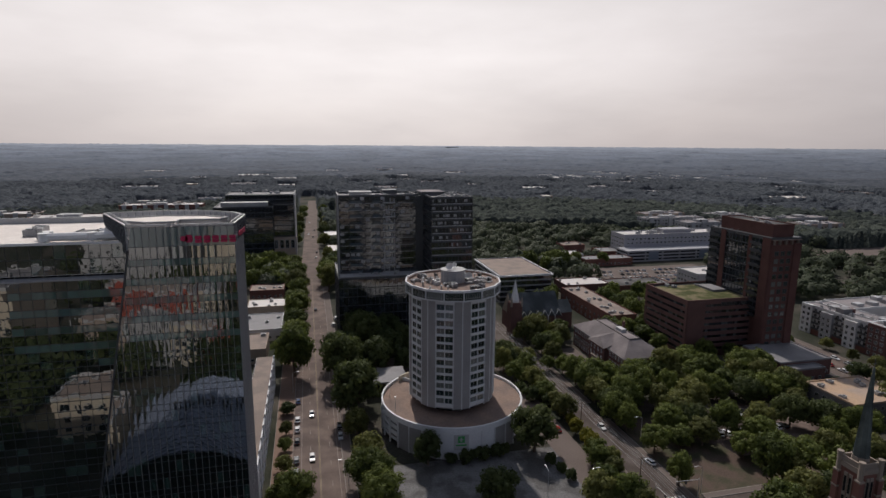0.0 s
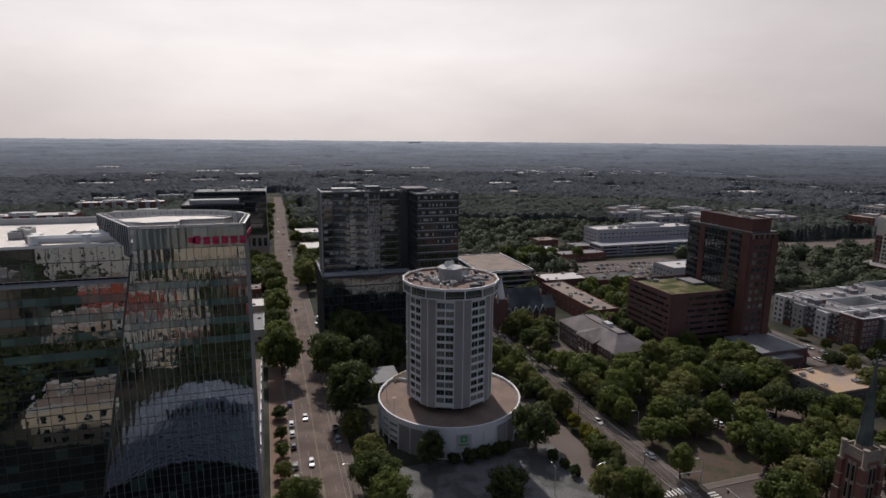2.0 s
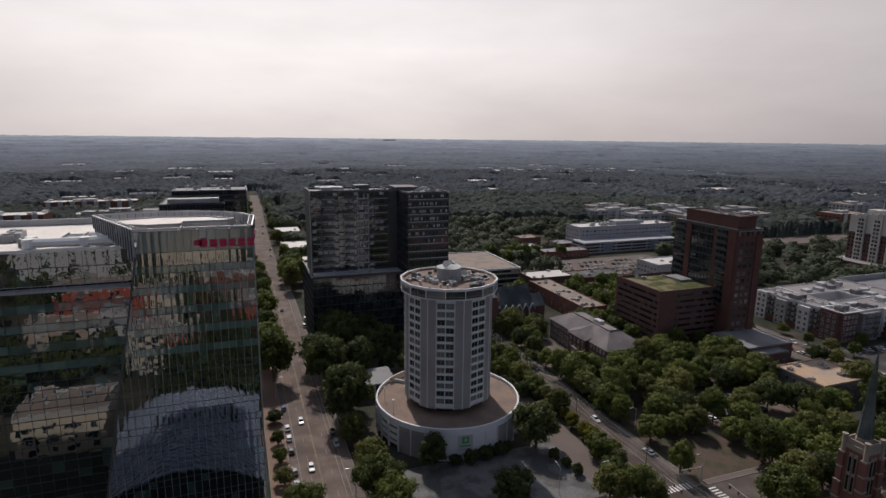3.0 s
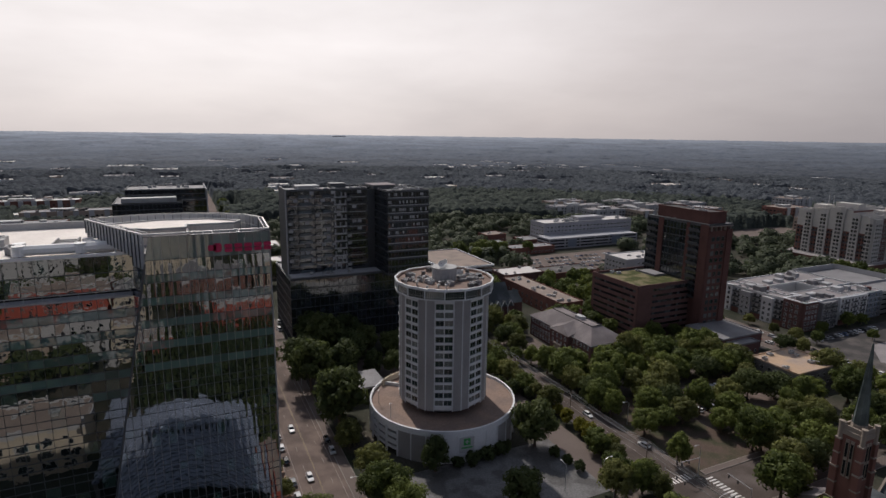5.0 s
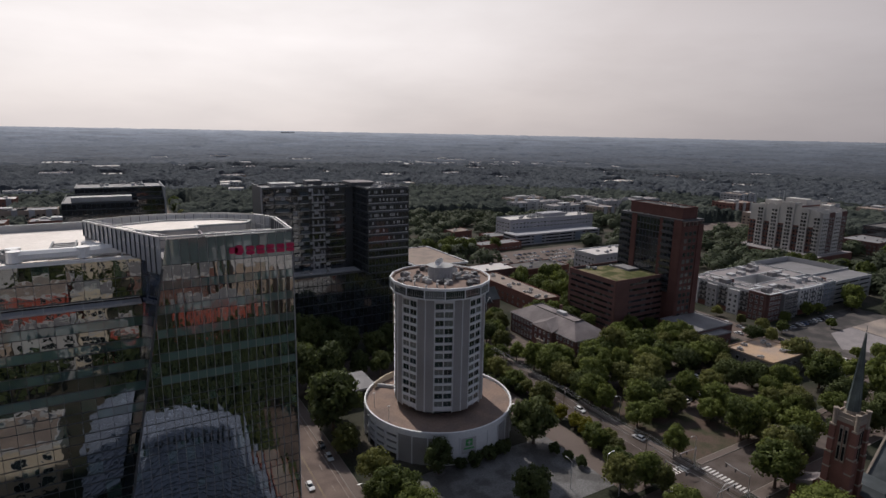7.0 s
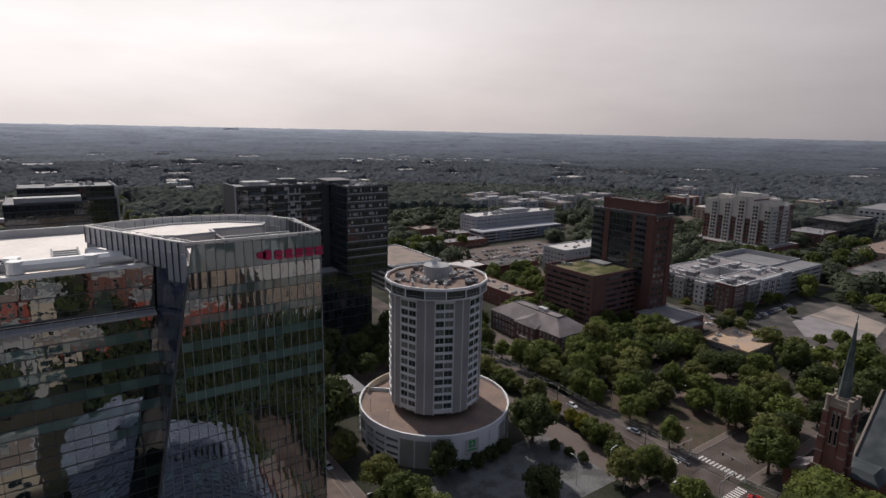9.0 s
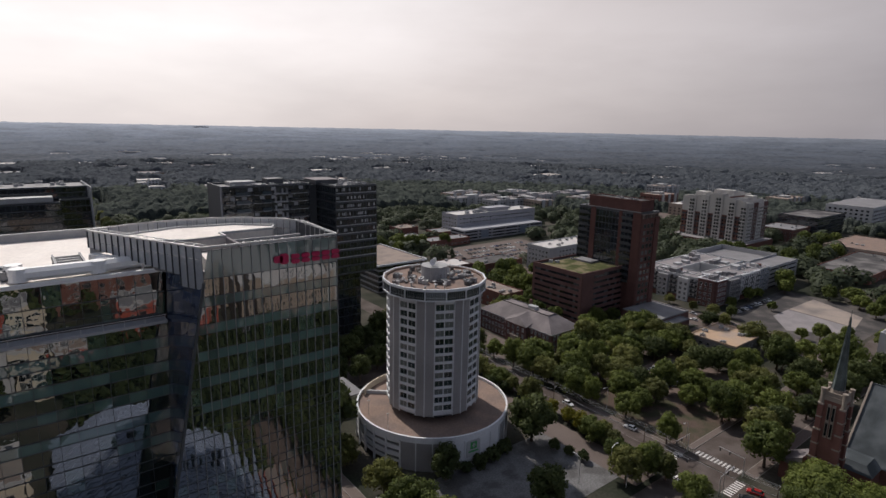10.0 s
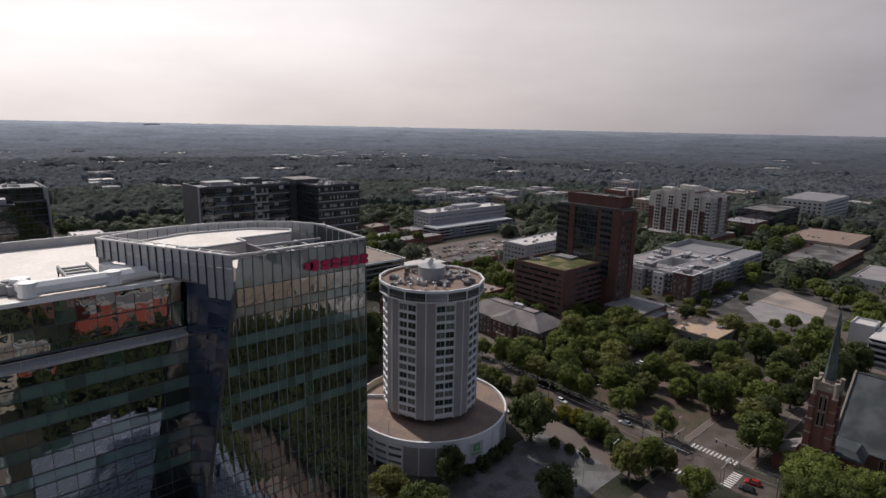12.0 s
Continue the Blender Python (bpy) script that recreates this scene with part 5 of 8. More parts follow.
    Geo(o).box(14.7, 15.4, 302, 302.6, 20, 76.6).part("fin_edge", M["concrete_grey"], t, "pale vertical concrete edge")
    Geo(o).box(57.2, 61.5, 305.0, 306.0, 33, 75.3).part("joint_fin", M["steel_dark"], t)
    Geo(o).box(60, 72, 303, 316, 75.3, 77.4).part("plant_screen", M["steel_dark"], t, "dark louvred plant screen")
    Geo(o).box(59.5, 72.5, 302.5, 316.5, 77.4, 77.6).part("screen_roof", M["roof_pale"], t)
    Geo(o).box(22, 34, 312, 320, 75.5, 77.2).part("plant_room", M["unit_grey"], t)
    Geo(o).box(40, 48, 313, 320, 75.5, 78.0).part("lift_house", M["steel_dark"], t)
    Geo(o).box(15, 60, 293, 301, 33.95, 34.3).part("terrace", M["concrete_grey"], t)
    return t


dark_tower()
roof_units(18, 55, 303, 312, 75.6, 18, 1.4)
roof_units(63, 83, 287, 301, 75.4, 16, 1.5, "pale rooftop machine on the dark tower")
roof_units(73.5, 83, 302, 316, 75.4, 8, 1.6, "pale rooftop machine on the dark tower")
roof_units(20, 54, 293, 300, 34.3, 8, 1.6)


def left_tower():
    o = (-40, 512, 0)
    t = thing("office_block", o, "dark glass office block with a stepped roof beside the street", "office building")
    curtain_block(t, o, -78, -30, 505, 560, 0, 48.5, 11, 3.0, seed=8, sides="se", band_h=0.6)
    curtain_block(t, o, -30, -12, 512, 560, 0, 49.5, 11, 3.0, seed=9, sides="se", band_h=0.6)
    curtain_block(t, o, -70, -12.5, 522, 560, 50, 57.5, 2, 3.0, seed=10, sides="se", band_h=0.6)
    Geo(o).box(-12.2, -11.5, 505, 560, 0, 59).part("edge_frame", M["concrete_grey"], t)
    Geo(o).box(-36, -11, 505.5, 511.8, 0, 22).part("base_wall", M["brick_tan"], t)
    win = window_mesh(3.2, 7.5, M["concrete_grey"], M["glass_plain"], 0.25, 0.2)
    window_rows(t, win, "south", 505.5, -35, -12, 5, [16.5])
    Geo(o).box(-72, -34, 507, 518, 49.6, 53).part("plant_room", M["unit_grey"], t)


left_tower()
roof_units(-66, -16, 523, 555, 58.4, 8, 3.5)


def garage_behind():
    o = (-20, 196, 0)
    t = thing("parking_garage", o, "white concrete garage behind the glass tower", "parking garage")
    # near-black fill in place of shaded parking floors
    Geo(o).box(-23.4, -17.2, 153, 240, 0, 13.6).part("core", M["shade_black"], t)
    for k in range(5):
        Geo(o).box(-23.6, -16.6, 152.8, 240.4, 3.0 * k - (0.0 if k else 0), 3.0 * k + 1.3).part("guard_band", M["concrete_white"], t)
    for k in range(12):
        Geo(o).box(-16.9, -16.4, 153.5 + 7.8 * k, 154.0 + 7.8 * k, 0, 14.3).part("column", M["concrete_white"], t)
    Geo(o).box(-23.3, -17, 153.2, 240, 13.3, 13.65).part("deck", M["roof_tan"], t)


garage_behind()


# ---- the middle distance: hall, offices, brick tower, apartments ----
def hipped_hall():
    """Three-storey brick hall with a hipped slate-grey roof and an entrance bay."""
    o = (143, 236, 0)
    t = thing("brick_hall", o, "three-storey red brick hall with a grey hipped roof and white trim", "hall")
    x0, x1, y0, y1, eave, ridge = 133, 153.5, 212, 261, 10.6, 15.8
    Geo(o).box(x0, x1, y0, y1, 0, eave).part("wall", M["brick_brown"], t)
    Geo(o).box(x0 - 0.35, x1 + 0.35, y0 - 0.35, y1 + 0.35, eave - 0.5, eave).part("cornice", M["concrete_white"], t)
    Geo(o).box(x0 - 0.08, x1 + 0.08, y0 - 0.08, y1 + 0.08, 3.2, 3.5).part("string_course", M["limestone"], t)
    xm, over = (x0 + x1) / 2, 0.6
    a, b, c, d = (x0 - over, y0 - over, eave), (x1 + over, y0 - over, eave), (x1 + over, y1 + over, eave), (x0 - over, y1 + over, eave)
    # flat-topped hip: a low deck runs along the ridge
    w = 3.0
    e, f, g_, h = (xm - w, y0 + 9, ridge), (xm + w, y0 + 9, ridge), (xm + w, y1 - 9, ridge), (xm - w, y1 - 9, ridge)
    roof = Geo(o)
    for q in ((a, b, f, e), (b, c, g_, f), (c, d, h, g_), (d, a, e, h), (e, f, g_, h), (d, c, b, a)):
        roof.poly(*q)
    roof.part("roof", M["shingle"], t, "grey hipped shingle roof")
    parapet(Geo(o), xm - w, xm + w, y0 + 9, y1 - 9, ridge - 0.2, ridge + 0.4, 0.3).part("roof_deck_rim", M["roof_dark"], t)
    Geo(o).box(xm - 1.2, xm + 1.5, 231, 236, ridge, ridge + 1.5).part("vent_box", M["unit_grey"], t)
    # entrance bay with its own hip towards the street
    Geo(o).box(x0 - 2.2, x0, 226, 240, 0, eave).part("entrance_bay", M["brick_brown"], t)
    bay = Geo(o)
    p = [(x0 - 2.8, 225.4, eave), (x0 - 2.8, 240.6, eave), (x0 + 5, 240.6, eave + 2.6), (x0 + 5, 225.4, eave + 2.6), (x0 - 0.5, 233, eave + 3.4), (x0 + 7, 233, ridge - 0.2)]
    bay.poly(p[0], p[4], p[1]).poly(p[1], p[4], p[5], p[2]).poly(p[0], p[3], p[5], p[4])
    bay.part("bay_roof", M["shingle"], t)
    Geo(o).box(x0 - 3.3, x0 - 2.2, 230.6, 235.4, 0, 4.4).box(x0 - 3.6, x0 - 2.2, 230.2, 235.8, 4.4, 4.9).part("portal", M["limestone"], t, "pale stone entrance portal")
    win = window_mesh(1.25, 1.9, M["concrete_white"], M["glass_plain"], 0.1, 0.09)
    window_rows(t, win, "west", x0, 213, 225.5, 5, [1.9, 5.2, 8.5])
    window_rows(t, win, "west", x0, 240.5, 260, 8, [1.9, 5.2, 8.5])
    window_rows(t, win, "west", x0 - 2.2, 226.5, 239.5, 4, [5.2, 8.5])
    window_rows(t, win, "south", y0, 134, 152.5, 7, [1.9, 5.2, 8.5])
    Geo(o).box(x1 - 5, x1 - 3.8, 240, 241.2, eave, ridge + 2).part("chimney", M["brick_brown"], t)


hipped_hall()


def strip_block(t, o, x0, x1, y0, y1, z1, floors, wall, z0=0.0, glass="glass_plain", sides="sw", strip=1.35):
    """Brick bands alternating with recessed ribbon windows, pier at each corner."""
    fh = (z1 - z0) / floors
    # black core: interior darkness behind the ribbon windows, as colour
    Geo(o).box(x0 + 0.5, x1 - 0.5, y0 + 0.5, y1 - 0.5, z0, z1 - 0.3).part("core", M["shade_black"], t)
    for j in range(floors):
        z = z0 + fh * j
        parapet(Geo(o), x0, x1, y0, y1, z + (strip if j else 0), z + fh if j < floors - 1 else z1, 0.6).part("brick_band", M[wall], t)
        glassed = Geo(o)
        if j:
            for s in sides:
                L = (x1 - x0) if s in "sn" else (y1 - y0)
                n = int(L / 1.8)
                for i in range(n):
                    a, b = L * i / n + 0.05, L * (i + 1) / n - 0.05
                    if s == "s":
                        glassed.poly((x0 + a, y0 + 0.3, z), (x0 + b, y0 + 0.3, z), (x0 + b, y0 + 0.3, z + strip), (x0 + a, y0 + 0.3, z + strip))
                    elif s == "w":
                        glassed.poly((x0 + 0.3, y1 - a, z), (x0 + 0.3, y1 - b, z), (x0 + 0.3, y1 - b, z + strip), (x0 + 0.3, y1 - a, z + strip))
                    else:
                        glassed.poly((x1 - 0.3, y0 + a, z), (x1 - 0.3, y0 + b, z), (x1 - 0.3, y0 + b, z + strip), (x1 - 0.3, y0 + a, z + strip))
            tagged(glassed.part("ribbon_window", M[glass], t), kind="stuff")
    for x, y in ((x0, y0), (x1 - 1.4, y0), (x0, y1 - 1.4), (x1 - 1.4, y1 - 1.4)):
        Geo(o).box(x - 0.06, x + 1.46, y - 0.06, y + 1.46, z0, z1).part("corner_pier", M[wall], t)


def green_roof_office():
    o = (200, 250, 0)
    t = thing("office_block", o, "brown brick office block with ribbon windows and a planted roof", "office building")
    strip_block(t, o, 177, 218, 231, 266, 28.6, 9, "brick_brown")
    Geo(o).box(177.6, 217.4, 231.6, 265.4, 28.0, 28.2).part("roof", M["roof_grey"], t)
    g = Geo(o).box(179.5, 214, 234, 262, 28.2, 28.5)
    g.part("planted_roof", M["roof_green"], t, "patchy green and yellow sedum roof")
    parapet(Geo(o), 177, 218, 231, 266, 28.6, 29.3, 0.6).part("parapet", M["brick_brown"], t)
    win = window_mesh(2.6, 1.6, M["steel_dark"], M["glass_plain"], 0.1, 0.08, 2)
    window_rows(t, win, "south", 231, 196, 216, 7, [26.8])
    Geo(o).box(203, 211, 246, 258, 28.2, 29.6).part("skylight", M["roof_grey"], t)
    Geo(o).box(177.4, 187, 230.6, 231, 0, 28).part("stair_shaft", M["brick_brown"], t)


green_roof_office()
roof_units(182, 212, 255, 264, 28.5, 3, 2.0)


def brick_tower():
    o = (224, 240, 0)
    t = thing("brick_tower", o, "tall red-brown brick and black glass office tower with a flat cap", "office tower")
    x0, x1, y0, y1 = 213, 229.5, 222, 264
    Geo(o).box(x0 + 0.6, x1 - 0.6, y0 + 0.6, y1 - 0.6, 0, 60).part("core", M["brick_tower"], t)
    curtain_block(t, o, x0, x0 + 2, y0 + 14, y1 - 12, 22, 59, 10, 2.2, seed=12, sides="w", band_h=0.4)
    for ya, yb in ((y0, y0 + 5), (y1 - 12, y1 - 8.5), (y0 + 12, y0 + 14)):
        Geo(o).box(x0 - 0.5, x0 + 3, ya, yb, 0, 60).part("brick_pier", M["brick_tower"], t)
    # glazed bays with balconies towards the west
    for ya, yb, seed in ((y0 + 5, y0 + 12, 13), (y1 - 8.5, y1, 14)):
        curtain_block(t, o, x0 - 0.2, x0 + 3, ya, yb, 20, 59, 11, 2.2, seed=seed, sides="w", band_h=0.7, band="steel_dark")
    slab = Geo().box(0, 1.4, -3.3, 3.3, 0, 0.2).box(0, 0.06, -3.3, 3.3, 0.2, 1.15).data("balcony", M["steel_dark"])
    repeat_part("balcony", slab, t, [(x0 - 1.5 - o[0], y1 - 4.2 - o[1], 20.8 + 3.55 * k, 0) for k in range(11)] + [(x0 - 1.5 - o[0], y0 + 8.5 - o[1], 20.8 + 3.55 * k, 0) for k in range(11)])
    # south face: brick grid of paired windows
    Geo(o).box(x0, x1, y0 - 0.3, y0 + 1, 0, 57).part("south_wall", M["brick_tower"], t)
    win = window_mesh(2.3, 2.3, M["steel_dark"], M["glass_room"], 0.12, 0.1)
    window_rows(t, win, "south", y0 - 0.3, x0 + 1.5, x1 - 1, 4, [4 + 3.75 * k for k in range(14)])
    # cap
    Geo(o).box(x0 - 0.3, x1 + 0.3, y0 - 0.3, y1 + 0.3, 59.6, 60.4).part("cornice", M["steel_dark"], t)
    Geo(o).box(x0 + 2.0, x1 - 2.5, y0 + 2, y1 - 5, 60.4, 65.9).part("cap_wall", M["brick_tower"], t)
    parapet(Geo(o), x0 + 1.8, x1 - 2.3, y0 + 1.8, y1 - 4.8, 65.9, 66.6, 0.5).part("cap_rim", M["brick_tower"], t)
    Geo(o).box(x0 + 2.2, x1 - 2.7, y0 + 2.2, y1 - 5.2, 65.9, 66.1).part("cap_roof", M["roof_dark"], t)
    Geo(o).box(x1 - 4, x1 + 0.2, y0 - 0.8, y0 + 6, 0, 57.5).part("stair_shaft", M["brick_tower"], t)
    for k in range(5):
        Geo(o).box(x0 + 1 + 3.4 * k, x0 + 1.4 + 3.4 * k, y0 - 0.8, y0 + 1.5, 57, 59.4).part("pergola_post", M["roof_tan"], t)
    Geo(o).box(x0, x1, y0 - 0.9, y0 + 0.4, 59.2, 59.6).part("pergola_beam", M["roof_tan"], t)


brick_tower()
roof_units(216, 226, 226, 254, 66.1, 5, 1.4)
roof_units(213.5, 215.5, 240, 262, 60.4, 3, 0.8)


def low_building(x0, x1, y0, y1, z, wall, roof, label, units=3, category="building", win=None, rim=None, group=""):
    """A flat-roofed low building with a parapet, windows on the sides towards the streets, and rooftop machines."""
    o = ((x0 + x1) / 2, (y0 + y1) / 2, 0)
    t = thing("low_building", o, label, category, group)
    Geo(o).box(x0, x1, y0, y1, 0, z - 0.25).part("wall", M[wall], t)
    Geo(o).box(x0 + 0.3, x1 - 0.3, y0 + 0.3, y1 - 0.3, z - 0.25, z - 0.05).part("roof", M[roof], t)
    parapet(Geo(o), x0 - 0.05, x1 + 0.05, y0 - 0.05, y1 + 0.05, z - 0.25, z + 0.45, 0.35).part("parapet", M[rim or wall], t)
    me = win or window_mesh(1.6, 1.5, M["steel_light"], M["glass_plain"], 0.1, 0.08)
    rows = [2.0 + 3.4 * k for k in range(max(1, int((z - 1.2) / 3.4)))]
    window_rows(t, me, "south", y0, x0 + 0.5, x1 - 0.5, max(2, min(12, int((x1 - x0) / 3.6))), rows)
    window_rows(t, me, "west", x0, y0 + 0.5, y1 - 0.5, max(2, min(12, int((y1 - y0) / 3.6))), rows)
    if units:
        roof_units(x0, x1, y0, y1, z - 0.05, units, 1.8)
    return t


low_building(203, 231, 199, 222, 7.6, "brick_brown", "roof_grey", "low brown brick building with a grey metal roof", 0, rim="roof_grey")
low_building(205, 222, 193.5, 199, 6.2, "brick_brown", "roof_grey", "low brown brick annex with a grey roof", 0, rim="roof_grey")
low_building(196, 223, 157, 179, 8.0, "roof_dark", "roof_ochre", "low shop with an ochre gravel roof and a dark front", 9, rim="roof_ochre")
low_building(161.5, 177, 273, 338, 9.8, "brick_red", "roof_tan", "long low red brick building with a stained pale roof", 14)
def pale_roof_hall():
    o = (138, 372, 0)
    t = thing("office_block", o, "dark glass hall with banded floors and a broad pale flat roof", "office building")
    curtain_block(t, o, 121, 157, 344.5, 401, 0, 17.6, 5, 3.0, seed=31, sides="swe", band_h=0.9, band="concrete_grey", roof="roof_pale")
    parapet(Geo(o), 120, 158, 343.5, 402, 17.3, 18.4, 0.7).part("eave", M["concrete_white"], t)
    Geo(o).box(120.7, 157.3, 344.2, 401.3, 17.7, 18.0).part("membrane", M["roof_tan"], t, "pale stained roof membrane")


pale_roof_hall()
low_building(172, 205, 352, 372, 7.0, "brick_brown", "roof_white", "low brick building with a white roof", 5)
low_building(206, 250, 345, 366, 6.5, "brick_red", "roof_dark", "low red brick building with a dark roof", 6)
low_building(230, 275, 436, 452, 6.0, "brick_red", "roof_grey", "low brick building beside the car park", 4)
low_building(215, 236, 452, 470, 7.5, "panel_white", "roof_white", "small white building with a flat roof", 3)
low_building(240, 262, 500, 520, 7, "brick_red", "roof_tan", "small brick building among trees", 3)
low_building(264, 285, 470, 490, 5.5, "brick_red", "roof_grey", "small brick building with a low roof", 2)
low_building(-38, -16, 344, 362, 6.2, "brick_tan", "roof_white", "low shop with a white roof beside the street", 6)
low_building(-40, -16, 300, 330, 6.2, "panel_white", "roof_grey", "low white shop beside the street", 4)
low_building(-40, -18, 385, 402, 6.0, "brick_red", "roof_tan", "low brick shop beside the street", 4)
low_building(-70, -22, 268, 292, 7, "brick_tan", "roof_tan", "low tan shop behind the glass tower", 4)
low_building(16, 46, 520, 552, 6, "brick_tan", "roof_white", "low shop with a white roof beside the street", 3)
low_building(16, 40, 610, 640, 6, "panel_white", "roof_white", "low white-roofed shop beside the street", 3)
low_building(14, 44, 430, 470, 8, "brick_tan", "roof_white", "low pale building beside the street", 5)


def white_office():
    o = (330, 468, 0)
    t = thing("office_block", o, "long white office block with a stepped garage in front", "office building")
    Geo(o).box(284, 392, 466, 490, 0, 20.6).part("wall", M["panel_grey"], t)
    Geo(o).box(284.3, 391.7, 466.3, 489.7, 20.6, 20.8).part("roof", M["roof_white"], t)
    parapet(Geo(o), 284, 392, 466, 490, 20.8, 21.6, 0.4).part("parapet", M["panel_grey"], t)
    win = window_mesh(2.2, 1.5, M["steel_light"], M["glass_plain"], 0.12, 0.08)
    window_rows(t, win, "south", 466, 286, 390, 24, [13.5, 17.2])
    window_rows(t, win, "west", 284, 467, 489, 5, [3, 6.6, 10.1, 13.5, 17.2])
    Geo(o).box(330, 360, 474, 486, 20.8, 24.2).part("plant_room", M["panel_grey"], t)
    # garage shade painted as a black core
    Geo(o).box(276.6, 381, 446.6, 465.5, 0, 9.8).part("garage_core", M["shade_black"], t)
    for k in range(4):
        Geo(o).box(276, 381.4, 446, 466, 2.9 * k + (0 if k else 0), 2.9 * k + 1.45).part("garage_band", M["panel_grey"], t)
    Geo(o).box(276.4, 381, 446.4, 466, 9.9, 10.1).part("garage_deck", M["roof_white"], t)
    for k in range(7):
        Geo(o).box(276 + 17.5 * k, 277.2 + 17.5 * k, 445.8, 446.4, 0, 10.2).part("garage_pier", M["panel_grey"], t)
    for k in (1, 4):
        Geo(o).box(280 + 17.5 * k, 290 + 17.5 * k, 445.9, 446.3, 1.6, 8.6).part("blue_panel", M["panel_blue"], t)


white_office()
roof_units(288, 388, 470, 488, 20.8, 16, 3.2)


def flats_between():
    o = (285, 380, 0)
    t = thing("apartment_block", o, "long grey apartment block with a pale flat roof", "apartment building")
    Geo(o).box(250, 330, 318, 340, 0, 18.5).part("wall", M["concrete_grey"], t)
    Geo(o).box(250.3, 329.7, 318.3, 339.7, 18.5, 18.7).part("roof", M["roof_white"], t)
    parapet(Geo(o), 250, 330, 318, 340, 18.7, 19.4, 0.4).part("parapet", M["panel_white"], t)
    win = window_mesh(1.8, 1.6, M["panel_white"], M["glass_plain"], 0.12, 0.1)
    window_rows(t, win, "west", 250, 319, 339, 6, [2, 5.4, 8.8, 12.2, 15.6])
    window_rows(t, win, "south", 318, 260, 328, 18, [2, 5.4, 8.8, 12.2, 15.6])


flats_between()
roof_units(260, 328, 320, 338, 18.7, 14, 1.8)


def courtyard_flats():
    """Five-storey flats round a court, with a car-park deck behind."""
    o = (320, 225, 0)
    t = thing("apartment_block", o, "five-storey white, grey and brick apartment block round a court", "apartment building")
    z = 15.5
    wings = ((272, 288, 206, 256), (288, 330, 206, 224), (330, 346, 206, 220.4), (288, 345, 239, 258), (316, 345.8, 224, 239))
    for n, (x0, x1, y0, y1) in enumerate(wings):
        Geo(o).box(x0, x1, y0, y1, 0, z).part("wall", M["panel_white" if n != 2 else "panel_blue"], t)
        Geo(o).box(x0 + 0.3, x1 - 0.3, y0 + 0.3, y1 - 0.3, z, z + 0.2).part("roof", M["roof_pale"], t)
        parapet(Geo(o), x0 + 0.01, x1 - 0.01, y0 + 0.01, y1 - 0.01, z + 0.02, z + 0.8, 0.35).part("parapet", M["panel_bright"], t)
    # brick lower storeys and brick bays in front of the pale walls
    for x0, x1, y0, y1 in ((271.7, 272, 216, 222), (271.7, 272, 229, 236), (271.7, 272, 243, 249), (304, 330, 204.6, 204.9)):
        Geo(o).box(x0, x1, y0, y1, 0, 3.0).part("brick_base", M["brick_red"], t)
    # garage front: open decks behind pale guard bands
    # black core stands in for the shade of the open decks
    Geo(o).box(346.2, 391.6, 206.6, 220.6, 0, 14.6).part("garage_core", M["shade_black"], t)
    for k in range(5):
        Geo(o).box(346, 392, 206, 220.4, 3.05 * k + 1.2, 3.05 * k + 3.0).part("guard_band", M["concrete_grey"], t)
    for x in (346, 361, 376, 391):
        Geo(o).box(x, x + 1, 205.8, 206.8, 0, 15.2).part("garage_pier", M["concrete_grey"], t)
    Geo(o).box(346.4, 391.6, 206.4, 220, 15.2, 15.3).part("garage_roof", M["roof_grey"], t)
    parapet(Geo(o), 271.2, 286.2, 203.9, 217, 16.6, 17.0, 0.8).part("cornice", M["concrete_white"], t)
    for x0, x1, y0, y1, top, mat in ((270.6, 272, 206, 216, 16.6, "brick_brown"), (270.8, 272, 222, 229, 14.6, "panel_bright"), (270.6, 272, 236, 243, 14.6, "concrete_grey"), (272, 284, 204.6, 206, 16.6, "brick_brown"), (285.5, 299, 203.4, 206, 15.4, "roof_grey"), (304, 330, 204.9, 206, 16, "panel_bright"), (270.9, 272, 249, 256, 16.3, "panel_bright")):
        Geo(o).box(x0, x1, y0, y1, 0, top).part("bay", M[mat], t)
    win = window_mesh(1.6, 1.8, M["panel_bright"], M["glass_plain"], 0.1, 0.1)
    zs = [1.8 + 3.05 * k for k in range(5)]
    window_rows(t, win, "west", 270.6, 206.5, 215.5, 3, zs)
    window_rows(t, win, "west", 272, 216.3, 221.7, 2, zs)
    window_rows(t, win, "west", 270.8, 222.2, 228.8, 2, zs[:4])
    window_rows(t, win, "west", 272, 229.3, 235.7, 2, zs)
    window_rows(t, win, "west", 270.6, 236.4, 242.6, 2, zs[:4])
    window_rows(t, win, "west", 272, 243.3, 248.7, 2, zs)
    window_rows(t, win, "west", 270.9, 249.4, 255.6, 2, zs)
    window_rows(t, win, "south", 204.6, 272.6, 283.5, 4, zs)
    window_rows(t, win, "south", 203.4, 286, 298.5, 4, zs)
    window_rows(t, win, "south", 204.9, 304.5, 329.5, 8, zs)
    window_rows(t, win, "south", 206, 331, 345.5, 4, zs)
    slab = Geo().box(0, 1.3, -2.2, 2.2, 0, 0.2).box(0, 0.06, -2.2, 2.2, 0.2, 1.2).data("balcony", M["steel_dark"])
    repeat_part("balcony", slab, t, [(270.7 - o[0], y - o[1], 3.3 + 3.05 * k, 0) for y in (219, 232.5, 246) for k in range(4)])
    # stair heads, roof steps and chimneys that break the roof up
    rng = random.Random(23)
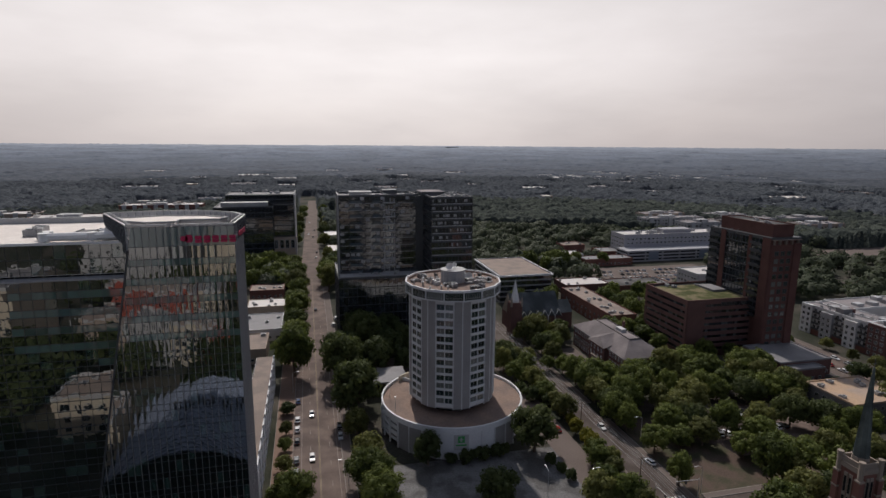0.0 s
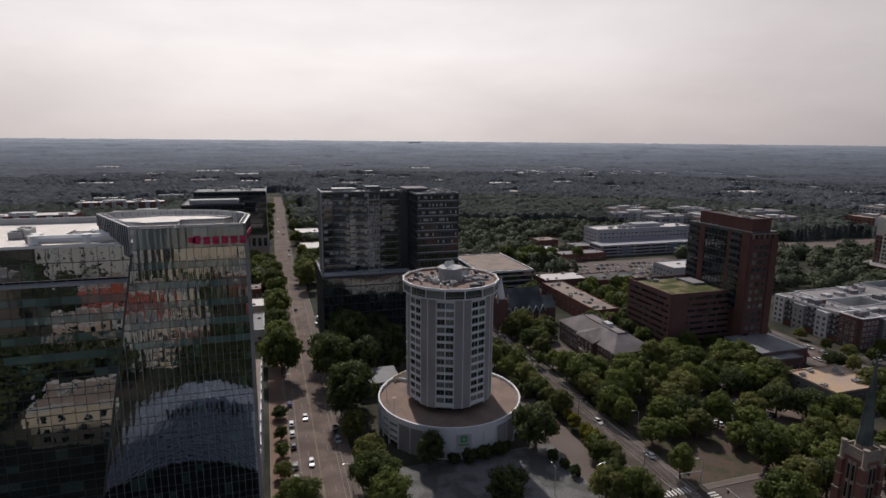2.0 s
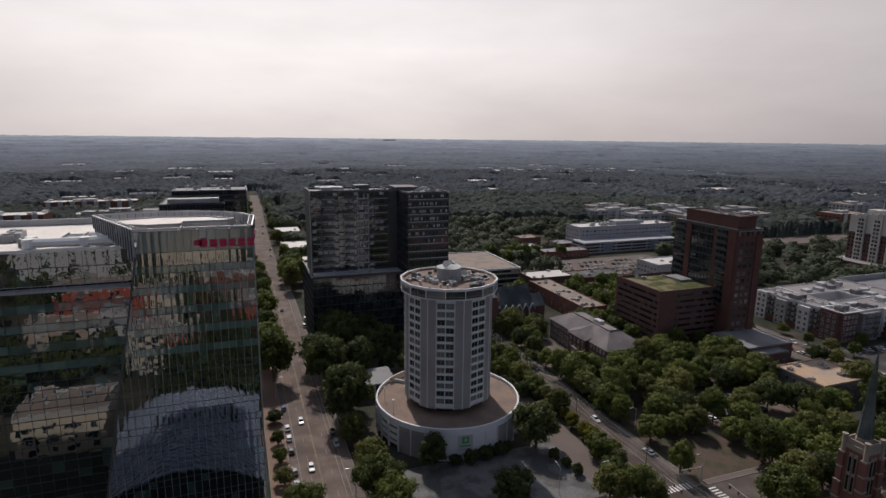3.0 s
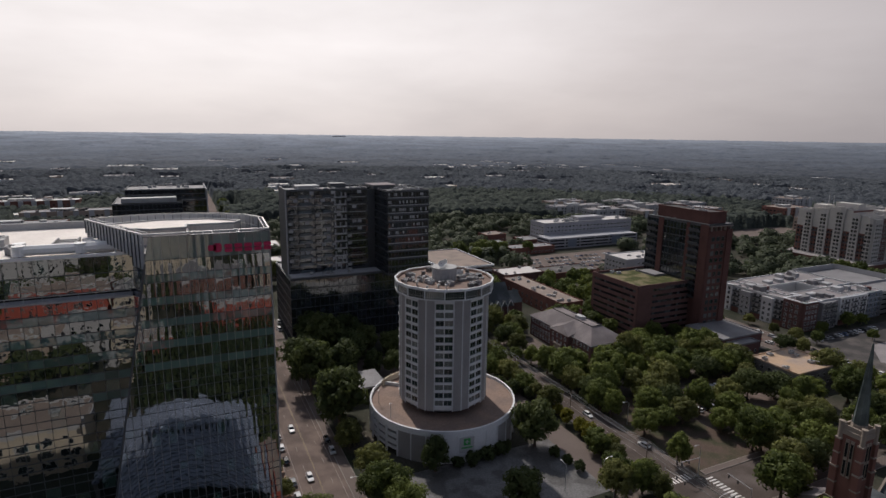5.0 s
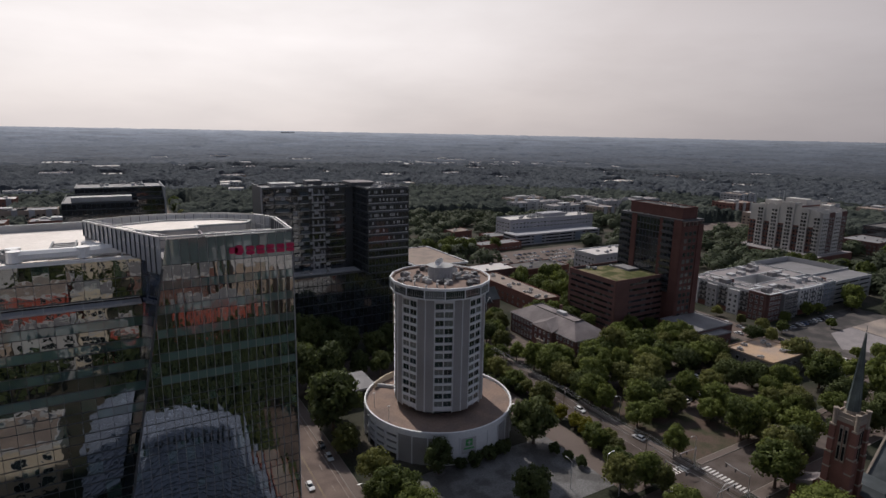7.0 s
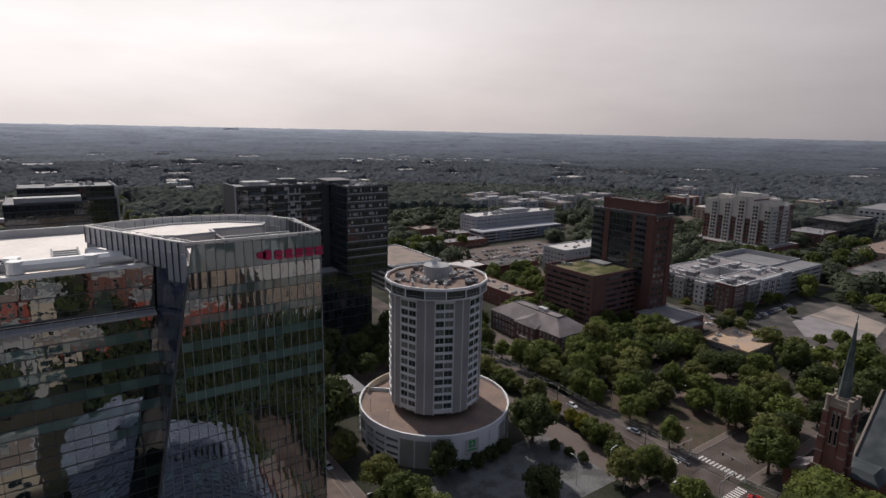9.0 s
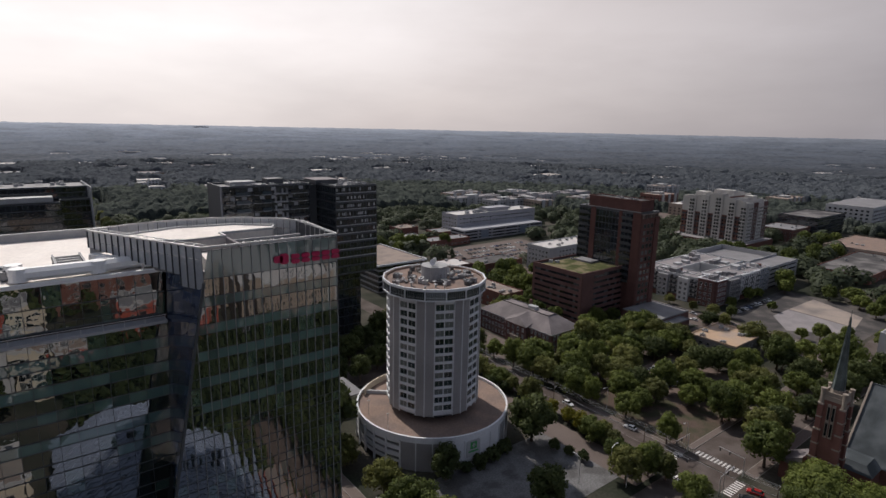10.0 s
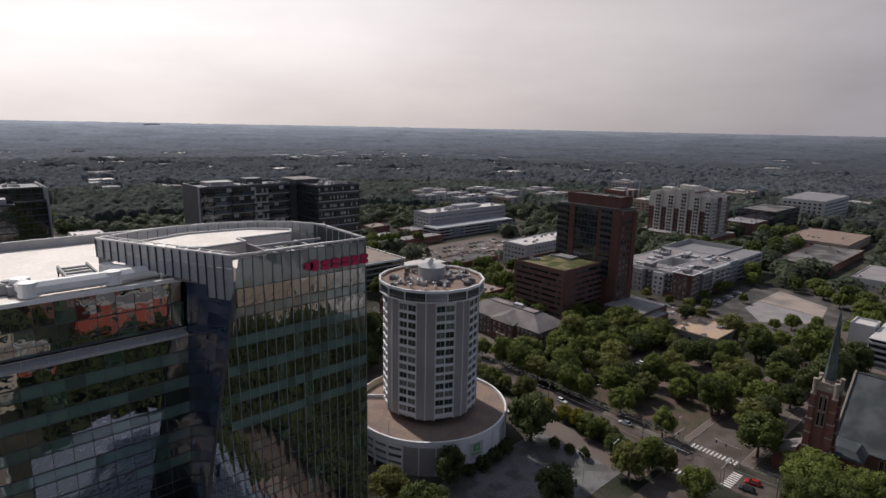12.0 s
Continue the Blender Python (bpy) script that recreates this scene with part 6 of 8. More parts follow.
    for x0, x1, y0, y1, count in ((273, 287, 208, 255, 7), (289, 345, 207, 219, 7), (290, 344, 241, 257, 7), (318, 344, 225, 238, 3)):
        for _ in range(count):
            w, d, top = rng.uniform(2.5, 6), rng.uniform(2.5, 5), rng.uniform(1.2, 3.0)
            x, y = rng.uniform(x0 + 0.5, x1 - w - 0.5), rng.uniform(y0 + 0.5, y1 - d - 0.5)
            Geo(o).box(x, x + w, y, y + d, z + 0.2, z + top).part("stair_head", M[rng.choice(["panel_white", "concrete_grey", "brick_brown", "roof_grey"])], t)
    for x in (279, 300, 314, 329):
        Geo(o).box(x, x + 0.4, 206.5, 219.5 if x > 288 else 255.5, z + 0.2, z + 1.0).part("fire_wall", M["panel_bright"], t)
    # floor lines on the street fronts
    for k in range(1, 5):
        Geo(o).box(271.6, 272, 216.2, 221.8, 3.05 * k, 3.05 * k + 0.35).box(271.6, 272, 229.2, 235.8, 3.05 * k, 3.05 * k + 0.35).box(271.6, 272, 243.2, 248.8, 3.05 * k, 3.05 * k + 0.35).box(330.2, 345.8, 205.6, 206, 3.05 * k, 3.05 * k + 0.35).part("floor_band", M["concrete_grey"], t)
    rail = Geo().box(-1.9, 1.9, -1.2, 0, 0, 0.2).box(-1.9, 1.9, -1.2, -1.14, 0.2, 1.2).data("balcony", M["steel_dark"])
    repeat_part("balcony", rail, t, [(x - o[0], 203.4 - o[1], 3.3 + 3.05 * k, 0) for x in (289, 295.5) for k in range(4)] + [(x - o[0], 204.9 - o[1], 3.3 + 3.05 * k, 0) for x in (309, 317, 325) for k in range(4)])
    # deck
    Geo(o).box(346, 392, 220.6, 262, 0, 13.0).part("deck_core", M["concrete_grey"], t)
    Geo(o).box(346.5, 391.5, 221.5, 261.5, 13.0, 13.2).part("deck", M["roof_grey"], t)
    parapet(Geo(o), 345.9, 392.1, 220.5, 262.1, 12.8, 16.6, 0.5).part("deck_wall", M["concrete_grey"], t)


courtyard_flats()
roof_units(273, 287, 208, 255, 15.7, 12, 1.4)
roof_units(290, 343, 208, 219, 15.7, 10, 1.4)
roof_units(318, 343, 226, 256, 15.7, 8, 1.2)


def apartment_tower():
    o = (490, 300, 0)
    t = thing("apartment_tower", o, "tall white and red brick apartment tower with stacked balconies", "apartment tower")
    win = window_mesh(4.6, 2.3, M["stone_pale"], M["glass_plain"], 0.16, 0.12, 3)
    narrow = window_mesh(1.5, 1.9, M["steel_dark"], M["glass_plain"], 0.1, 0.1)
    slab = Geo().box(0, 1.3, -2.3, 2.3, 0, 0.2).box(0, 0.1, -2.3, 2.3, 0.2, 1.1).data("balcony", M["steel_dark"])
    # west front in stepped stretches: pale bays with windows, brick strips that turn pale near the top
    x, stretches = 462.0, ((277, 281, "w", 43), (281, 286.5, "b", 44), (286.5, 293, "w", 45), (293, 298.5, "b", 47.5), (298.5, 306, "w", 48.5), (306, 311.5, "b", 47.5), (311.5, 318.5, "w", 46), (318.5, 324, "b", 45), (324, 331, "w", 44.5), (331, 337.5, "b", 43.5))
    for y0, y1, kind, top in stretches:
        front = x - (1.4 if kind == "w" else 0)
        Geo(o).box(front, x + 40, y0, y1, 0, top).part("bay", M["stone_pale" if kind == "w" else "brick_red"], t)
        Geo(o).box(front + 0.4, x + 39.6, y0 + 0.4, y1 - 0.4, top, top + 0.25).part("roof", M["roof_pale"], t)
        parapet(Geo(o), front + 0.01, x + 39.9, y0 + 0.02, y1 - 0.02, top + 0.03, top + 1.2, 0.4).part("parapet", M["stone_pale"], t)
        zs = [9.2 + 3.2 * k for k in range(int((top - 8) / 3.2))]
        window_rows(t, win if kind == "w" else narrow, "west", front, y0 + 0.2, y1 - 0.2, 1 if kind == "w" else 2, zs)
        if kind == "w":
            for z in zs:
                Geo(o).box(front - 0.5, front, y0 + 0.1, y1 - 0.1, z - 1.55, z - 1.25).part("floor_band", M["stone_pale"], t)
            Geo(o).box(front - 0.45, front, (y0 + y1) / 2 - 0.25, (y0 + y1) / 2 + 0.25, 8.1, top).part("bay_post", M["stone_pale"], t)
        if kind == "b":
            Geo(o).box(front - 0.12, front, y0, y1, 30.5, top).part("pale_top", M["stone_pale"], t)
            repeat_part("balcony", slab, t, [(front - 1.4 - o[0], (y0 + y1) / 2 - o[1], z - 1.3, 0) for z in zs[:8:2]])
    small = window_mesh(1.9, 1.9, M["stone_pale"], M["glass_plain"], 0.14, 0.1)
    for x0, kind in ((462, "stone_pale"), (472, "brick_brown"), (482, "stone_pale"), (492, "brick_brown")):
        Geo(o).box(x0 + 0.05, x0 + 9.95, 276 - (0.6 if kind == "stone_pale" else 0), 277, 0, 43).part("south_bay", M[kind], t)
        window_rows(t, small, "south", 276 - (0.6 if kind == "stone_pale" else 0), x0 + 0.8, x0 + 9.2, 3, [9.2 + 3.2 * k for k in range(10)])
    for j in range(1):
        Geo(o).box(459.9, 502.2, 275, 338, 7.6 + 12 * j, 8.1 + 12 * j).part("band", M["stone_pale"], t)
    Geo(o).box(470, 478, 294, 312, 48, 52.5).box(484, 492, 282, 290, 44, 48).box(470, 482, 320, 330, 45, 49).part("plant_room", M["stone_pale"], t)
    Geo(o).box(449, 508, 270, 344, 0, 7.5).part("base", M["brick_red"], t)
    Geo(o).box(449.2, 507.8, 270.2, 343.8, 7.5, 7.7).part("base_roof", M["roof_pale"], t)
    for y in (314, 318):
        Geo(o).drum(470, y, 0.15, 47, 58, 6).part("mast", M["steel_light"], t)


apartment_tower()


def far_offices():
    o = (640, 270, 0)
    t = thing("office_block", o, "dark glass office block near the edge of town", "office building")
    curtain_block(t, o, 590, 664, 262, 300, 0, 21, 5, 4.0, seed=21, sides="sw", band_h=0.7, roof="roof_dark")
    o = (740, 260, 0)
    t = thing("office_block", o, "white gridded office block near the edge of town", "office building")
    Geo(o).box(690, 792, 244, 290, 0, 27).part("wall", M["panel_white"], t)
    Geo(o).box(690.5, 791.5, 244.5, 289.5, 27, 27.4).part("roof", M["roof_grey"], t)
    win = window_mesh(3.6, 3.0, M["panel_white"], M["glass_plain"], 0.5, 0.3, 0)
    window_rows(t, win, "south", 244, 692, 790, 20, [6 + 4.2 * k for k in range(5)])
    window_rows(t, win, "west", 690, 246, 288, 8, [6 + 4.2 * k for k in range(5)])


far_offices()
low_building(548, 590, 268, 300, 12, "brick_brown", "roof_grey", "low dark office building", 5)
low_building(520, 600, 180, 232, 8, "brick_tan", "roof_brown", "wide low shed with a tan roof", 5)
low_building(420, 520, 168, 205, 6, "brick_red", "roof_dark", "long low brick shed with a dark roof", 4)
low_building(400, 455, 120, 150, 6.5, "panel_white", "roof_pale", "low shed with a pale grey roof", 3)


# ---- churches ----
def brick_church():
    """Brick church with a stone-trimmed corner tower and a tall dark spire."""
    o = (124.5, 96.7, 0)
    t = thing("brick_church", o, "red brick church with a stone-trimmed tower, dark spire and slate roof", "church")
    cx, cy, h, r = 124.5, 96.7, 29.3, 2.75
    Geo(o).box(cx - r, cx + r, cy - r, cy + r, 0, h).part("tower", M["brick_red"], t)
    for sx in (-1, 1):
        for sy in (-1, 1):
            x, y = cx + sx * r, cy + sy * r
            b = Geo(o)
            for z0, z1, q in ((0, 10, 1.05), (10, 19, 0.85), (19, 27, 0.7)):
                b.box(x - q, x + q, y - q, y + q, z0, z1)
            b.part("buttress", M["brick_red"], t)
            s = Geo(o)
            for z, q in ((10, 1.12), (19, 0.92), (27, 0.77), (5.5, 1.12), (14.6, 0.92), (23, 0.77)):
                s.box(x - q, x + q, y - q, y + q, z - 0.2, z + 0.25)
            s.part("buttress_stone", M["limestone"], t)
            Geo(o).drum(x, y, 0.62, 27.2, 31.4, 8).part("turret", M["limestone"], t)
            Geo(o).drum(x, y, 0.74, 31.4, 31.9, 8).part("turret_cap", M["limestone"], t)
    Geo(o).box(cx - r - 0.2, cx + r + 0.2, cy - r - 0.2, cy + r + 0.2, h - 0.8, h + 0.5).part("cornice", M["limestone"], t)
    parapet(Geo(o), cx - r, cx + r, cy - r, cy + r, h + 0.5, h + 1.8, 0.4).part("parapet", M["limestone"], t)
    for side in ("w", "s"):
        g = Geo(o)
        for k in (-0.6, 0.6):
            if side == "w":
                g.box(cx - r - 0.22, cx - r, cy + k - 0.45, cy + k + 0.45, 17, 27.5)
            else:
                g.box(cx + k - 0.45, cx + k + 0.45, cy - r - 0.22, cy - r, 17, 27.5)
        g.part("belfry_window", M["limestone"], t, "tall stone belfry lights")
        d = Geo(o)
        for k in (-0.6, 0.6):
            for z in (17.6, 22.6):
                if side == "w":
                    d.box(cx - r - 0.3, cx - r - 0.15, cy + k - 0.28, cy + k + 0.28, z, z + 4)
                else:
                    d.box(cx + k - 0.28, cx + k + 0.28, cy - r - 0.3, cy - r - 0.15, z, z + 4)
        # black slabs painted as the shade between the belfry lights
        d.part("louvre", M["shade_black"], t)
    Geo(o).drum(cx, cy, 2.0, h + 0.3, h + 2.4, 8, 1.8, radians(22.5)).part("spire_base", M["limestone"], t)
    Geo(o).drum(cx, cy, 1.7, h + 2.2, 53.6, 8, 0.1, radians(22.5)).part("spire", M["copper_green"], t, "tall slender dark green spire")
    rib = Geo(o)
    for k in range(8):
        a = radians(22.5 + 45 * k)
        rib.bar((cx + 1.72 * math.cos(a), cy + 1.72 * math.sin(a), h + 2.2), (cx + 0.1 * math.cos(a), cy + 0.1 * math.sin(a), 53.6), 0.07)
    rib.part("spire_rib", M["copper_green"], t)
    Geo(o).drum(cx, cy, 0.06, 53.4, 55.6, 6).box(cx - 0.5, cx + 0.5, cy - 0.05, cy + 0.05, 54.4, 54.55).part("finial", M["steel_dark"], t)
    # nave running south, its steep slate slope towards the west
    x0, x1, y0, y1, eave, ridge = 136.5, 167.5, 52.0, 95.0, 8.0, 26.5
    Geo(o).box(x0, x1, y0, y1, 0, eave).part("nave_wall", M["brick_red"], t)
    xm = (x0 + x1) / 2
    for xa, xb in ((x0 - 0.7, xm), (xm, x1 + 0.7)):
        za, zb = (eave - 0.6, ridge) if xa < xm - 1 else (ridge, eave - 0.6)
        g = Geo(o)
        g.poly((xa, y0, za), (xb, y0, zb), (xb, y1 + 0.4, zb), (xa, y1 + 0.4, za))
        g.poly((xa, y1 + 0.4, za - 0.35), (xb, y1 + 0.4, zb - 0.35), (xb, y0, zb - 0.35), (xa, y0, za - 0.35))
        g.poly((xa, y1 + 0.4, za), (xb, y1 + 0.4, zb), (xb, y1 + 0.4, zb - 0.35), (xa, y1 + 0.4, za - 0.35))
        g.part("nave_roof", M["slate"], t, "steep blue-grey slate roof")
    for y in (y0, y1):
        Geo(o).poly((x0, y, eave), (x1, y, eave), (xm, y, ridge - 0.7)).part("gable_wall", M["brick_red"], t)
    Geo(o).bar((x0 - 0.9, y1 + 0.5, eave - 0.5), (xm, y1 + 0.5, ridge + 0.25), 0.28).part("gable_coping", M["limestone"], t)
    Geo(o).bar((x1 + 0.9, y1 + 0.5, eave - 0.5), (xm, y1 + 0.5, ridge + 0.25), 0.28).part("gable_coping", M["limestone"], t)
    Geo(o).box(xm - 0.2, xm + 0.2, y0, y1, ridge - 0.1, ridge + 0.25).part("ridge_cap", M["slate"], t)
    # low aisle between tower and nave
    Geo(o).box(127.6, x0, 86, 100, 0, 7.2).part("aisle_wall", M["brick_red"], t)
    Geo(o).prism([(127.3, 85.7), (x0, 85.7), (x0, 100.3), (127.3, 100.3)], 7.2, 9.5, [(129.5, 88), (x0, 88), (x0, 98), (129.5, 98)]).part("aisle_roof", M["slate"], t)
    # low side porch with a pent roof
    Geo(o).box(119.5, 127.4, 101.2, 107, 0, 6).part("porch_wall", M["brick_red"], t)
    Geo(o).poly((119, 101, 9.5), (127.4, 101, 9.5), (127.4, 107.6, 5.8), (119, 107.6, 5.8)).poly((119, 107.6, 5.8), (119, 101, 5.8), (119, 101, 9.5)).part("porch_roof", M["shingle"], t)
    win = window_mesh(1.3, 4.0, M["limestone"], M["glass_plain"], 0.2, 0.15)
    window_rows(t, win, "west", x0, y0 + 1, y1 - 10, 6, [4.5])
    window_rows(t, win, "north", y1, x0 + 3, x1 - 3, 5, [4.5])


brick_church()


def grey_church():
    """Grey stone church with a pale pinnacled tower and a long slate roof edged by small gables."""
    o = (112, 282, 0)
    t = thing("stone_church", o, "grey stone church with a pale pinnacled tower and long slate roof", "church")
    cx, cy = 107.5, 281.5
    Geo(o).box(cx - 3.2, cx + 3.2, cy - 3.2, cy + 3.2, 0, 19).part("tower", M["brick_brown"], t)
    for sx in (-1, 1):
        for sy in (-1, 1):
            Geo(o).drum(cx + sx * 2.9, cy + sy * 2.9, 0.6, 17, 20.5, 8).drum(cx + sx * 2.9, cy + sy * 2.9, 0.62, 20.5, 22.6, 8, 0.05).part("pinnacle", M["limestone"], t)
    Geo(o).drum(cx, cy, 2.5, 19, 20.2, 8).drum(cx, cy, 2.35, 20.2, 31.5, 8, 0.08).part("spire", M["concrete_white"], t, "pale stone spire")
    x0, x1, y0, y1, eave, ridge = 108, 136.5, 285, 303, 9, 20.5
    Geo(o).box(x0, x1, y0, y1, 0, eave).part("nave_wall", M["brick_brown"], t)
    ym = (y0 + y1) / 2
    Geo(o).poly((x0, y0 - 0.5, eave), (x1, y0 - 0.5, eave), (x1, ym, ridge), (x0, ym, ridge)).poly((x0, ym, ridge), (x1, ym, ridge), (x1, y1 + 0.5, eave), (x0, y1 + 0.5, eave)).part("nave_roof", M["slate"], t, "dark slate roof")
    Geo(o).poly((x0 - 0.1, y0, eave), (x0 - 0.1, ym, ridge - 0.1), (x0 - 0.1, y1, eave)).poly((x1, y1, eave), (x1, ym, ridge - 0.1), (x1, y0, eave)).part("gable_wall", M["limestone"], t)
    # row of small side gables with pale edges
    gab = Geo()
    gab.poly((-2.05, 0, 0), (2.05, 0, 0), (0, 0, 3.6)).poly((-2.05, 0, 0), (0, 0, 3.6), (0, 3.4, 3.6)).poly((2.05, 0, 0), (0, 3.4, 3.6), (0, 0, 3.6))
    gmesh = gab.data("side_gable", M["slate"])
    edge = Geo().bar((-2.05, -0.12, 0), (0, -0.12, 3.6), 0.11).bar((2.05, -0.12, 0), (0, -0.12, 3.6), 0.11).bar((-2.05, -0.2, -7), (-2.05, -0.2, 0.1), 0.12).data("gable_edge", M["concrete_white"])
    for k in range(6):
        place = (114.2 + 4.15 * k - o[0], y0 - 0.6 - o[1], eave - 0.4, 0)
        repeat_part("side_gable", gmesh, t, [place])
        repeat_part("gable_edge", edge, t, [place], "pale stone gable edge")
    win = window_mesh(1.2, 4.2, M["limestone"], M["glass_plain"], 0.2, 0.15)
    window_rows(t, win, "south", y0, 112.2, 136, 6, [5.0])
    Geo(o).box(136.5, 145, 288, 300, 0, 9).part("chancel", M["brick_brown"], t)
    Geo(o).poly((136.5, 287.6, 9), (145, 287.6, 9), (145, 294, 15), (136.5, 294, 15)).poly((136.5, 294, 15), (145, 294, 15), (145, 300.4, 9), (136.5, 300.4, 9)).part("chancel_roof", M["slate"], t)


grey_church()


def banded_block():
    """Black-and-white banded building past the church, with a pale stair tower."""
    o = (250, 106, 0)
    t = thing("office_block", o, "black glass and white banded building with a pale stair tower", "office building")
    Geo(o).box(238.5, 290, 70.5, 107.5, 0, 13.4).part("core", M["glass_dark"], t)
    for k in range(5):
        parapet(Geo(o), 238, 290.5, 70, 108, 2.8 * k, 2.8 * k + 1.0, 0.5).part("band", M["panel_white"], t)
    Geo(o).box(238.2, 290, 70.2, 107.8, 13.4, 13.7).part("roof", M["roof_white"], t)
    parapet(Geo(o), 250, 262, 108.3, 118, 0, 16, 0.6).part("stair_tower", M["panel_white"], t)
    Geo(o).box(250.6, 261.4, 108.9, 117.4, 0, 15.2).part("stair_roof", M["roof_white"], t)


banded_block()


# ---- trees ----
def leaf_cloud(rng, lobes, count, size, squash=0.85):
    """Leaf clumps over a heap of lobes: small tilted quads that face roughly outward, with a dark heart inside each lobe."""
    g = Geo()
    g.soft = []
    total = sum(r * r for *_, r in lobes)
    for cx, cy, cz, r in lobes:
        for _ in range(max(6, int(count * r * r / total))):
            u, a = rng.uniform(-0.75, 1), rng.uniform(0, 2 * math.pi)
            s = math.sqrt(1 - u * u)
            n = Vector((s * math.cos(a), s * math.sin(a), u))
            c = Vector((cx, cy, cz)) + Vector((n.x, n.y, n.z * squash)) * r * rng.uniform(0.72, 1.2)
            out = n
            n = (n + Vector((rng.gauss(0, 0.45), rng.gauss(0, 0.45), rng.gauss(0.15, 0.45)))).normalized()
            g.soft.extend([tuple((out * 0.4 + n * 0.6).normalized())] * 4)
            e = n.cross(Vector((rng.gauss(0, 1), rng.gauss(0, 1), rng.gauss(0, 1)))).normalized()
            f = n.cross(e)
            w, h = size * rng.uniform(0.6, 1.3), size * rng.uniform(0.5, 1.0)
            g.poly(*[tuple(c + e * (p * w) + f * (q * h)) for p, q in ((-0.55, -0.35), (0.35, -0.6), (0.6, 0.25), (-0.3, 0.6))])
        k = len(g.v)
        # heart: a small rough octahedron
        q = r * 0.72
        g.v.extend([(cx + q, cy, cz), (cx, cy + q, cz), (cx - q, cy, cz), (cx, cy - q, cz), (cx, cy, cz + q * squash), (cx, cy, cz - q * squash)])
        g.soft.extend([(1, 0, 0), (0, 1, 0), (-1, 0, 0), (0, -1, 0), (0, 0, 1), (0, 0, -1)])
        for i in range(4):
            g.f.append((k + i, k + (i + 1) % 4, k + 4))
            g.f.append((k + (i + 1) % 4, k + i, k + 5))
    return g


def make_tree(seed, height, radius, count, size, leaf, label, name="tree", trunk=True):
    """A tree about its foot: tapered trunk, forking limbs, and an uneven crown of many small lobes."""
    rng = random.Random(seed)
    t = thing(name, (0, 0, -200), label, "tree" if trunk else "shrub")
    top, low = height, height * (0.13 if trunk else 0.03)
    lobes, half, mid = [], (top - low) / 2, (top + low) / 2
    n = 30
    for i in range(n):
        u, a = -0.7 + 1.66 * (i + 0.5) / n, 2.4 * i + rng.uniform(-0.6, 0.6)
        s = math.sqrt(max(0.05, 1 - u * u))
        q = rng.uniform(0.5, 0.84) * (1.0 - 0.12 * math.sin(2 * a + seed))
        r = radius * rng.uniform(0.2, 0.36)
        lobes.append((radius * q * s * math.cos(a), radius * q * s * math.sin(a), min(mid + half * u * 0.8, top - r * 0.6), r))
    lobes.append((0, 0, mid, radius * 0.58))
    if trunk:
        wood = Geo()
        bend = Vector((rng.uniform(-0.3, 0.3), rng.uniform(-0.3, 0.3), height * 0.3))
        tr = 0.028 * height
        for k in range(7):
            a0, a1 = 2 * math.pi * k / 7, 2 * math.pi * (k + 1) / 7
            wood.poly((tr * 1.3 * math.cos(a0), tr * 1.3 * math.sin(a0), 0), (tr * 1.3 * math.cos(a1), tr * 1.3 * math.sin(a1), 0), (bend.x + tr * 0.7 * math.cos(a1), bend.y + tr * 0.7 * math.sin(a1), bend.z), (bend.x + tr * 0.7 * math.cos(a0), bend.y + tr * 0.7 * math.sin(a0), bend.z))
        for cx, cy, cz, r in lobes[::3]:
            wood.bar(tuple(bend), (cx * 0.8, cy * 0.8, cz), tr * 0.3)
        wood.part("trunk", M["bark"], t)
    cloud = leaf_cloud(rng, lobes, count, size)
    crown = cloud.part("crown", M[leaf], t, smooth=True)
    crown.data.normals_split_custom_set_from_vertices(cloud.soft)
    return t


TREES = [make_tree(20 + k, (12.0, 12.8, 11.4, 12.4, 11.0, 13.2)[k], (6.2, 5.9, 6.4, 6.1, 6.3, 5.6)[k], 3000, 0.62, ("leaf", "leaf", "leaf_olive", "leaf", "leaf_dark", "leaf_olive")[k], "broad green street tree with a full leafy crown") for k in range(6)]
DARK = [make_tree(40 + k, 12.0, 6.0, 2900, 0.64, "leaf_dark", "large dark green oak with a dense crown") for k in range(3)]
CLOSE = [make_tree(80 + k, 12.0, 6.2, 8000, 0.4, "leaf", "large bright green tree with a full leafy crown") for k in range(2)]
GOLD = [make_tree(50, 7.0, 3.4, 1600, 0.55, "leaf_yellow", "small yellow-green tree in a planting strip")]
BUSH = [make_tree(60 + k, 3.2, 2.1, 900, 0.42, "leaf_dark", "rounded dark green shrub in a planting bed", "shrub", False) for k in range(2)]
LIGHT = [make_tree(70 + k, 12.0, 6.0, 1500, 0.92, "leaf", "broad green tree beyond the park") for k in range(3)]
TREE_RNG = random.Random(5)


def plant(models, spots, base, group, vary=0.18):
    """spots: x, y and crown radius in metres."""
    for x, y, r in spots:
        src = TREE_RNG.choice(models)
        s = r / base
        ob = copy_thing(src, pose(x, y, land(x, y) - 0.05, 0, 0, TREE_RNG.uniform(0, 360)))
        ob.scale = (s * TREE_RNG.uniform(1 - vary / 2, 1 + vary / 2), s * TREE_RNG.uniform(1 - vary / 2, 1 + vary / 2), s * TREE_RNG.uniform(1 - vary, 1 + vary))
        tagged(ob, group=group)


# along the main street
plant(DARK, [(14.5, 204, 10.2), (17, 216, 7.5), (11.5, 237, 10), (11.5, 257, 9.5), (25, 272, 9.5), (35, 262, 9), (22, 286, 8), (38, 280, 8), (26, 242, 8), (30, 252, 7)], 6, "oaks behind the hotel")
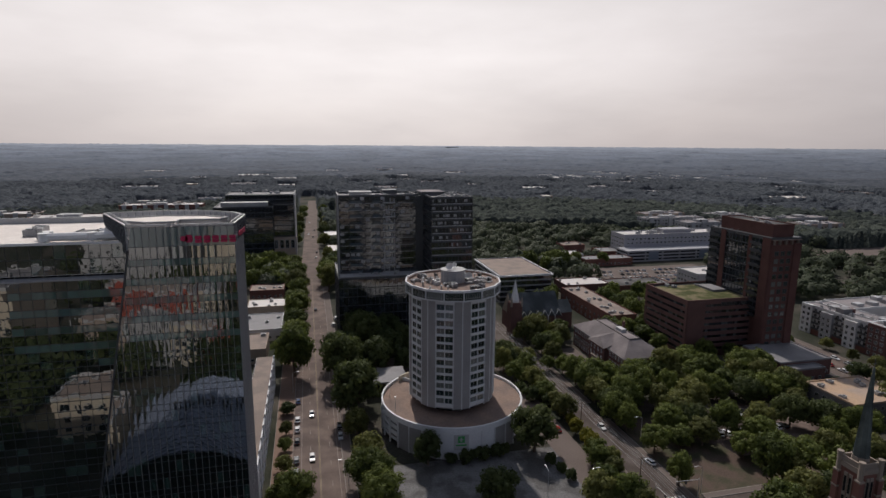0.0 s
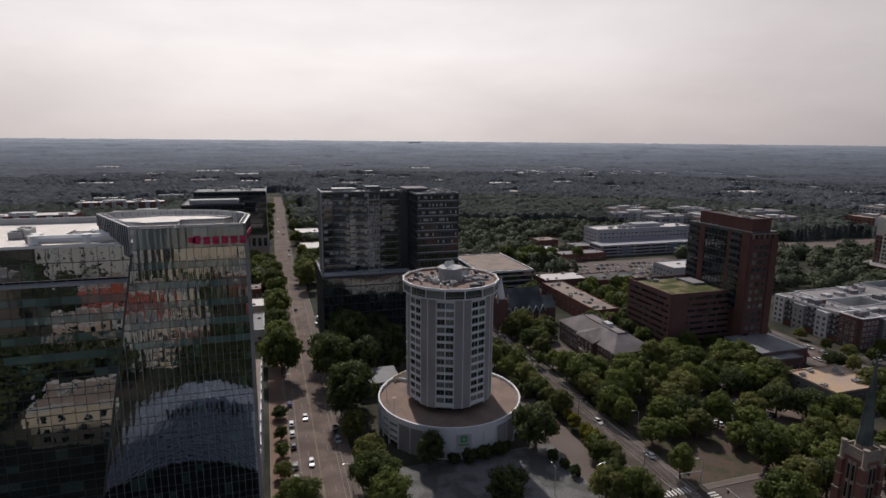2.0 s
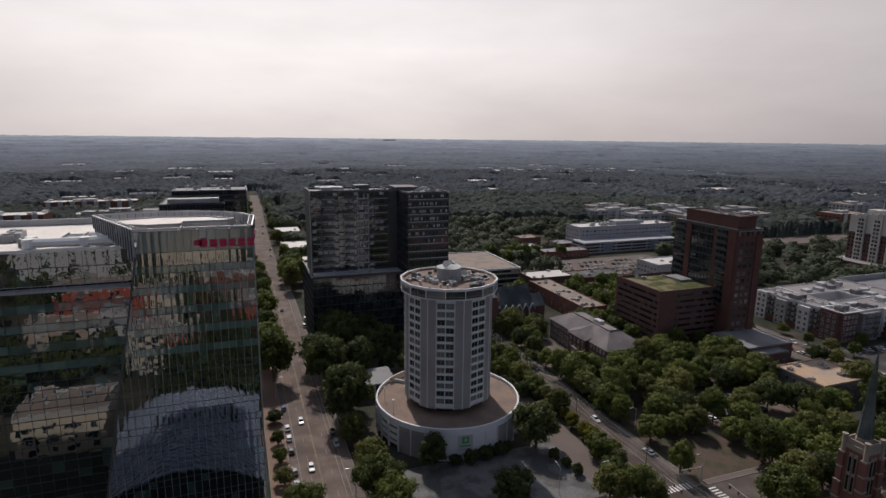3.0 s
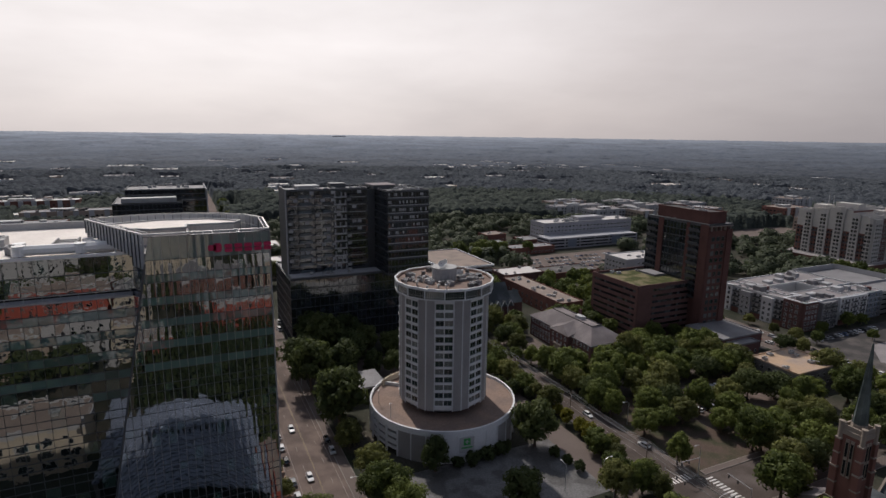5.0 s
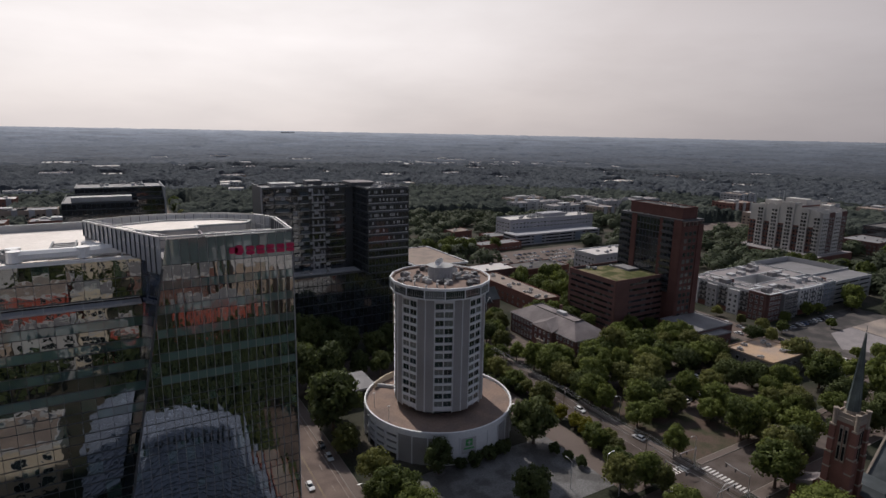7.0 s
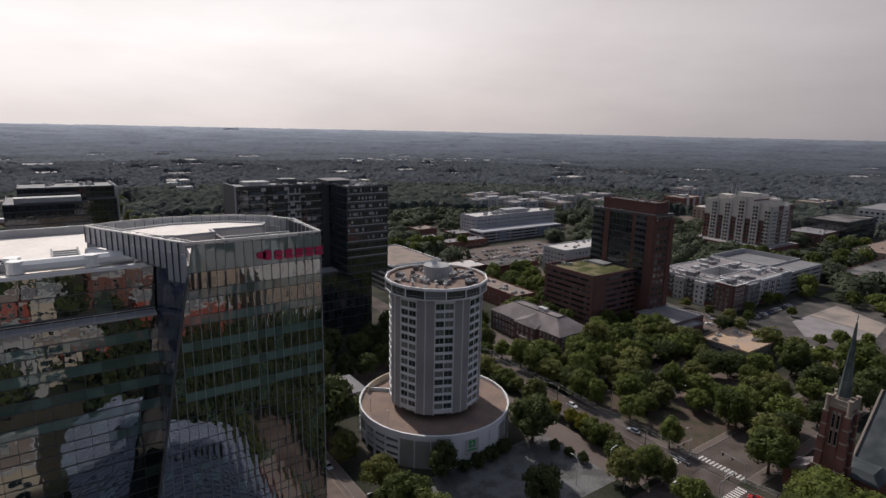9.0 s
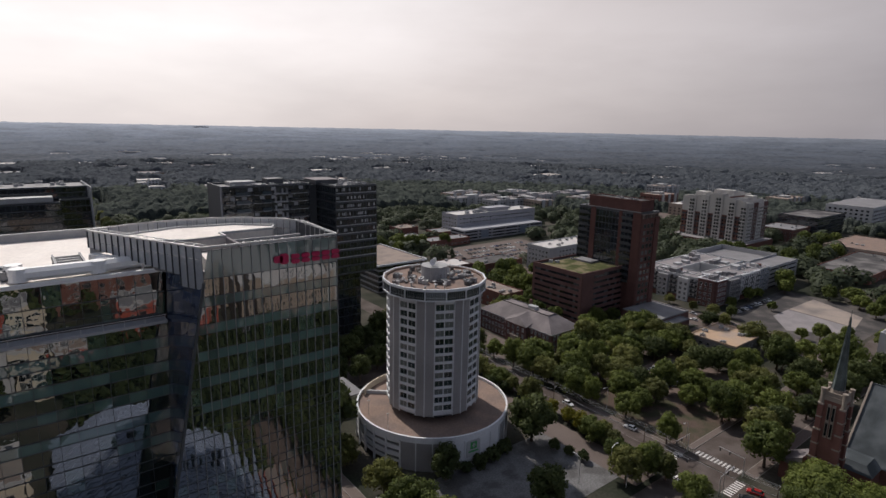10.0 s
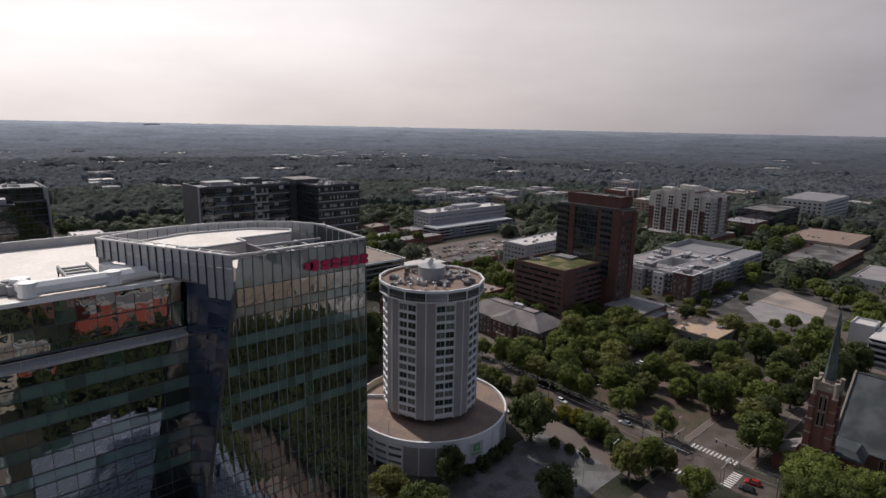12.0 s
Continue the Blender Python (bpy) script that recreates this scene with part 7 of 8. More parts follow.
plant(TREES, [(16.5, 171, 5.2), (14, 190, 5), (-8.5, 249, 9.4), (-12, 264, 7.5), (-9, 292, 7.6), (-9.5, 311, 7), (-8.5, 333, 7.6), (-9, 356, 7.4), (-8.5, 378, 7.4)], 6, "street trees")
plant(TREES, [(-10.6, 184.5, 2.6), (-10.4, 172, 2.7), (-10.6, 196, 2.4), (-10.6, 212, 3.0)], 6, "young street trees")
plant(TREES, [(-9.5, 398, 7.6), (-10.5, 420, 7.6), (-11.5, 446, 8), (-14, 472, 7.5), (-18, 430, 7), (12, 396, 8), (13, 418, 9), (14.5, 440, 8.5), (18, 462, 7.5), (22, 415, 8), (15, 500, 6), (14.5, 575, 6.5), (15, 590, 6), (16, 655, 6.5), (17, 680, 6.5), (18, 720, 7), (-13.5, 590, 6), (-12.5, 640, 6.5), (-12, 690, 6.5), (-11, 740, 7), (19, 780, 7), (21, 840, 7), (-8, 800, 7), (-7, 860, 7)], 6, "street trees")
plant(CLOSE, [(14.8, 156, 7.0), (17, 146.5, 6.2), (-7.5, 151, 6.0)], 6, "street trees")
# round the hotel
plant(DARK, [(72, 166, 7.8), (49.5, 139, 6.5), (35, 166, 5.2)], 6, "trees round the hotel")
plant(BUSH, [(42.5, 165.6, 2.2), (48, 165.2, 3.0), (53, 165.4, 3.1), (58.5, 166.2, 2.8), (86, 203, 3.6), (91, 198, 3.0), (84, 211, 3.2), (90.5, 207, 2.6), (93, 190, 2.6), (74.5, 158, 2.2), (76, 153, 2.0), (77, 148, 2.0), (62, 168, 2)], 2.1, "shrubs round the hotel")
plant(BUSH, [(90.6 + 0.5 * (i % 3), 134 + 2.6 * i, 1.7 + 0.3 * (i % 4)) for i in range(12)], 2.1, "hedge by the drive")
plant(TREES, [(84.5, 141, 4.2), (93, 152, 3.6), (89, 126.5, 4)], 6, "strip trees")
plant(GOLD, [(91.4, 174, 2.8), (92, 167, 3.0), (91, 160.5, 3.4), (92.6, 181, 2.4)], 3.4, "strip trees")
plant(TREES, [(89.5, 154, 5.0), (78, 133, 5.4), (86.5, 131, 5.2), (83, 115, 5.4), (91, 147, 3.4), (93, 196, 3.2), (92.8, 210, 3.5)], 6, "strip trees")
# the park
plant(TREES, [(111.5, 156, 5.6), (122, 157.6, 5.0), (114.8, 205, 7.6), (126, 193, 8.2), (122, 209, 6.5), (129.5, 199, 6.5), (141, 177, 7.2), (147, 203, 7.5), (134, 174.5, 6.8), (118, 187, 6.5), (155, 158, 6.4), (131, 157, 5.4), (143, 160, 5.6), (150, 135, 7.2), (150, 152, 6)], 6, "park trees")
plant(TREES, [(168, 205, 7.8), (161, 203, 5.5), (186, 203, 7), (195, 203, 6.5), (188, 181, 6.5), (172, 161.5, 6.5), (182, 157, 6.2), (138.5, 134, 7.0), (165, 138.5, 6.0), (178, 135, 4.6), (152, 121.4, 7.4), (120.5, 111.5, 7.6), (207, 143, 7.5), (217.5, 122, 9.5), (228, 140, 5)], 6, "park trees")
plant(CLOSE, [(108.5, 92, 8.6), (102, 86, 7), (114, 82, 6.5), (97, 92, 6), (116, 99, 4.5)], 6, "trees by the brick church")
plant(TREES, [(135, 119, 6.5), (222, 160, 7), (231, 150, 5), (241, 184, 4), (197, 190, 5), (176, 188, 5.5), (158, 190, 6)], 6, "trees by the brick church")
plant(DARK, [(196, 128, 7), (208, 112, 8), (222, 108, 7), (190, 112, 6.5), (180, 114, 6), (143, 117, 5.5), (166, 116, 5)], 6, "trees by the brick church")
plant(TREES, [(108, 267, 6.5), (100.5, 243, 3.8), (105, 231, 3.6), (87, 236, 5), (91, 250, 5), (130, 272, 5), (118, 276, 6.5), (124, 268, 4), (175, 267, 4), (152, 268, 5), (160, 262, 5), (238, 191, 4.6), (256.5, 210, 3), (257, 198, 3.4), (258, 226, 3)], 6, "trees about the hall")
plant(LIGHT, [(266, 146, 4.4), (262, 190, 3.4), (280, 199, 3.6), (305, 200, 4.0), (318, 200, 3.4), (352, 198, 7), (344, 194, 5.5), (303, 122, 7), (290, 116, 6), (318, 116, 7), (275, 120, 6), (335, 128, 6), (350, 140, 6), (358, 160, 6)], 6, "trees about the cleared yard")
plant(LIGHT, [(270, 136, 4), (258.5, 152, 3.2), (332, 140, 5), (346, 152, 5), (350, 170, 5), (296, 182, 2.8)], 6, "trees about the cleared yard")
plant(LIGHT, [(190, 300, 6), (198, 290, 7), (205, 302, 6), (198, 316, 6.5), (212, 312, 6), (192, 330, 5), (215, 330, 6), (225, 300, 5), (238, 320, 5), (248, 440, 6), (222, 440, 6), (206, 430, 7), (196, 440, 7), (188, 424, 6), (180, 440, 7), (210, 455, 7)], 6, "trees among low buildings")
plant(LIGHT, [(400, 216, 6), (410, 230, 7), (398, 245, 6), (420, 250, 7), (430, 225, 7), (440, 245, 8), (405, 262, 7), (420, 272, 7), (436, 268, 6), (560, 250, 7), (545, 240, 7), (530, 252, 7), (575, 240, 6), (500, 215, 6), (480, 225, 7), (460, 218, 6)], 6, "trees about the far sheds")
plant(LIGHT, [(-22, 410, 7), (-30, 425, 7), (-40, 415, 7), (-25, 440, 7), (-36, 448, 8), (-48, 436, 8), (-20, 460, 7), (-32, 472, 8), (-45, 468, 8), (-56, 455, 7), (-24, 490, 7), (-40, 490, 7), (-55, 484, 8), (-66, 470, 7), (24, 480, 8), (36, 490, 7), (50, 500, 8)], 6, "trees by the street")

plant(TREES, [(111, 214, 5.5), (110.5, 196, 5), (111, 184, 5.2), (110.5, 172, 5), (92.5, 186, 4.4), (92, 203, 4.6), (91.5, 216, 5), (92.6, 226, 5), (93, 238, 4.6), (110.5, 226, 4), (112, 240, 4.8), (118, 256, 6), (126, 262, 5.5), (111.5, 252, 5), (86, 222, 5), (84, 232, 5)], 6, "trees by the side street")
plant(LIGHT, [(172, 222, 5), (165, 214, 6), (158, 214, 5.5), (171, 243, 5), (184, 225, 5), (236, 230, 4), (234, 246, 4.4), (200, 226, 4), (236, 262, 5), (228, 272, 5), (172, 258, 5.5), (158, 268, 6), (168, 268, 5), (184, 272, 6), (196, 274, 6), (208, 274, 6), (220, 280, 6), (236, 286, 6), (184, 290, 6.5), (186, 306, 6.5), (184, 322, 6), (200, 338, 6), (228, 336, 6), (158, 345, 5), (150, 330, 6), (140, 322, 6.5), (128, 330, 6)], 6, "trees about the brick offices")
# fill of the park and the blocks round it
fill = random.Random(77)
for x0, x1, y0, y1, step, r0, r1, group in ((113, 200, 184, 212, 9.5, 4.2, 6.4, "park trees"), (110, 138, 140, 182, 12.5, 4.5, 6.0, "park trees"), (184, 236, 128, 152, 11, 4.2, 6.0, "park trees"), (186, 196, 150, 182, 11, 4.0, 5.6, "park trees"), (140, 182, 134, 147, 12, 4.2, 5.6, "park trees")):
    x = x0
    while x < x1:
        y = y0
        while y < y1:
            px, py = x + fill.uniform(-2.5, 2.5), y + fill.uniform(-2.5, 2.5)
            if fill.random() < (0.5 if px < 140 and py < 183 else 0.72) and not (131 < px < 156 and py > 206) and not (201 < px < 233 and py > 190):
                plant(TREES, [(px, py, fill.uniform(r0, r1))], 6, group)
            y += step
        x += step
plant(DARK, [(20, 240, 5), (40, 244, 5), (48, 240, 5), (60, 246, 6), (68, 254, 6), (76, 246, 5.5), (84, 262, 6), (55, 262, 7), (66, 270, 7), (45, 270, 7), (80, 276, 7), (90, 284, 6)], 6, "oaks behind the hotel")
for src in TREES + CLOSE + DARK + GOLD + BUSH + LIGHT:
    for ob in [*src.children, src]:
        bpy.data.objects.remove(ob)


# woods that run on to the horizon
def clump_template(rng, quads, leaf=1.0, level=0.1, ruffle=0.35):
    pts = []
    for _ in range(quads):
        u, a = rng.uniform(-0.15, 1), rng.uniform(0, 2 * math.pi)
        s = math.sqrt(max(0, 1 - u * u))
        n = Vector((s * math.cos(a), s * math.sin(a), u))
        c = n * rng.uniform(0.78, 1.08)
        n = (n + Vector((rng.gauss(0, ruffle), rng.gauss(0, ruffle), rng.gauss(level, ruffle)))).normalized()
        e = n.cross(Vector((rng.gauss(0, 1), rng.gauss(0, 1), rng.gauss(0, 1)))).normalized()
        f = n.cross(e)
        w = rng.uniform(0.3, 0.52) * leaf
        pts.append([tuple(c + e * p * w + f * q * w) for p, q in ((-0.6, -0.4), (0.5, -0.6), (0.6, 0.4), (-0.4, 0.6))])
    return np.array(pts).reshape(-1, 3)


FAR_BUILT = []


def in_town(x, y):
    """Ground kept free of woods: streets, yards and the blocks named above."""
    if -16 < x < 16 and y < 1150:
        return True
    if -75 < x < 330 and y < 350 and y > -40:
        return True
    for x0, x1, y0, y1 in FAR_BUILT:
        if x0 - 5 < x < x1 + 5 and y0 - 16 < y < y1 + 5:
            return True
    return False


# ---- buildings scattered to the horizon ----
FAR_RNG = random.Random(12)
for ob in list(bpy.data.objects):
    if ob.parent is None and ob.get("category") in ("building", "office building", "apartment building", "apartment tower", "office tower"):
        xs = [Vector(ob.location) + Vector(c) for p in ob.children if p.type == "MESH" and p.name.split(".")[0] in ("wall", "core", "base", "garage_core", "deck_core") for c in p.bound_box]
        if xs:
            FAR_BUILT.append((min(v.x for v in xs), max(v.x for v in xs), min(v.y for v in xs), max(v.y for v in xs)))
road("parking_lot", 478, 625, 428, 462, 0.05, "pavement", "pale car park beyond the brick tower", "parking lot")
FAR_BUILT += [(478, 625, 420, 462), (255, 355, 112, 262), (225, 335, 372, 430), (395, 460, 110, 160)]


def far_building(x0, x1, y0, y1, z, wall, roof, label, category="building"):
    """A distant block: walls, roof, parapet, ribbon windows floor by floor."""
    base = land((x0 + x1) / 2, (y0 + y1) / 2)
    o = ((x0 + x1) / 2, (y0 + y1) / 2, base)
    t = thing("distant_building", o, label, category, "distant buildings")
    Geo(o).box(x0, x1, y0, y1, base - 3, base + z).part("wall", M[wall], t)
    Geo(o).box(x0 + 0.4, x1 - 0.4, y0 + 0.4, y1 - 0.4, base + z, base + z + 0.3).part("roof", M[roof], t)
    parapet(Geo(o), x0 - 0.1, x1 + 0.1, y0 - 0.1, y1 + 0.1, base + z - 0.4, base + z + 0.8, 0.5).part("parapet", M[wall], t)
    floors = max(1, int(z / 3.6))
    w = Geo(o)
    for j in range(floors):
        n = max(2, int((x1 - x0) / 5))
        for i in range(n):
            u = x0 + (x1 - x0) * (i + 0.5) / n
            w.box(u - 1.2, u + 1.2, y0 - 0.15, y0, base + 3.6 * j + 1.0, base + 3.6 * j + 2.6)
        n = max(2, int((y1 - y0) / 5))
        for i in range(n):
            u = y0 + (y1 - y0) * (i + 0.5) / n
            w.box(x0 - 0.15, x0, u - 1.2, u + 1.2, base + 3.6 * j + 1.0, base + 3.6 * j + 2.6)
    tagged(w.part("window_rows", M["glass_plain"], t), kind="stuff")
    boxes = Geo(o)
    for k in range(int((x1 - x0) * (y1 - y0) / 260)):
        w, d, top = FAR_RNG.uniform(2.5, 6), FAR_RNG.uniform(2.5, 5), FAR_RNG.uniform(0.9, 2.6)
        x, y = FAR_RNG.uniform(x0 + 1, x1 - w - 1), FAR_RNG.uniform(y0 + 1, y1 - d - 1)
        boxes.box(x, x + w, y, y + d, base + z + 0.3, base + z + 0.3 + top)
    if boxes.f:
        tagged(boxes.part("roof_clutter", M[FAR_RNG.choice(["unit_grey", "roof_white", "roof_dark"])], t), kind="stuff")
    if z > 12:
        n = max(2, int((x1 - x0) / 13))
        for k in range(n):
            u = x0 + (x1 - x0) * (k + 0.5) / n
            Geo(o).box(u - 2.6, u + 2.6, y0 - 1.2, y0 - 0.2, base, base + z + 1.4).part("bay", M["concrete_grey" if k % 2 else "panel_white"], t)
    if z > 9:
        Geo(o).box(x0 + (x1 - x0) * 0.3, x0 + (x1 - x0) * 0.55, y0 + (y1 - y0) * 0.3, y0 + (y1 - y0) * 0.7, base + z + 0.3, base + z + 3).part("plant_room", M["unit_grey"], t)
    FAR_BUILT.append((x0, x1, y0, y1))


# pale flats beyond the white office
for x, y, w, d, z in ((420, 560, 60, 22, 16), (470, 530, 24, 60, 16), (400, 610, 80, 20, 15), (500, 590, 70, 20, 14), (430, 660, 60, 22, 14), (520, 640, 50, 26, 13), (560, 540, 60, 24, 13), (600, 600, 60, 24, 12)):
    far_building(x, x + w, y, y + d, z, FAR_RNG.choice(["panel_white", "concrete_grey", "brick_tan"]), "roof_pale", "pale distant apartment block with a white roof", "apartment building")
for x, y, w, d, z in ((640, 470, 46, 30, 20), (700, 500, 40, 30, 26), (620, 420, 60, 24, 14), (760, 430, 60, 30, 16), (820, 380, 60, 30, 14), (900, 300, 70, 40, 12), (860, 240, 50, 30, 10)):
    far_building(x, x + w, y, y + d, z, FAR_RNG.choice(["brick_tan", "brick_tan", "brick_red", "concrete_grey"]), FAR_RNG.choice(["roof_white", "roof_tan", "roof_grey"]), "tan distant block among trees", "building")
for x, y, w, d, z in ((-150, 560, 60, 24, 12), (-210, 640, 80, 26, 18), (-300, 700, 90, 30, 20), (-190, 760, 90, 24, 14), (-120, 700, 60, 24, 10), (-360, 620, 70, 30, 14), (-100, 860, 80, 24, 12), (-260, 880, 110, 26, 14), (-420, 800, 90, 30, 14), (-140, 620, 40, 20, 9), (-60, 760, 40, 24, 8), (-120, 300, 60, 40, 10), (-160, 420, 70, 40, 12)):
    far_building(x, x + w, y, y + d, z, FAR_RNG.choice(["brick_tan", "brick_red", "concrete_grey", "stucco_cream"]), FAR_RNG.choice(["roof_white", "roof_tan", "roof_grey"]), "low distant block in hazy light", "building")
for k in range(95):
    a, r = radians(FAR_RNG.uniform(12, 112)), FAR_RNG.uniform(600, 2100)
    x, y = 40 + r * math.cos(a), 100 + r * math.sin(a)
    w, d, z = FAR_RNG.uniform(14, 46) * (1 if r < 1100 else 1.9), FAR_RNG.uniform(10, 24) * (1 if r < 1100 else 2.0), FAR_RNG.uniform(6, 9)
    if -20 - w < x < 20 or any(x0 - 8 < x + w and x < x1 + 8 and y0 - 8 < y + d and y < y1 + 8 for x0, x1, y0, y1 in FAR_BUILT):
        continue
    far_building(x, x + w, y, y + d, z, FAR_RNG.choice(["panel_bright", "panel_bright", "brick_tan", "concrete_grey"]), FAR_RNG.choice(["roof_white", "roof_white", "roof_pale", "membrane"]), "small distant building among the woods", "building")
for k in range(14):
    x, y = 700 + 85 * (k % 6) + FAR_RNG.uniform(-15, 15), 1480 + 95 * (k // 6) + FAR_RNG.uniform(-12, 12)
    far_building(x, x + FAR_RNG.uniform(25, 50), y, y + 34, 8, "panel_bright", "roof_white", "pale distant building in a far clearing", "building")
# bright wall colour stands in for haze over this far block
far_building(1010, 1110, 4170, 4195, 14, "panel_bright", "roof_grey", "tall grey distant block above the woods, wall paled for haze", "office building")

rng = random.Random(31)


def woods(name, n, r0, r1, a0, a1, size, stock, label, leaf="leaf_mid", tall=0.95):
    np_rng = np.random.default_rng(int(r0) + n)
    out, ways, placed, tries = [], [], 0, 0
    while placed < n and tries < n * 4:
        tries += 1
        a = np_rng.uniform(a0, a1)
        r = math.sqrt(np_rng.uniform(r0 * r0, r1 * r1))
        x, y = 40 + r * math.cos(radians(a)), 60 + r * math.sin(radians(a))
        if in_town(x, y):
            continue
        if noise.noise(Vector((x / 90, y / 90, 5))) < -0.42:
            continue
        s = size * np_rng.uniform(0.7, 1.35)
        q = np_rng.uniform(0, 2 * math.pi)
        tpl = stock[np_rng.integers(len(stock))]
        rot = np.array([[math.cos(q), -math.sin(q), 0], [math.sin(q), math.cos(q), 0], [0, 0, 1]])
        ways.append((tpl / np.maximum(np.linalg.norm(tpl, axis=1), 0.1)[:, None]) @ rot.T + (0, 0, 0.25))
        out.append((tpl * (s, s, s * tall * np_rng.uniform(0.8, 1.2))) @ rot.T + (x, y, land(x, y) + s * 0.55 * tall))
        placed += 1
    v = np.concatenate(out)
    me = bpy.data.meshes.new(name)
    k = len(v)
    me.vertices.add(k)
    me.vertices.foreach_set("co", v.astype(np.float32).ravel())
    me.loops.add(k)
    me.loops.foreach_set("vertex_index", np.arange(k, dtype=np.int32))
    me.polygons.add(k // 4)
    me.polygons.foreach_set("loop_start", np.arange(0, k, 4, dtype=np.int32))
    me.materials.append(M[leaf])
    me.update(calc_edges=True)
    me.polygons.foreach_set("use_smooth", [True] * len(me.polygons))
    ways = np.concatenate(ways)
    me.normals_split_custom_set_from_vertices((ways / np.linalg.norm(ways, axis=1)[:, None]).tolist())
    tagged(new(name, me), label, "woodland", kind="stuff")


near = [clump_template(rng, 175, 0.5, 0.4) for _ in range(5)]
woods("woods", 1250, 330, 670, 5, 125, 6.6, near, "broad green treetops between the low buildings", "leaf_mid")


def crown_field(x, y, cell, seed):
    """Domes of single crowns, jittered on a grid: 0 in the gaps, up to 1 on the crowns."""
    ix, iy = np.floor(x / cell), np.floor(y / cell)
    best = np.zeros_like(x)
    chance = lambda i, j, k: (np.sin(i * 127.1 + j * 311.7 + (k + seed) * 74.7) * 43758.5453) % 1.0
    for di in (-1, 0, 1):
        for dj in (-1, 0, 1):
            i, j = ix + di, iy + dj
            cx, cy = (i + 0.15 + 0.7 * chance(i, j, 1)) * cell, (j + 0.15 + 0.7 * chance(i, j, 2)) * cell
            r = cell * (0.5 + 0.35 * chance(i, j, 3))
            d = ((x - cx) ** 2 + (y - cy) ** 2) / (r * r)
            best = np.maximum(best, np.sqrt(np.maximum(0, 1 - d)) * (0.55 + 0.45 * chance(i, j, 4)))
    return best


def canopy_sheet(name, r0, r1, step, grow, a0, a1, turn, cell, dome, mat, label, kind="stuff"):
    """Closed woodland from above: one sheet of rounded crowns, let down where buildings and clearings lie."""
    rows, r = [], r0
    while r < r1:
        rows.append(r)
        r += step * (r / r0) ** grow
    rows.append(r1)
    np_rng = np.random.default_rng(int(r0))
    cols = np.radians(np.arange(a0, a1 + turn, turn))
    rr, aa = np.meshgrid(np.array(rows), cols, indexing="ij")
    aa = aa + np_rng.uniform(-0.35, 0.35, aa.shape) * radians(turn)
    rr = rr + np_rng.uniform(-0.35, 0.35, rr.shape) * step
    x, y = 40 + rr * np.cos(aa), 60 + rr * np.sin(aa)
    flat = list(zip(x.ravel().tolist(), y.ravel().tolist()))
    broad = np.array([noise.noise(Vector((p / 90, q / 90, 1))) for p, q in flat]).reshape(x.shape)
    gap = np.array([noise.noise(Vector((p / 75, q / 75, 5))) for p, q in flat]).reshape(x.shape)
    base = np.array([land(p, q) for p, q in flat]).reshape(x.shape)
    h = 5.0 + 3.0 * broad + dome * crown_field(x, y, cell, 3) + 0.35 * dome * crown_field(x, y, cell * 0.4, 8) + np_rng.uniform(-0.4, 0.4, x.shape)
    clear = ((x > -16) & (x < 16) & (y < 1150)) | ((x > -75) & (x < 330) & (y < 350)) | (gap < -0.52)
    for x0, x1, y0, y1 in FAR_BUILT:
        clear |= (x > x0 - 4) & (x < x1 + 4) & (y > y0 - (30 if y0 < 900 else 85)) & (y < y1 + 4)
    h = np.where(clear, -1.0, h)
    h[0, :] = -1.0
    n, m = len(cols), len(rows)
    k = (np.arange(m - 1)[:, None] * n + np.arange(n - 1)[None, :]).ravel()
    me = bpy.data.meshes.new(name)
    me.from_pydata(np.stack([x, y, base + h], -1).reshape(-1, 3).tolist(), [], np.stack([k + 1, k, k + n, k + n + 1], -1).tolist())
    me.materials.append(M[mat])
    me.polygons.foreach_set("use_smooth", [True] * len(me.polygons))
    me.update()
    tagged(new(name, me), label, "woodland", kind=kind)


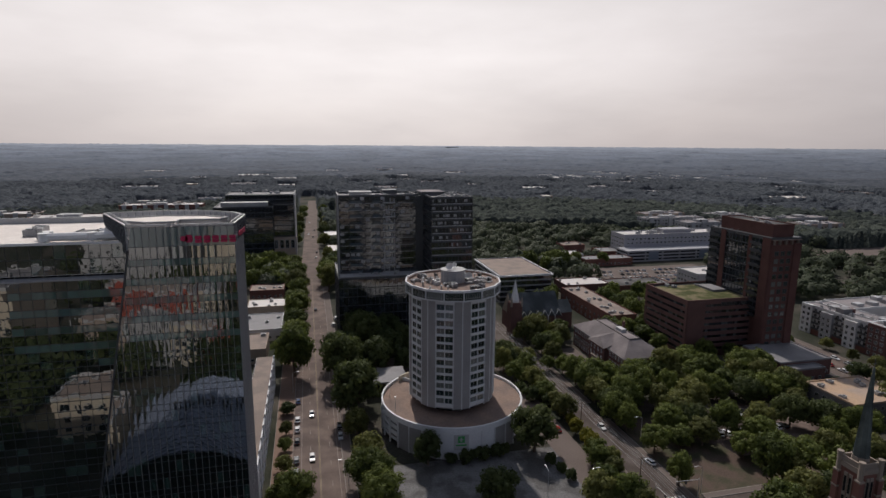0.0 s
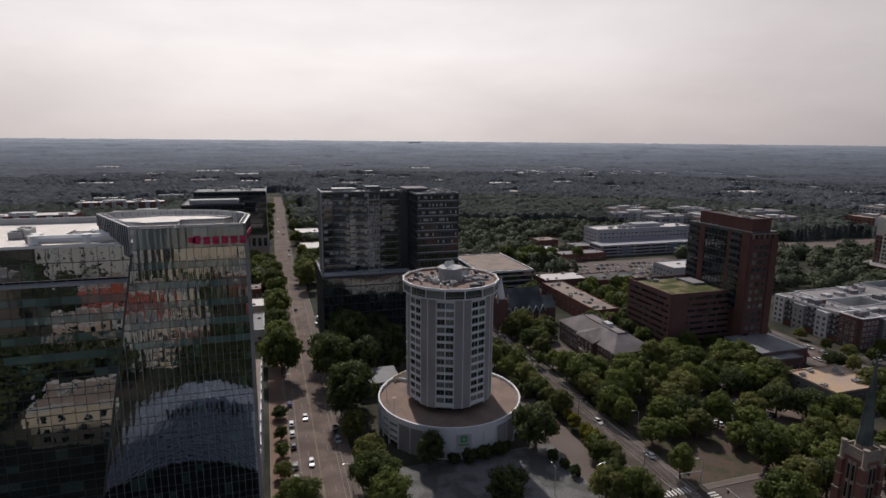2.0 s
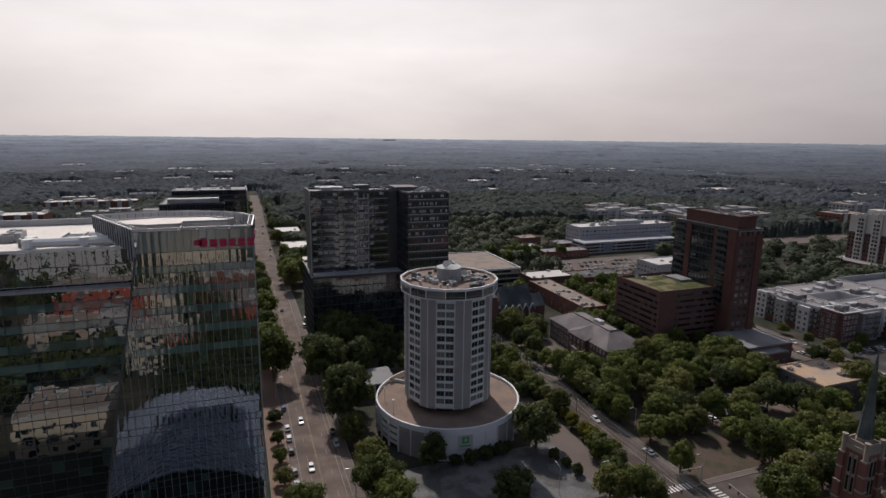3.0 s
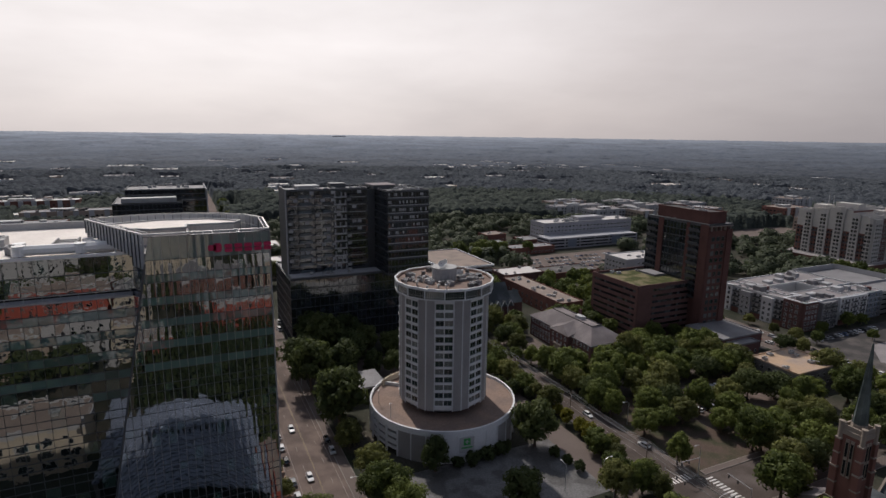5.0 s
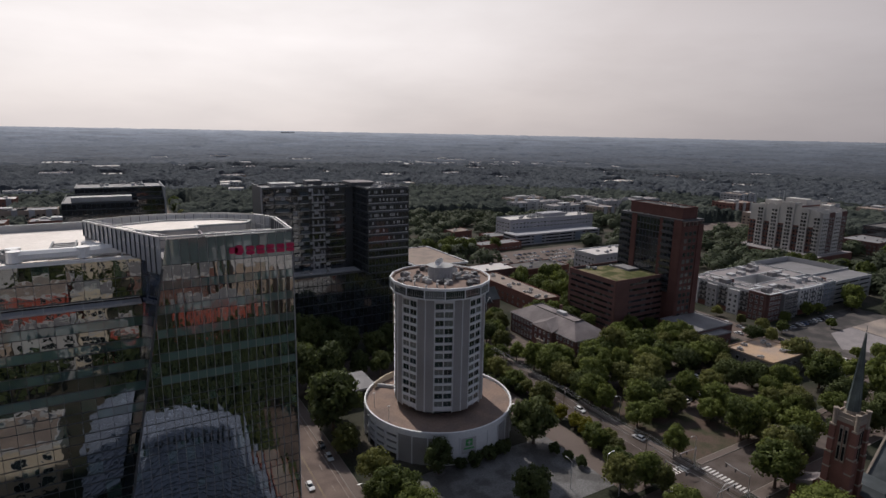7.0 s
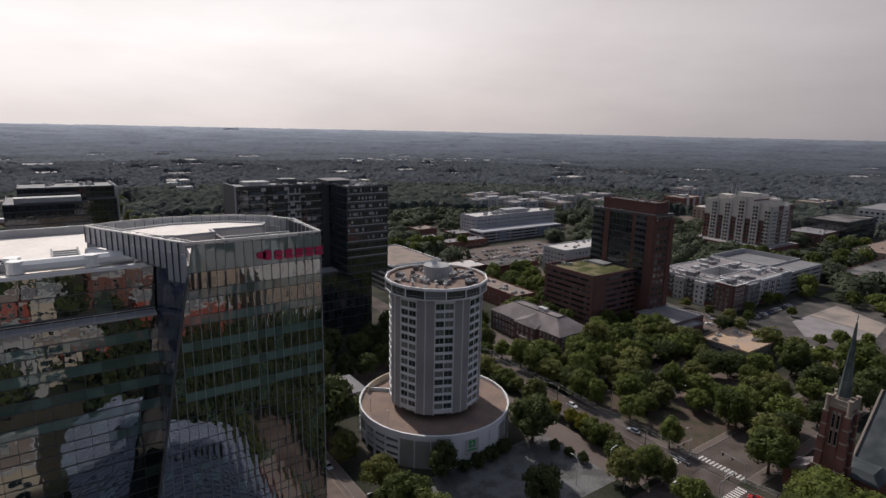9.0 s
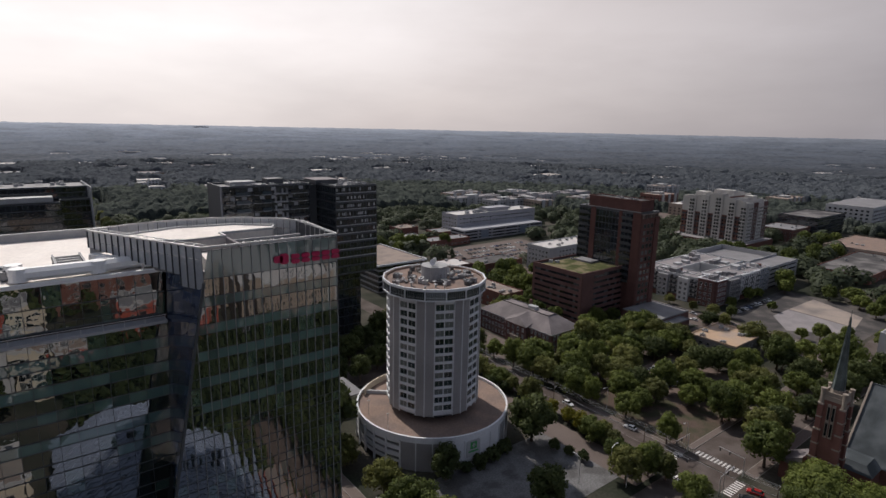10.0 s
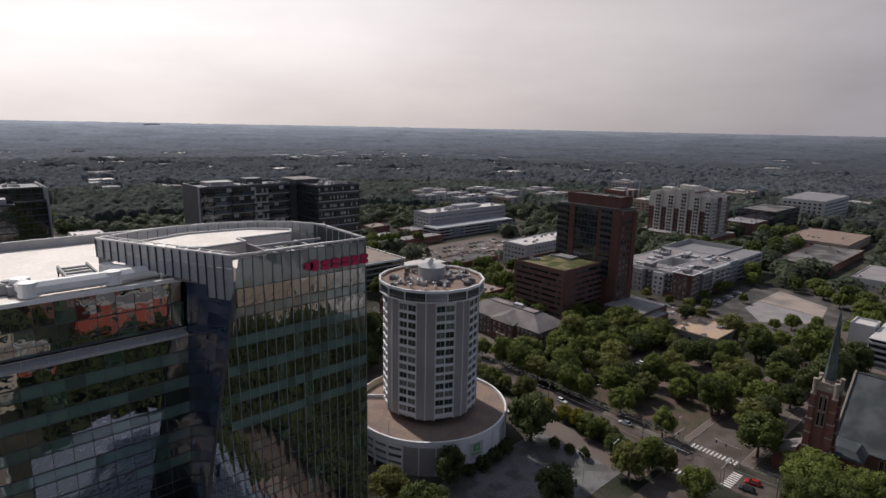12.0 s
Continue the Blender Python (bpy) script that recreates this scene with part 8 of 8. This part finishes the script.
def canopy(name, tints):
    """Broadleaf woodland seen from far: each crown its own tint, with fine leafy relief."""
    m = bpy.data.materials.new(name)
    m.use_nodes = True
    n, l = m.node_tree.nodes, m.node_tree.links
    b = n["Principled BSDF"]
    b.inputs["Roughness"].default_value, b.inputs["Specular IOR Level"].default_value = 1.0, 0.05
    geo, cells, leafy, wide = n.new("ShaderNodeNewGeometry"), n.new("ShaderNodeTexVoronoi"), n.new("ShaderNodeTexNoise"), n.new("ShaderNodeTexNoise")
    cells.inputs["Scale"].default_value = 0.1
    leafy.inputs["Scale"].default_value, leafy.inputs["Detail"].default_value = 0.6, 3
    wide.inputs["Scale"].default_value, wide.inputs["Detail"].default_value = 0.006, 5
    for t in (cells, leafy, wide):
        l.new(geo.outputs["Position"], t.inputs["Vector"])
    split, mean, ramp = n.new("ShaderNodeSeparateColor"), n.new("ShaderNodeMath"), n.new("ShaderNodeValToRGB")
    mean.operation, mean.inputs[1].default_value = "MULTIPLY_ADD", 0.45
    more = n.new("ShaderNodeMath")
    more.operation, more.inputs[1].default_value = "MULTIPLY_ADD", 0.5
    l.new(cells.outputs["Color"], split.inputs[0])
    l.new(split.outputs[0], mean.inputs[0])
    l.new(leafy.outputs["Fac"], more.inputs[0])
    l.new(more.outputs["Value"], mean.inputs[2])
    l.new(wide.outputs["Fac"], more.inputs[2])
    ramp.color_ramp.elements[0].color, ramp.color_ramp.elements[1].color = (*tints[0], 1), (*tints[2], 1)
    span = n.new("ShaderNodeMapRange")
    span.inputs["From Min"].default_value, span.inputs["From Max"].default_value = 0.74, 1.24
    ramp.color_ramp.elements.new(0.5).color = (*tints[1], 1)
    l.new(mean.outputs["Value"], span.inputs["Value"])
    l.new(span.outputs["Result"], ramp.inputs["Fac"])
    l.new(ramp.outputs["Color"], b.inputs["Base Color"])
    ruffle, up = n.new("ShaderNodeTexNoise"), n.new("ShaderNodeBump")
    ruffle.inputs["Scale"].default_value, ruffle.inputs["Detail"].default_value = 0.28, 5
    up.inputs["Strength"].default_value, up.inputs["Distance"].default_value = 1.0, 2.5
    l.new(geo.outputs["Position"], ruffle.inputs["Vector"])
    l.new(ruffle.outputs["Fac"], up.inputs["Height"])
    l.new(up.outputs["Normal"], b.inputs["Normal"])
    return m


# tints greyed and blued with distance: haze is put into the leaf colour
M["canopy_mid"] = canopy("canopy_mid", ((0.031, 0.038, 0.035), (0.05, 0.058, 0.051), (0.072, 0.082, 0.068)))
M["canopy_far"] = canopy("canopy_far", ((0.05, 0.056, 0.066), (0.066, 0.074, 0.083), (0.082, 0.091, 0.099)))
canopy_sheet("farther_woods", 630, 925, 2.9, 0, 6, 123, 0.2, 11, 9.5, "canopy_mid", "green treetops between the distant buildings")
canopy_sheet("distant_woods", 900, 1565, 3.6, 0, 8, 122, 0.17, 13, 10, "canopy_far", "woodland running on from the town, blue-grey with painted haze")
# the haze over this sheet is its own emission
canopy_sheet("backdrop", 1545, 4850, 7, 1.6, 8, 122, 0.2, 18, 7, "haze_glow_woods", "distant woodland with a painted haze glow reaching to the horizon", "structure")


def grove(name, spots, leaf, label):
    """Trees seen only in the mirror glass, joined."""
    v = np.concatenate([near[k % len(near)] * (r, r, r * 1.05) + (x, y, r * 0.75) for k, (x, y, r) in enumerate(spots)])
    me = bpy.data.meshes.new(name)
    me.from_pydata(v.tolist(), [], [(4 * i, 4 * i + 1, 4 * i + 2, 4 * i + 3) for i in range(len(v) // 4)])
    me.materials.append(M[leaf])
    tagged(new(name, me), label, "woodland", kind="stuff")


far_rng = random.Random(78)
grove("square_trees", [(-44 + 12.5 * (i % 10) + far_rng.uniform(-3, 3), -38 + 12 * (i // 10) + far_rng.uniform(-3, 3), far_rng.uniform(6, 8.5)) for i in range(70)], "leaf_dark", "dark green trees of the square behind")
spots = [(-125 + 17 * (i % 8) + far_rng.uniform(-4, 4), 24 + 12 * (i // 8) + far_rng.uniform(-3, 3), far_rng.uniform(5, 7)) for i in range(48)] + [(-180 + 19 * (i % 16) + far_rng.uniform(-5, 5), -102 - 50 * (i // 16) + far_rng.uniform(-5, 5), far_rng.uniform(5, 8)) for i in range(48)] + [(-215 + 15 * (i % 10) + far_rng.uniform(-5, 5), -4 + 14 * (i // 10) + far_rng.uniform(-4, 4), far_rng.uniform(7, 10)) for i in range(40)]
grove("corner_trees", [(15 + 8.5 * (i % 5) + far_rng.uniform(-2, 2), 44 + 9 * (i // 5) + far_rng.uniform(-2, 2), far_rng.uniform(4.5, 6)) for i in range(30)], "leaf_dark", "dark green trees across the street behind")
grove("kerb_trees", [(x + far_rng.uniform(-1, 1), 40 + 8.5 * i + far_rng.uniform(-1, 1), far_rng.uniform(4.6, 5.6)) for x in (-9.5, 10.5) for i in range(8)], "leaf_dark", "dark green trees at the kerb behind")
grove("town_trees", [(x, y, r) for x, y, r in spots if not (-96 < x < 12 and 20 < y < 116)], "leaf_dark", "green trees of the town behind")


# ---- vehicles ----
def make_car(color, van=False, far=False):
    """A car that heads towards +y: shaped body, dark glasshouse, wheels with rims, lights."""
    c = thing("car", (0, 0, -100), f"parked {color} car" if not van else f"parked {color} van", "car")
    L, W = (4.6, 1.82) if not van else (5.2, 1.95)
    h1, h2 = (0.92, 1.48) if not van else (1.15, 2.0)
    def hull(rows):
        g = Geo()
        n = len(rows[0])
        for ring in rows:
            g.v.extend(ring)
        for j in range(len(rows) - 1):
            for i in range(n):
                g.f.append((j * n + i, j * n + (i + 1) % n, (j + 1) * n + (i + 1) % n, (j + 1) * n + i))
        g.f += [tuple(range(n - 1, -1, -1)), tuple(range((len(rows) - 1) * n, len(rows) * n))]
        return g
    def slab(y, z0, z1, w):
        return [(-w / 2, y, z0), (w / 2, y, z0), (w / 2, y, z1 - 0.12), (w / 2 - 0.14, y, z1), (-w / 2 + 0.14, y, z1), (-w / 2, y, z1 - 0.12)]
    hull([slab(-L / 2, 0.42, h1 - 0.16, W * 0.86), slab(-L / 2 + 0.25, 0.25, h1, W), slab(L / 2 - 1.1, 0.25, h1 - 0.02, W), slab(L / 2 - 0.25, 0.25, h1 - 0.2, W * 0.97), slab(L / 2, 0.42, h1 - 0.32, W * 0.8)]).part("body", M["car_" + color], c)
    y0, y1 = (-L / 2 + 0.3, L / 2 - 1.25) if not van else (-L / 2 + 0.1, L / 2 - 0.9)
    glass = Geo()
    glass.prism([(-W / 2 + 0.1, y0), (W / 2 - 0.1, y0), (W / 2 - 0.1, y1), (-W / 2 + 0.1, y1)], h1 - 0.02, h2 - 0.06, [(-W / 2 + 0.3, y0 + 0.5), (W / 2 - 0.3, y0 + 0.5), (W / 2 - 0.3, y1 - 0.75), (-W / 2 + 0.3, y1 - 0.75)])
    glass.part("glasshouse", M["glass_plain"], c)
    Geo().box(-W / 2 + 0.28, W / 2 - 0.28, y0 + 0.48, y1 - 0.72, h2 - 0.06, h2).part("roof", M["car_" + color], c)
    if far:
        return c
    for sx in (-1, 1):
        for y in (-L / 2 + 0.85, L / 2 - 0.85):
            w = Geo()
            n, r, x = 12, 0.33, sx * (W / 2 - 0.12)
            for dx in (-0.13, 0.13):
                w.v.extend((x + dx, y + r * math.cos(2 * math.pi * i / n), 0.33 + r * math.sin(2 * math.pi * i / n)) for i in range(n))
            w.f += [tuple(range(n)), tuple(range(n, 2 * n))] + [(i, (i + 1) % n, n + (i + 1) % n, n + i) for i in range(n)]
            ob = w.part("wheel", M["rubber"], c)
            Geo().box(x + sx * 0.1, x + sx * 0.15, y - 0.14, y + 0.14, 0.19, 0.47).part("rim", M["steel_light"], ob)
        Geo().box(sx * W * 0.3 - 0.2, sx * W * 0.3 + 0.2, L / 2 - 0.1, L / 2 - 0.02, 0.5, 0.64).part("headlight", M["duct_white"], c)
        Geo().box(sx * W * 0.32 - 0.18, sx * W * 0.32 + 0.18, -L / 2 - 0.01, -L / 2 + 0.08, 0.58, 0.74).part("tail_light", M["car_red"], c)
    return c


CARS = {k: make_car(k) for k in ("white", "silver", "black", "grey", "red", "blue")}
CARS["van"] = make_car("white", True)
for k in ("white", "silver", "grey", "black", "blue"):
    CARS["far_" + k] = make_car(k, far=True)


def park(spots, z=0.035, group="parked cars", label=None):
    for kind, x, y, turn in spots:
        ob = copy_thing(CARS[kind], pose(x, y, z, 0, 0, turn))
        tagged(ob, label.format(kind.replace("far_", "")) if label else "", "", group)


park([("white", -1.7, 178, 180), ("white", -1.6, 209.5, 180), ("grey", 2, 352, 0), ("white", 5, 520, 0), ("black", 6, 545, 0), ("white", -1, 660, 180), ("grey", 6, 690, 0), ("white", 0, 760, 180)], group="cars in the street", label="{} car in the lane of the main street")
park([("white", -6.8, 206, 0), ("white", -6.8, 198.5, 0), ("black", -6.8, 190, 0), ("grey", -6.8, 177.5, 0), ("silver", -6.8, 170, 0), ("white", -6.8, 163, 0), ("blue", -6.8, 222, 0), ("silver", 8.2, 190, 180), ("black", 8.2, 197.5, 180)], group="cars parked at the kerb", label="{} car parked at the kerb")
park([("white", 106.6, 151, 5), ("red", 104.3, 107, 15), ("black", 99.5, 107, 12), ("black", 98.5, 232, 0), ("silver", 98.6, 226, 0), ("white", 98.4, 219, 0), ("grey", 98.5, 240, 0), ("black", 98.6, 247, 0), ("white", 102.8, 176, 180), ("red", 86, 178, 0), ("silver", 80.8, 182, 0), ("grey", 94.6, 138, 10)], group="cars by the side street", label="{} car on the side street by the park")
park([(k, 142 + 3.1 * i, 162, 90 * 0) for i, k in enumerate(["silver", "white", "black", "grey", "white", "red", "silver", "blue", "white", "black"])], 0.05, "cars in the park lot", "{} car parked under the trees")
park([(k, 157 + 3.1 * i, 174, 180) for i, k in enumerate(["grey", "white", "black", "silver", "white", "grey"])], 0.05, "cars in the park lot", "{} car parked under the trees")
park([(k, 240, 150 + 7.2 * i, 0) for i, k in enumerate(["silver", "white", "grey", "black", "white", "silver", "grey", "white", "red", "grey", "white", "black"])], group="cars by the flats", label="{} car parked by the apartment block")
park([(k, 250.2, 153 + 7.6 * i, 180) for i, k in enumerate(["white", "grey", "silver", "white", "black", "grey", "white", "silver", "white"])], group="cars by the flats", label="{} car parked by the apartment block")
park([("far_" + ["white", "silver", "grey", "black", "blue", "white"][(i * 5 + j * 3) % 6], 229 + 5.2 * i, 379 + 11 * j, 0) for i in range(18) for j in range(4) if (i * 7 + j * 5) % 6], group="cars in the far car park", label="{} car in the far car park")
park([("far_" + k, 268 + 4.4 * i, 193, 0) for i, k in enumerate(["white", "grey", "silver", "black", "white", "blue", "grey", "silver", "white", "black", "grey", "white"])], 0.04, "cars in the yard", "{} car parked before the apartment block")
park([("van", 11.5, 318, 10), ("van", 13.5, 330, 5), ("white", 80.5, 190, 90), ("grey", 3.8, 640, 0)], group="vans", label="white van beside the street")
for src in CARS.values():
    for ob in [*src.children_recursive, src]:
        bpy.data.objects.remove(ob)


# ---- poles, wires, lamps, signals ----
def utility_pole(x, y, h=11.5):
    t = thing("utility_pole", (x, y, 0), "weathered wooden utility pole with a crossarm", "utility pole", "utility poles")
    o = (x, y, 0)
    Geo(o).drum(x, y, 0.17, 0, h, 8, 0.11).part("pole", M["timber"], t)
    Geo(o).box(x - 1.3, x + 1.3, y - 0.07, y + 0.07, h - 0.75, h - 0.6).part("crossarm", M["timber"], t)
    for dx in (-1.15, -0.5, 0.5, 1.15):
        Geo(o).drum(x + dx, y, 0.06, h - 0.6, h - 0.35, 6).part("insulator", M["unit_grey"], t)
    Geo(o).drum(x + 0.3, y, 0.2, h - 2.4, h - 1.5, 8).part("transformer", M["unit_grey"], t)


POLES = [(94.0, 290), (94.0, 252), (94.0, 214), (94.2, 176), (94.4, 138), (94.6, 98)]
for x, y in POLES:
    utility_pole(x, y)
for n, ((xa, ya), (xb, yb)) in enumerate(zip(POLES, POLES[1:])):
    for k, (dx, z) in enumerate(((-1.15, 11.15), (-0.5, 11.15), (0.5, 11.15), (1.15, 11.15), (0.1, 8.4))):
        pts = [Vector((xa + dx + (xb - xa) * f, ya + (yb - ya) * f, z - 0.9 * 4 * f * (1 - f))) for f in [i / 8 for i in range(9)]]
        r = 0.024 if z > 9 else 0.035
        w = Geo((xa, ya, z))
        for p in pts:
            w.v.extend([(p.x - r, p.y, p.z - r), (p.x + r, p.y, p.z - r), (p.x + r, p.y, p.z + r), (p.x - r, p.y, p.z + r)])
        for i in range(8):
            w.f.extend((4 * i + j, 4 * i + (j + 1) % 4, 4 * i + 4 + (j + 1) % 4, 4 * i + 4 + j) for j in range(4))
        w.thing("power_line", M["cable"], "sagging power line between wooden poles", "cable", "power lines")


def street_lamp(x, y, turn, h=8.5):
    t = thing("street_lamp", (x, y, 0), "grey metal street lamp with a curved arm", "street lamp", "street lamps")
    o = (x, y, 0)
    c, s = math.cos(radians(turn)), math.sin(radians(turn))
    Geo(o).drum(x, y, 0.11, 0, h, 8, 0.07).part("pole", M["steel_light"], t)
    g = Geo(o)
    last = (x, y, h)
    for k in range(1, 6):
        f = k / 5
        nxt = (x + c * 2.2 * f, y + s * 2.2 * f, h + 0.7 * math.sin(f * 1.8))
        g.bar(last, nxt, 0.05)
        last = nxt
    g.part("arm", M["steel_light"], t)
    Geo(o).rbox(last[0] + c * 0.3, last[1] + s * 0.3, 0.8, 0.32, last[2] - 0.12, last[2] + 0.04, turn).part("lamp_head", M["steel_light"], t)


for x, y, turn in ((78.5, 139, 0), (76, 131.5, 0), (112, 133, 180), (94.6, 112, 0), (9, 160, 180), (9, 200, 180), (-9, 232, 0), (9, 245, 180), (112, 165, 180), (66, 141, 90)):
    street_lamp(x, y, turn)


def signal(x, y, turn):
    t = thing("traffic_signal", (x, y, 0), "traffic signal on a long metal arm over the crossing", "traffic light", "traffic lights")
    o = (x, y, 0)
    c, s = math.cos(radians(turn)), math.sin(radians(turn))
    Geo(o).drum(x, y, 0.14, 0, 6.6, 8, 0.1).part("pole", M["steel_light"], t)
    Geo(o).bar((x, y, 6.2), (x + c * 8, y + s * 8, 6.6), 0.07).part("arm", M["steel_light"], t)
    for d in (4.5, 7.5):
        ob = Geo(o).rbox(x + c * d, y + s * d, 0.35, 0.3, 5.3, 6.3, turn).part("signal_head", M["roof_dark"], t)
        for k in range(3):
            Geo(o).rbox(x + c * d + s * 0.17, y + s * d - c * 0.17, 0.2, 0.06, 5.4 + 0.3 * k, 5.6 + 0.3 * k, turn).part("lens", M["steel_dark"], ob)


signal(109.5, 131, 180)
signal(109.8, 113.2, 90)
signal(94.6, 113, 0)
signal(95, 131, -90)


# ---- the town behind the camera's way, which the glass mirrors ----
def mirrored_block(x0, x1, y0, y1, z, wall, roof, label, rows, side="north"):
    o = ((x0 + x1) / 2, (y0 + y1) / 2, 0)
    t = thing("town_block", o, label, "building", "buildings behind")
    Geo(o).box(x0, x1, y0, y1, 0, z).part("wall", M[wall], t)
    Geo(o).box(x0 + 0.4, x1 - 0.4, y0 + 0.4, y1 - 0.4, z, z + 0.3).part("roof", M[roof], t)
    parapet(Geo(o), x0 - 0.1, x1 + 0.1, y0 - 0.1, y1 + 0.1, z - 0.3, z + 1.0, 0.5).part("parapet", M["panel_white"], t)
    me = window_mesh(3.0, 2.4, M["panel_white"], M["glass_plain"], 0.14, 0.1)
    n = max(3, min(7, int((x1 - x0) / 6.5)))
    window_rows(t, me, "north", y1, x0 + 1, x1 - 1, n, [2.5 + 3.8 * k for k in range(min(rows, 5))])
    roof_units(x0, x1, y0, y1, z + 0.3, 4, 2.6)


mirrored_block(-116, -68, -96, -70, 20, "stucco_orange", "roof_tan", "orange-red stucco block with white trim", 5)
mirrored_block(-66, -52, -92, -68, 19, "stucco_cream", "roof_grey", "narrow cream stucco house in a row", 4)
mirrored_block(-64, -53, -30, -12, 18, "stucco_cream", "roof_tan", "cream stucco house with white windows", 4)
mirrored_block(-52, -42, -30, -12, 16, "stucco_orange", "roof_tan", "orange-red stucco house with white windows", 4)
mirrored_block(-84, -65, -30, -10, 21, "panel_white", "roof_grey", "white house with rows of windows", 5)
mirrored_block(-112, -85, -32, -8, 17, "brick_tan", "roof_tan", "tan stone house with tall dark windows", 4)
mirrored_block(-90, -64, 56, 78, 14, "stucco_cream", "roof_tan", "cream stucco house with a pale cornice", 3)
mirrored_block(-184, -140, -60, -10, 34, "stucco_cream", "roof_grey", "tall cream stucco block with many windows", 8)
mirrored_block(-170, -100, -260, -190, 40, "panel_white", "roof_white", "tall white block with many windows", 9)
mirrored_block(-80, -20, -240, -180, 36, "stucco_cream", "roof_white", "tall cream block with a white roof", 8)
mirrored_block(10, 70, -150, -100, 26, "brick_tan", "roof_white", "tan brick block with a pale roof", 6)
mirrored_block(84, 130, -110, -60, 26, "panel_white", "roof_tan", "white block with a tan roof", 6)
mirrored_block(-40, 4, -150, -112, 18, "brick_red", "roof_grey", "brick block with a grey roof", 4)
mirrored_block(-22, 14, -78, -57, 16, "stucco_orange", "roof_grey", "orange-red stucco block facing the square", 4)
mirrored_block(32, 82, -98, -56, 25, "brick_tan", "roof_white", "tan stone block with rows of tall windows", 6)
# low strip added to give the white roof edge in the mirror glass
mirrored_block(28, 128, -52, -45, 6, "panel_white", "roof_white", "low white strip added for a mirrored white roof edge", 1)
mirrored_block(-300, -220, -120, 20, 30, "brick_brown", "roof_grey", "long tan brick block with windows", 7)
mirrored_block(-60, 40, -420, -340, 46, "brick_red", "roof_grey", "tall brick block far behind", 10)


def barrel_hall(x0, x1, y0, y1, z, rise, label):
    """A hall under a ribbed metal barrel roof; its arched end towards the street is dark glass between brick wings."""
    o = ((x0 + x1) / 2, (y0 + y1) / 2, 0)
    t = thing("barrel_hall", o, label, "hall")
    Geo(o).box(x0, x1, y0, y1, 0, z).part("wall", M["panel_white"], t)
    n = 18
    ring = [(x0 + (x1 - x0) * i / n, z + rise * math.sin(math.pi * i / n)) for i in range(n + 1)]
    g, ribs = Geo(o), Geo(o)
    for (xa, za), (xb, zb) in zip(ring, ring[1:]):
        g.poly((xa, y0 - 0.5, za), (xb, y0 - 0.5, zb), (xb, y1 + 0.5, zb), (xa, y1 + 0.5, za))
    for k in range(26):
        y = y0 + (y1 - y0) * k / 25
        for (xa, za), (xb, zb) in zip(ring, ring[1:]):
            ribs.bar((xa, y, za + 0.1), (xb, y, zb + 0.1), 0.14)
    g.part("roof", M["metal_pale"], t, "pale blue-grey ribbed metal roof", smooth=True)
    ribs.part("roof_ribs", M["metal_pale"], t)
    Geo(o).poly(*[(x, y0 - 0.3, w) for x, w in ring]).part("back_gable", M["panel_white"], t)
    Geo(o).poly(*[(x, y1 + 0.3, w - 0.3) for x, w in ring[::-1]]).box(x0 + 1, x1 - 1, y1, y1 + 0.3, 0, z).part("arched_front", M["glass_dark"], t, "dark glazed arched front")
    posts = Geo(o)
    for k in range(1, 16):
        x = x0 + (x1 - x0) * k / 16
        posts.box(x - 0.12, x + 0.12, y1 + 0.3, y1 + 0.5, 0, z - 0.5 + rise * math.sin(math.pi * k / 16))
    posts.part("front_posts", M["steel_dark"], t)
    for k in range(5):
        Geo(o).drum(x0 + 14 + 5.0 * k, y0 + 22, 1.0, z + rise * 0.5, z + rise + 1.2, 12).part("roof_vent", M["steel_dark"], t)
    Geo(o).box(x1 + 0.3, x1 + 5.5, y1 - 26, y1 + 2, 0, z + 1).part("brick_wing", M["stucco_orange"], t, "orange brick stair wing")
    Geo(o).box(x1 + 0.6, x1 + 5.2, y1 - 25.7, y1 + 1.7, z + 1, z + 1.2).part("wing_roof", M["roof_tan"], t)


barrel_hall(-58, -15, 56, 108, 11, 7, "hall under a pale blue-grey ribbed metal barrel roof")
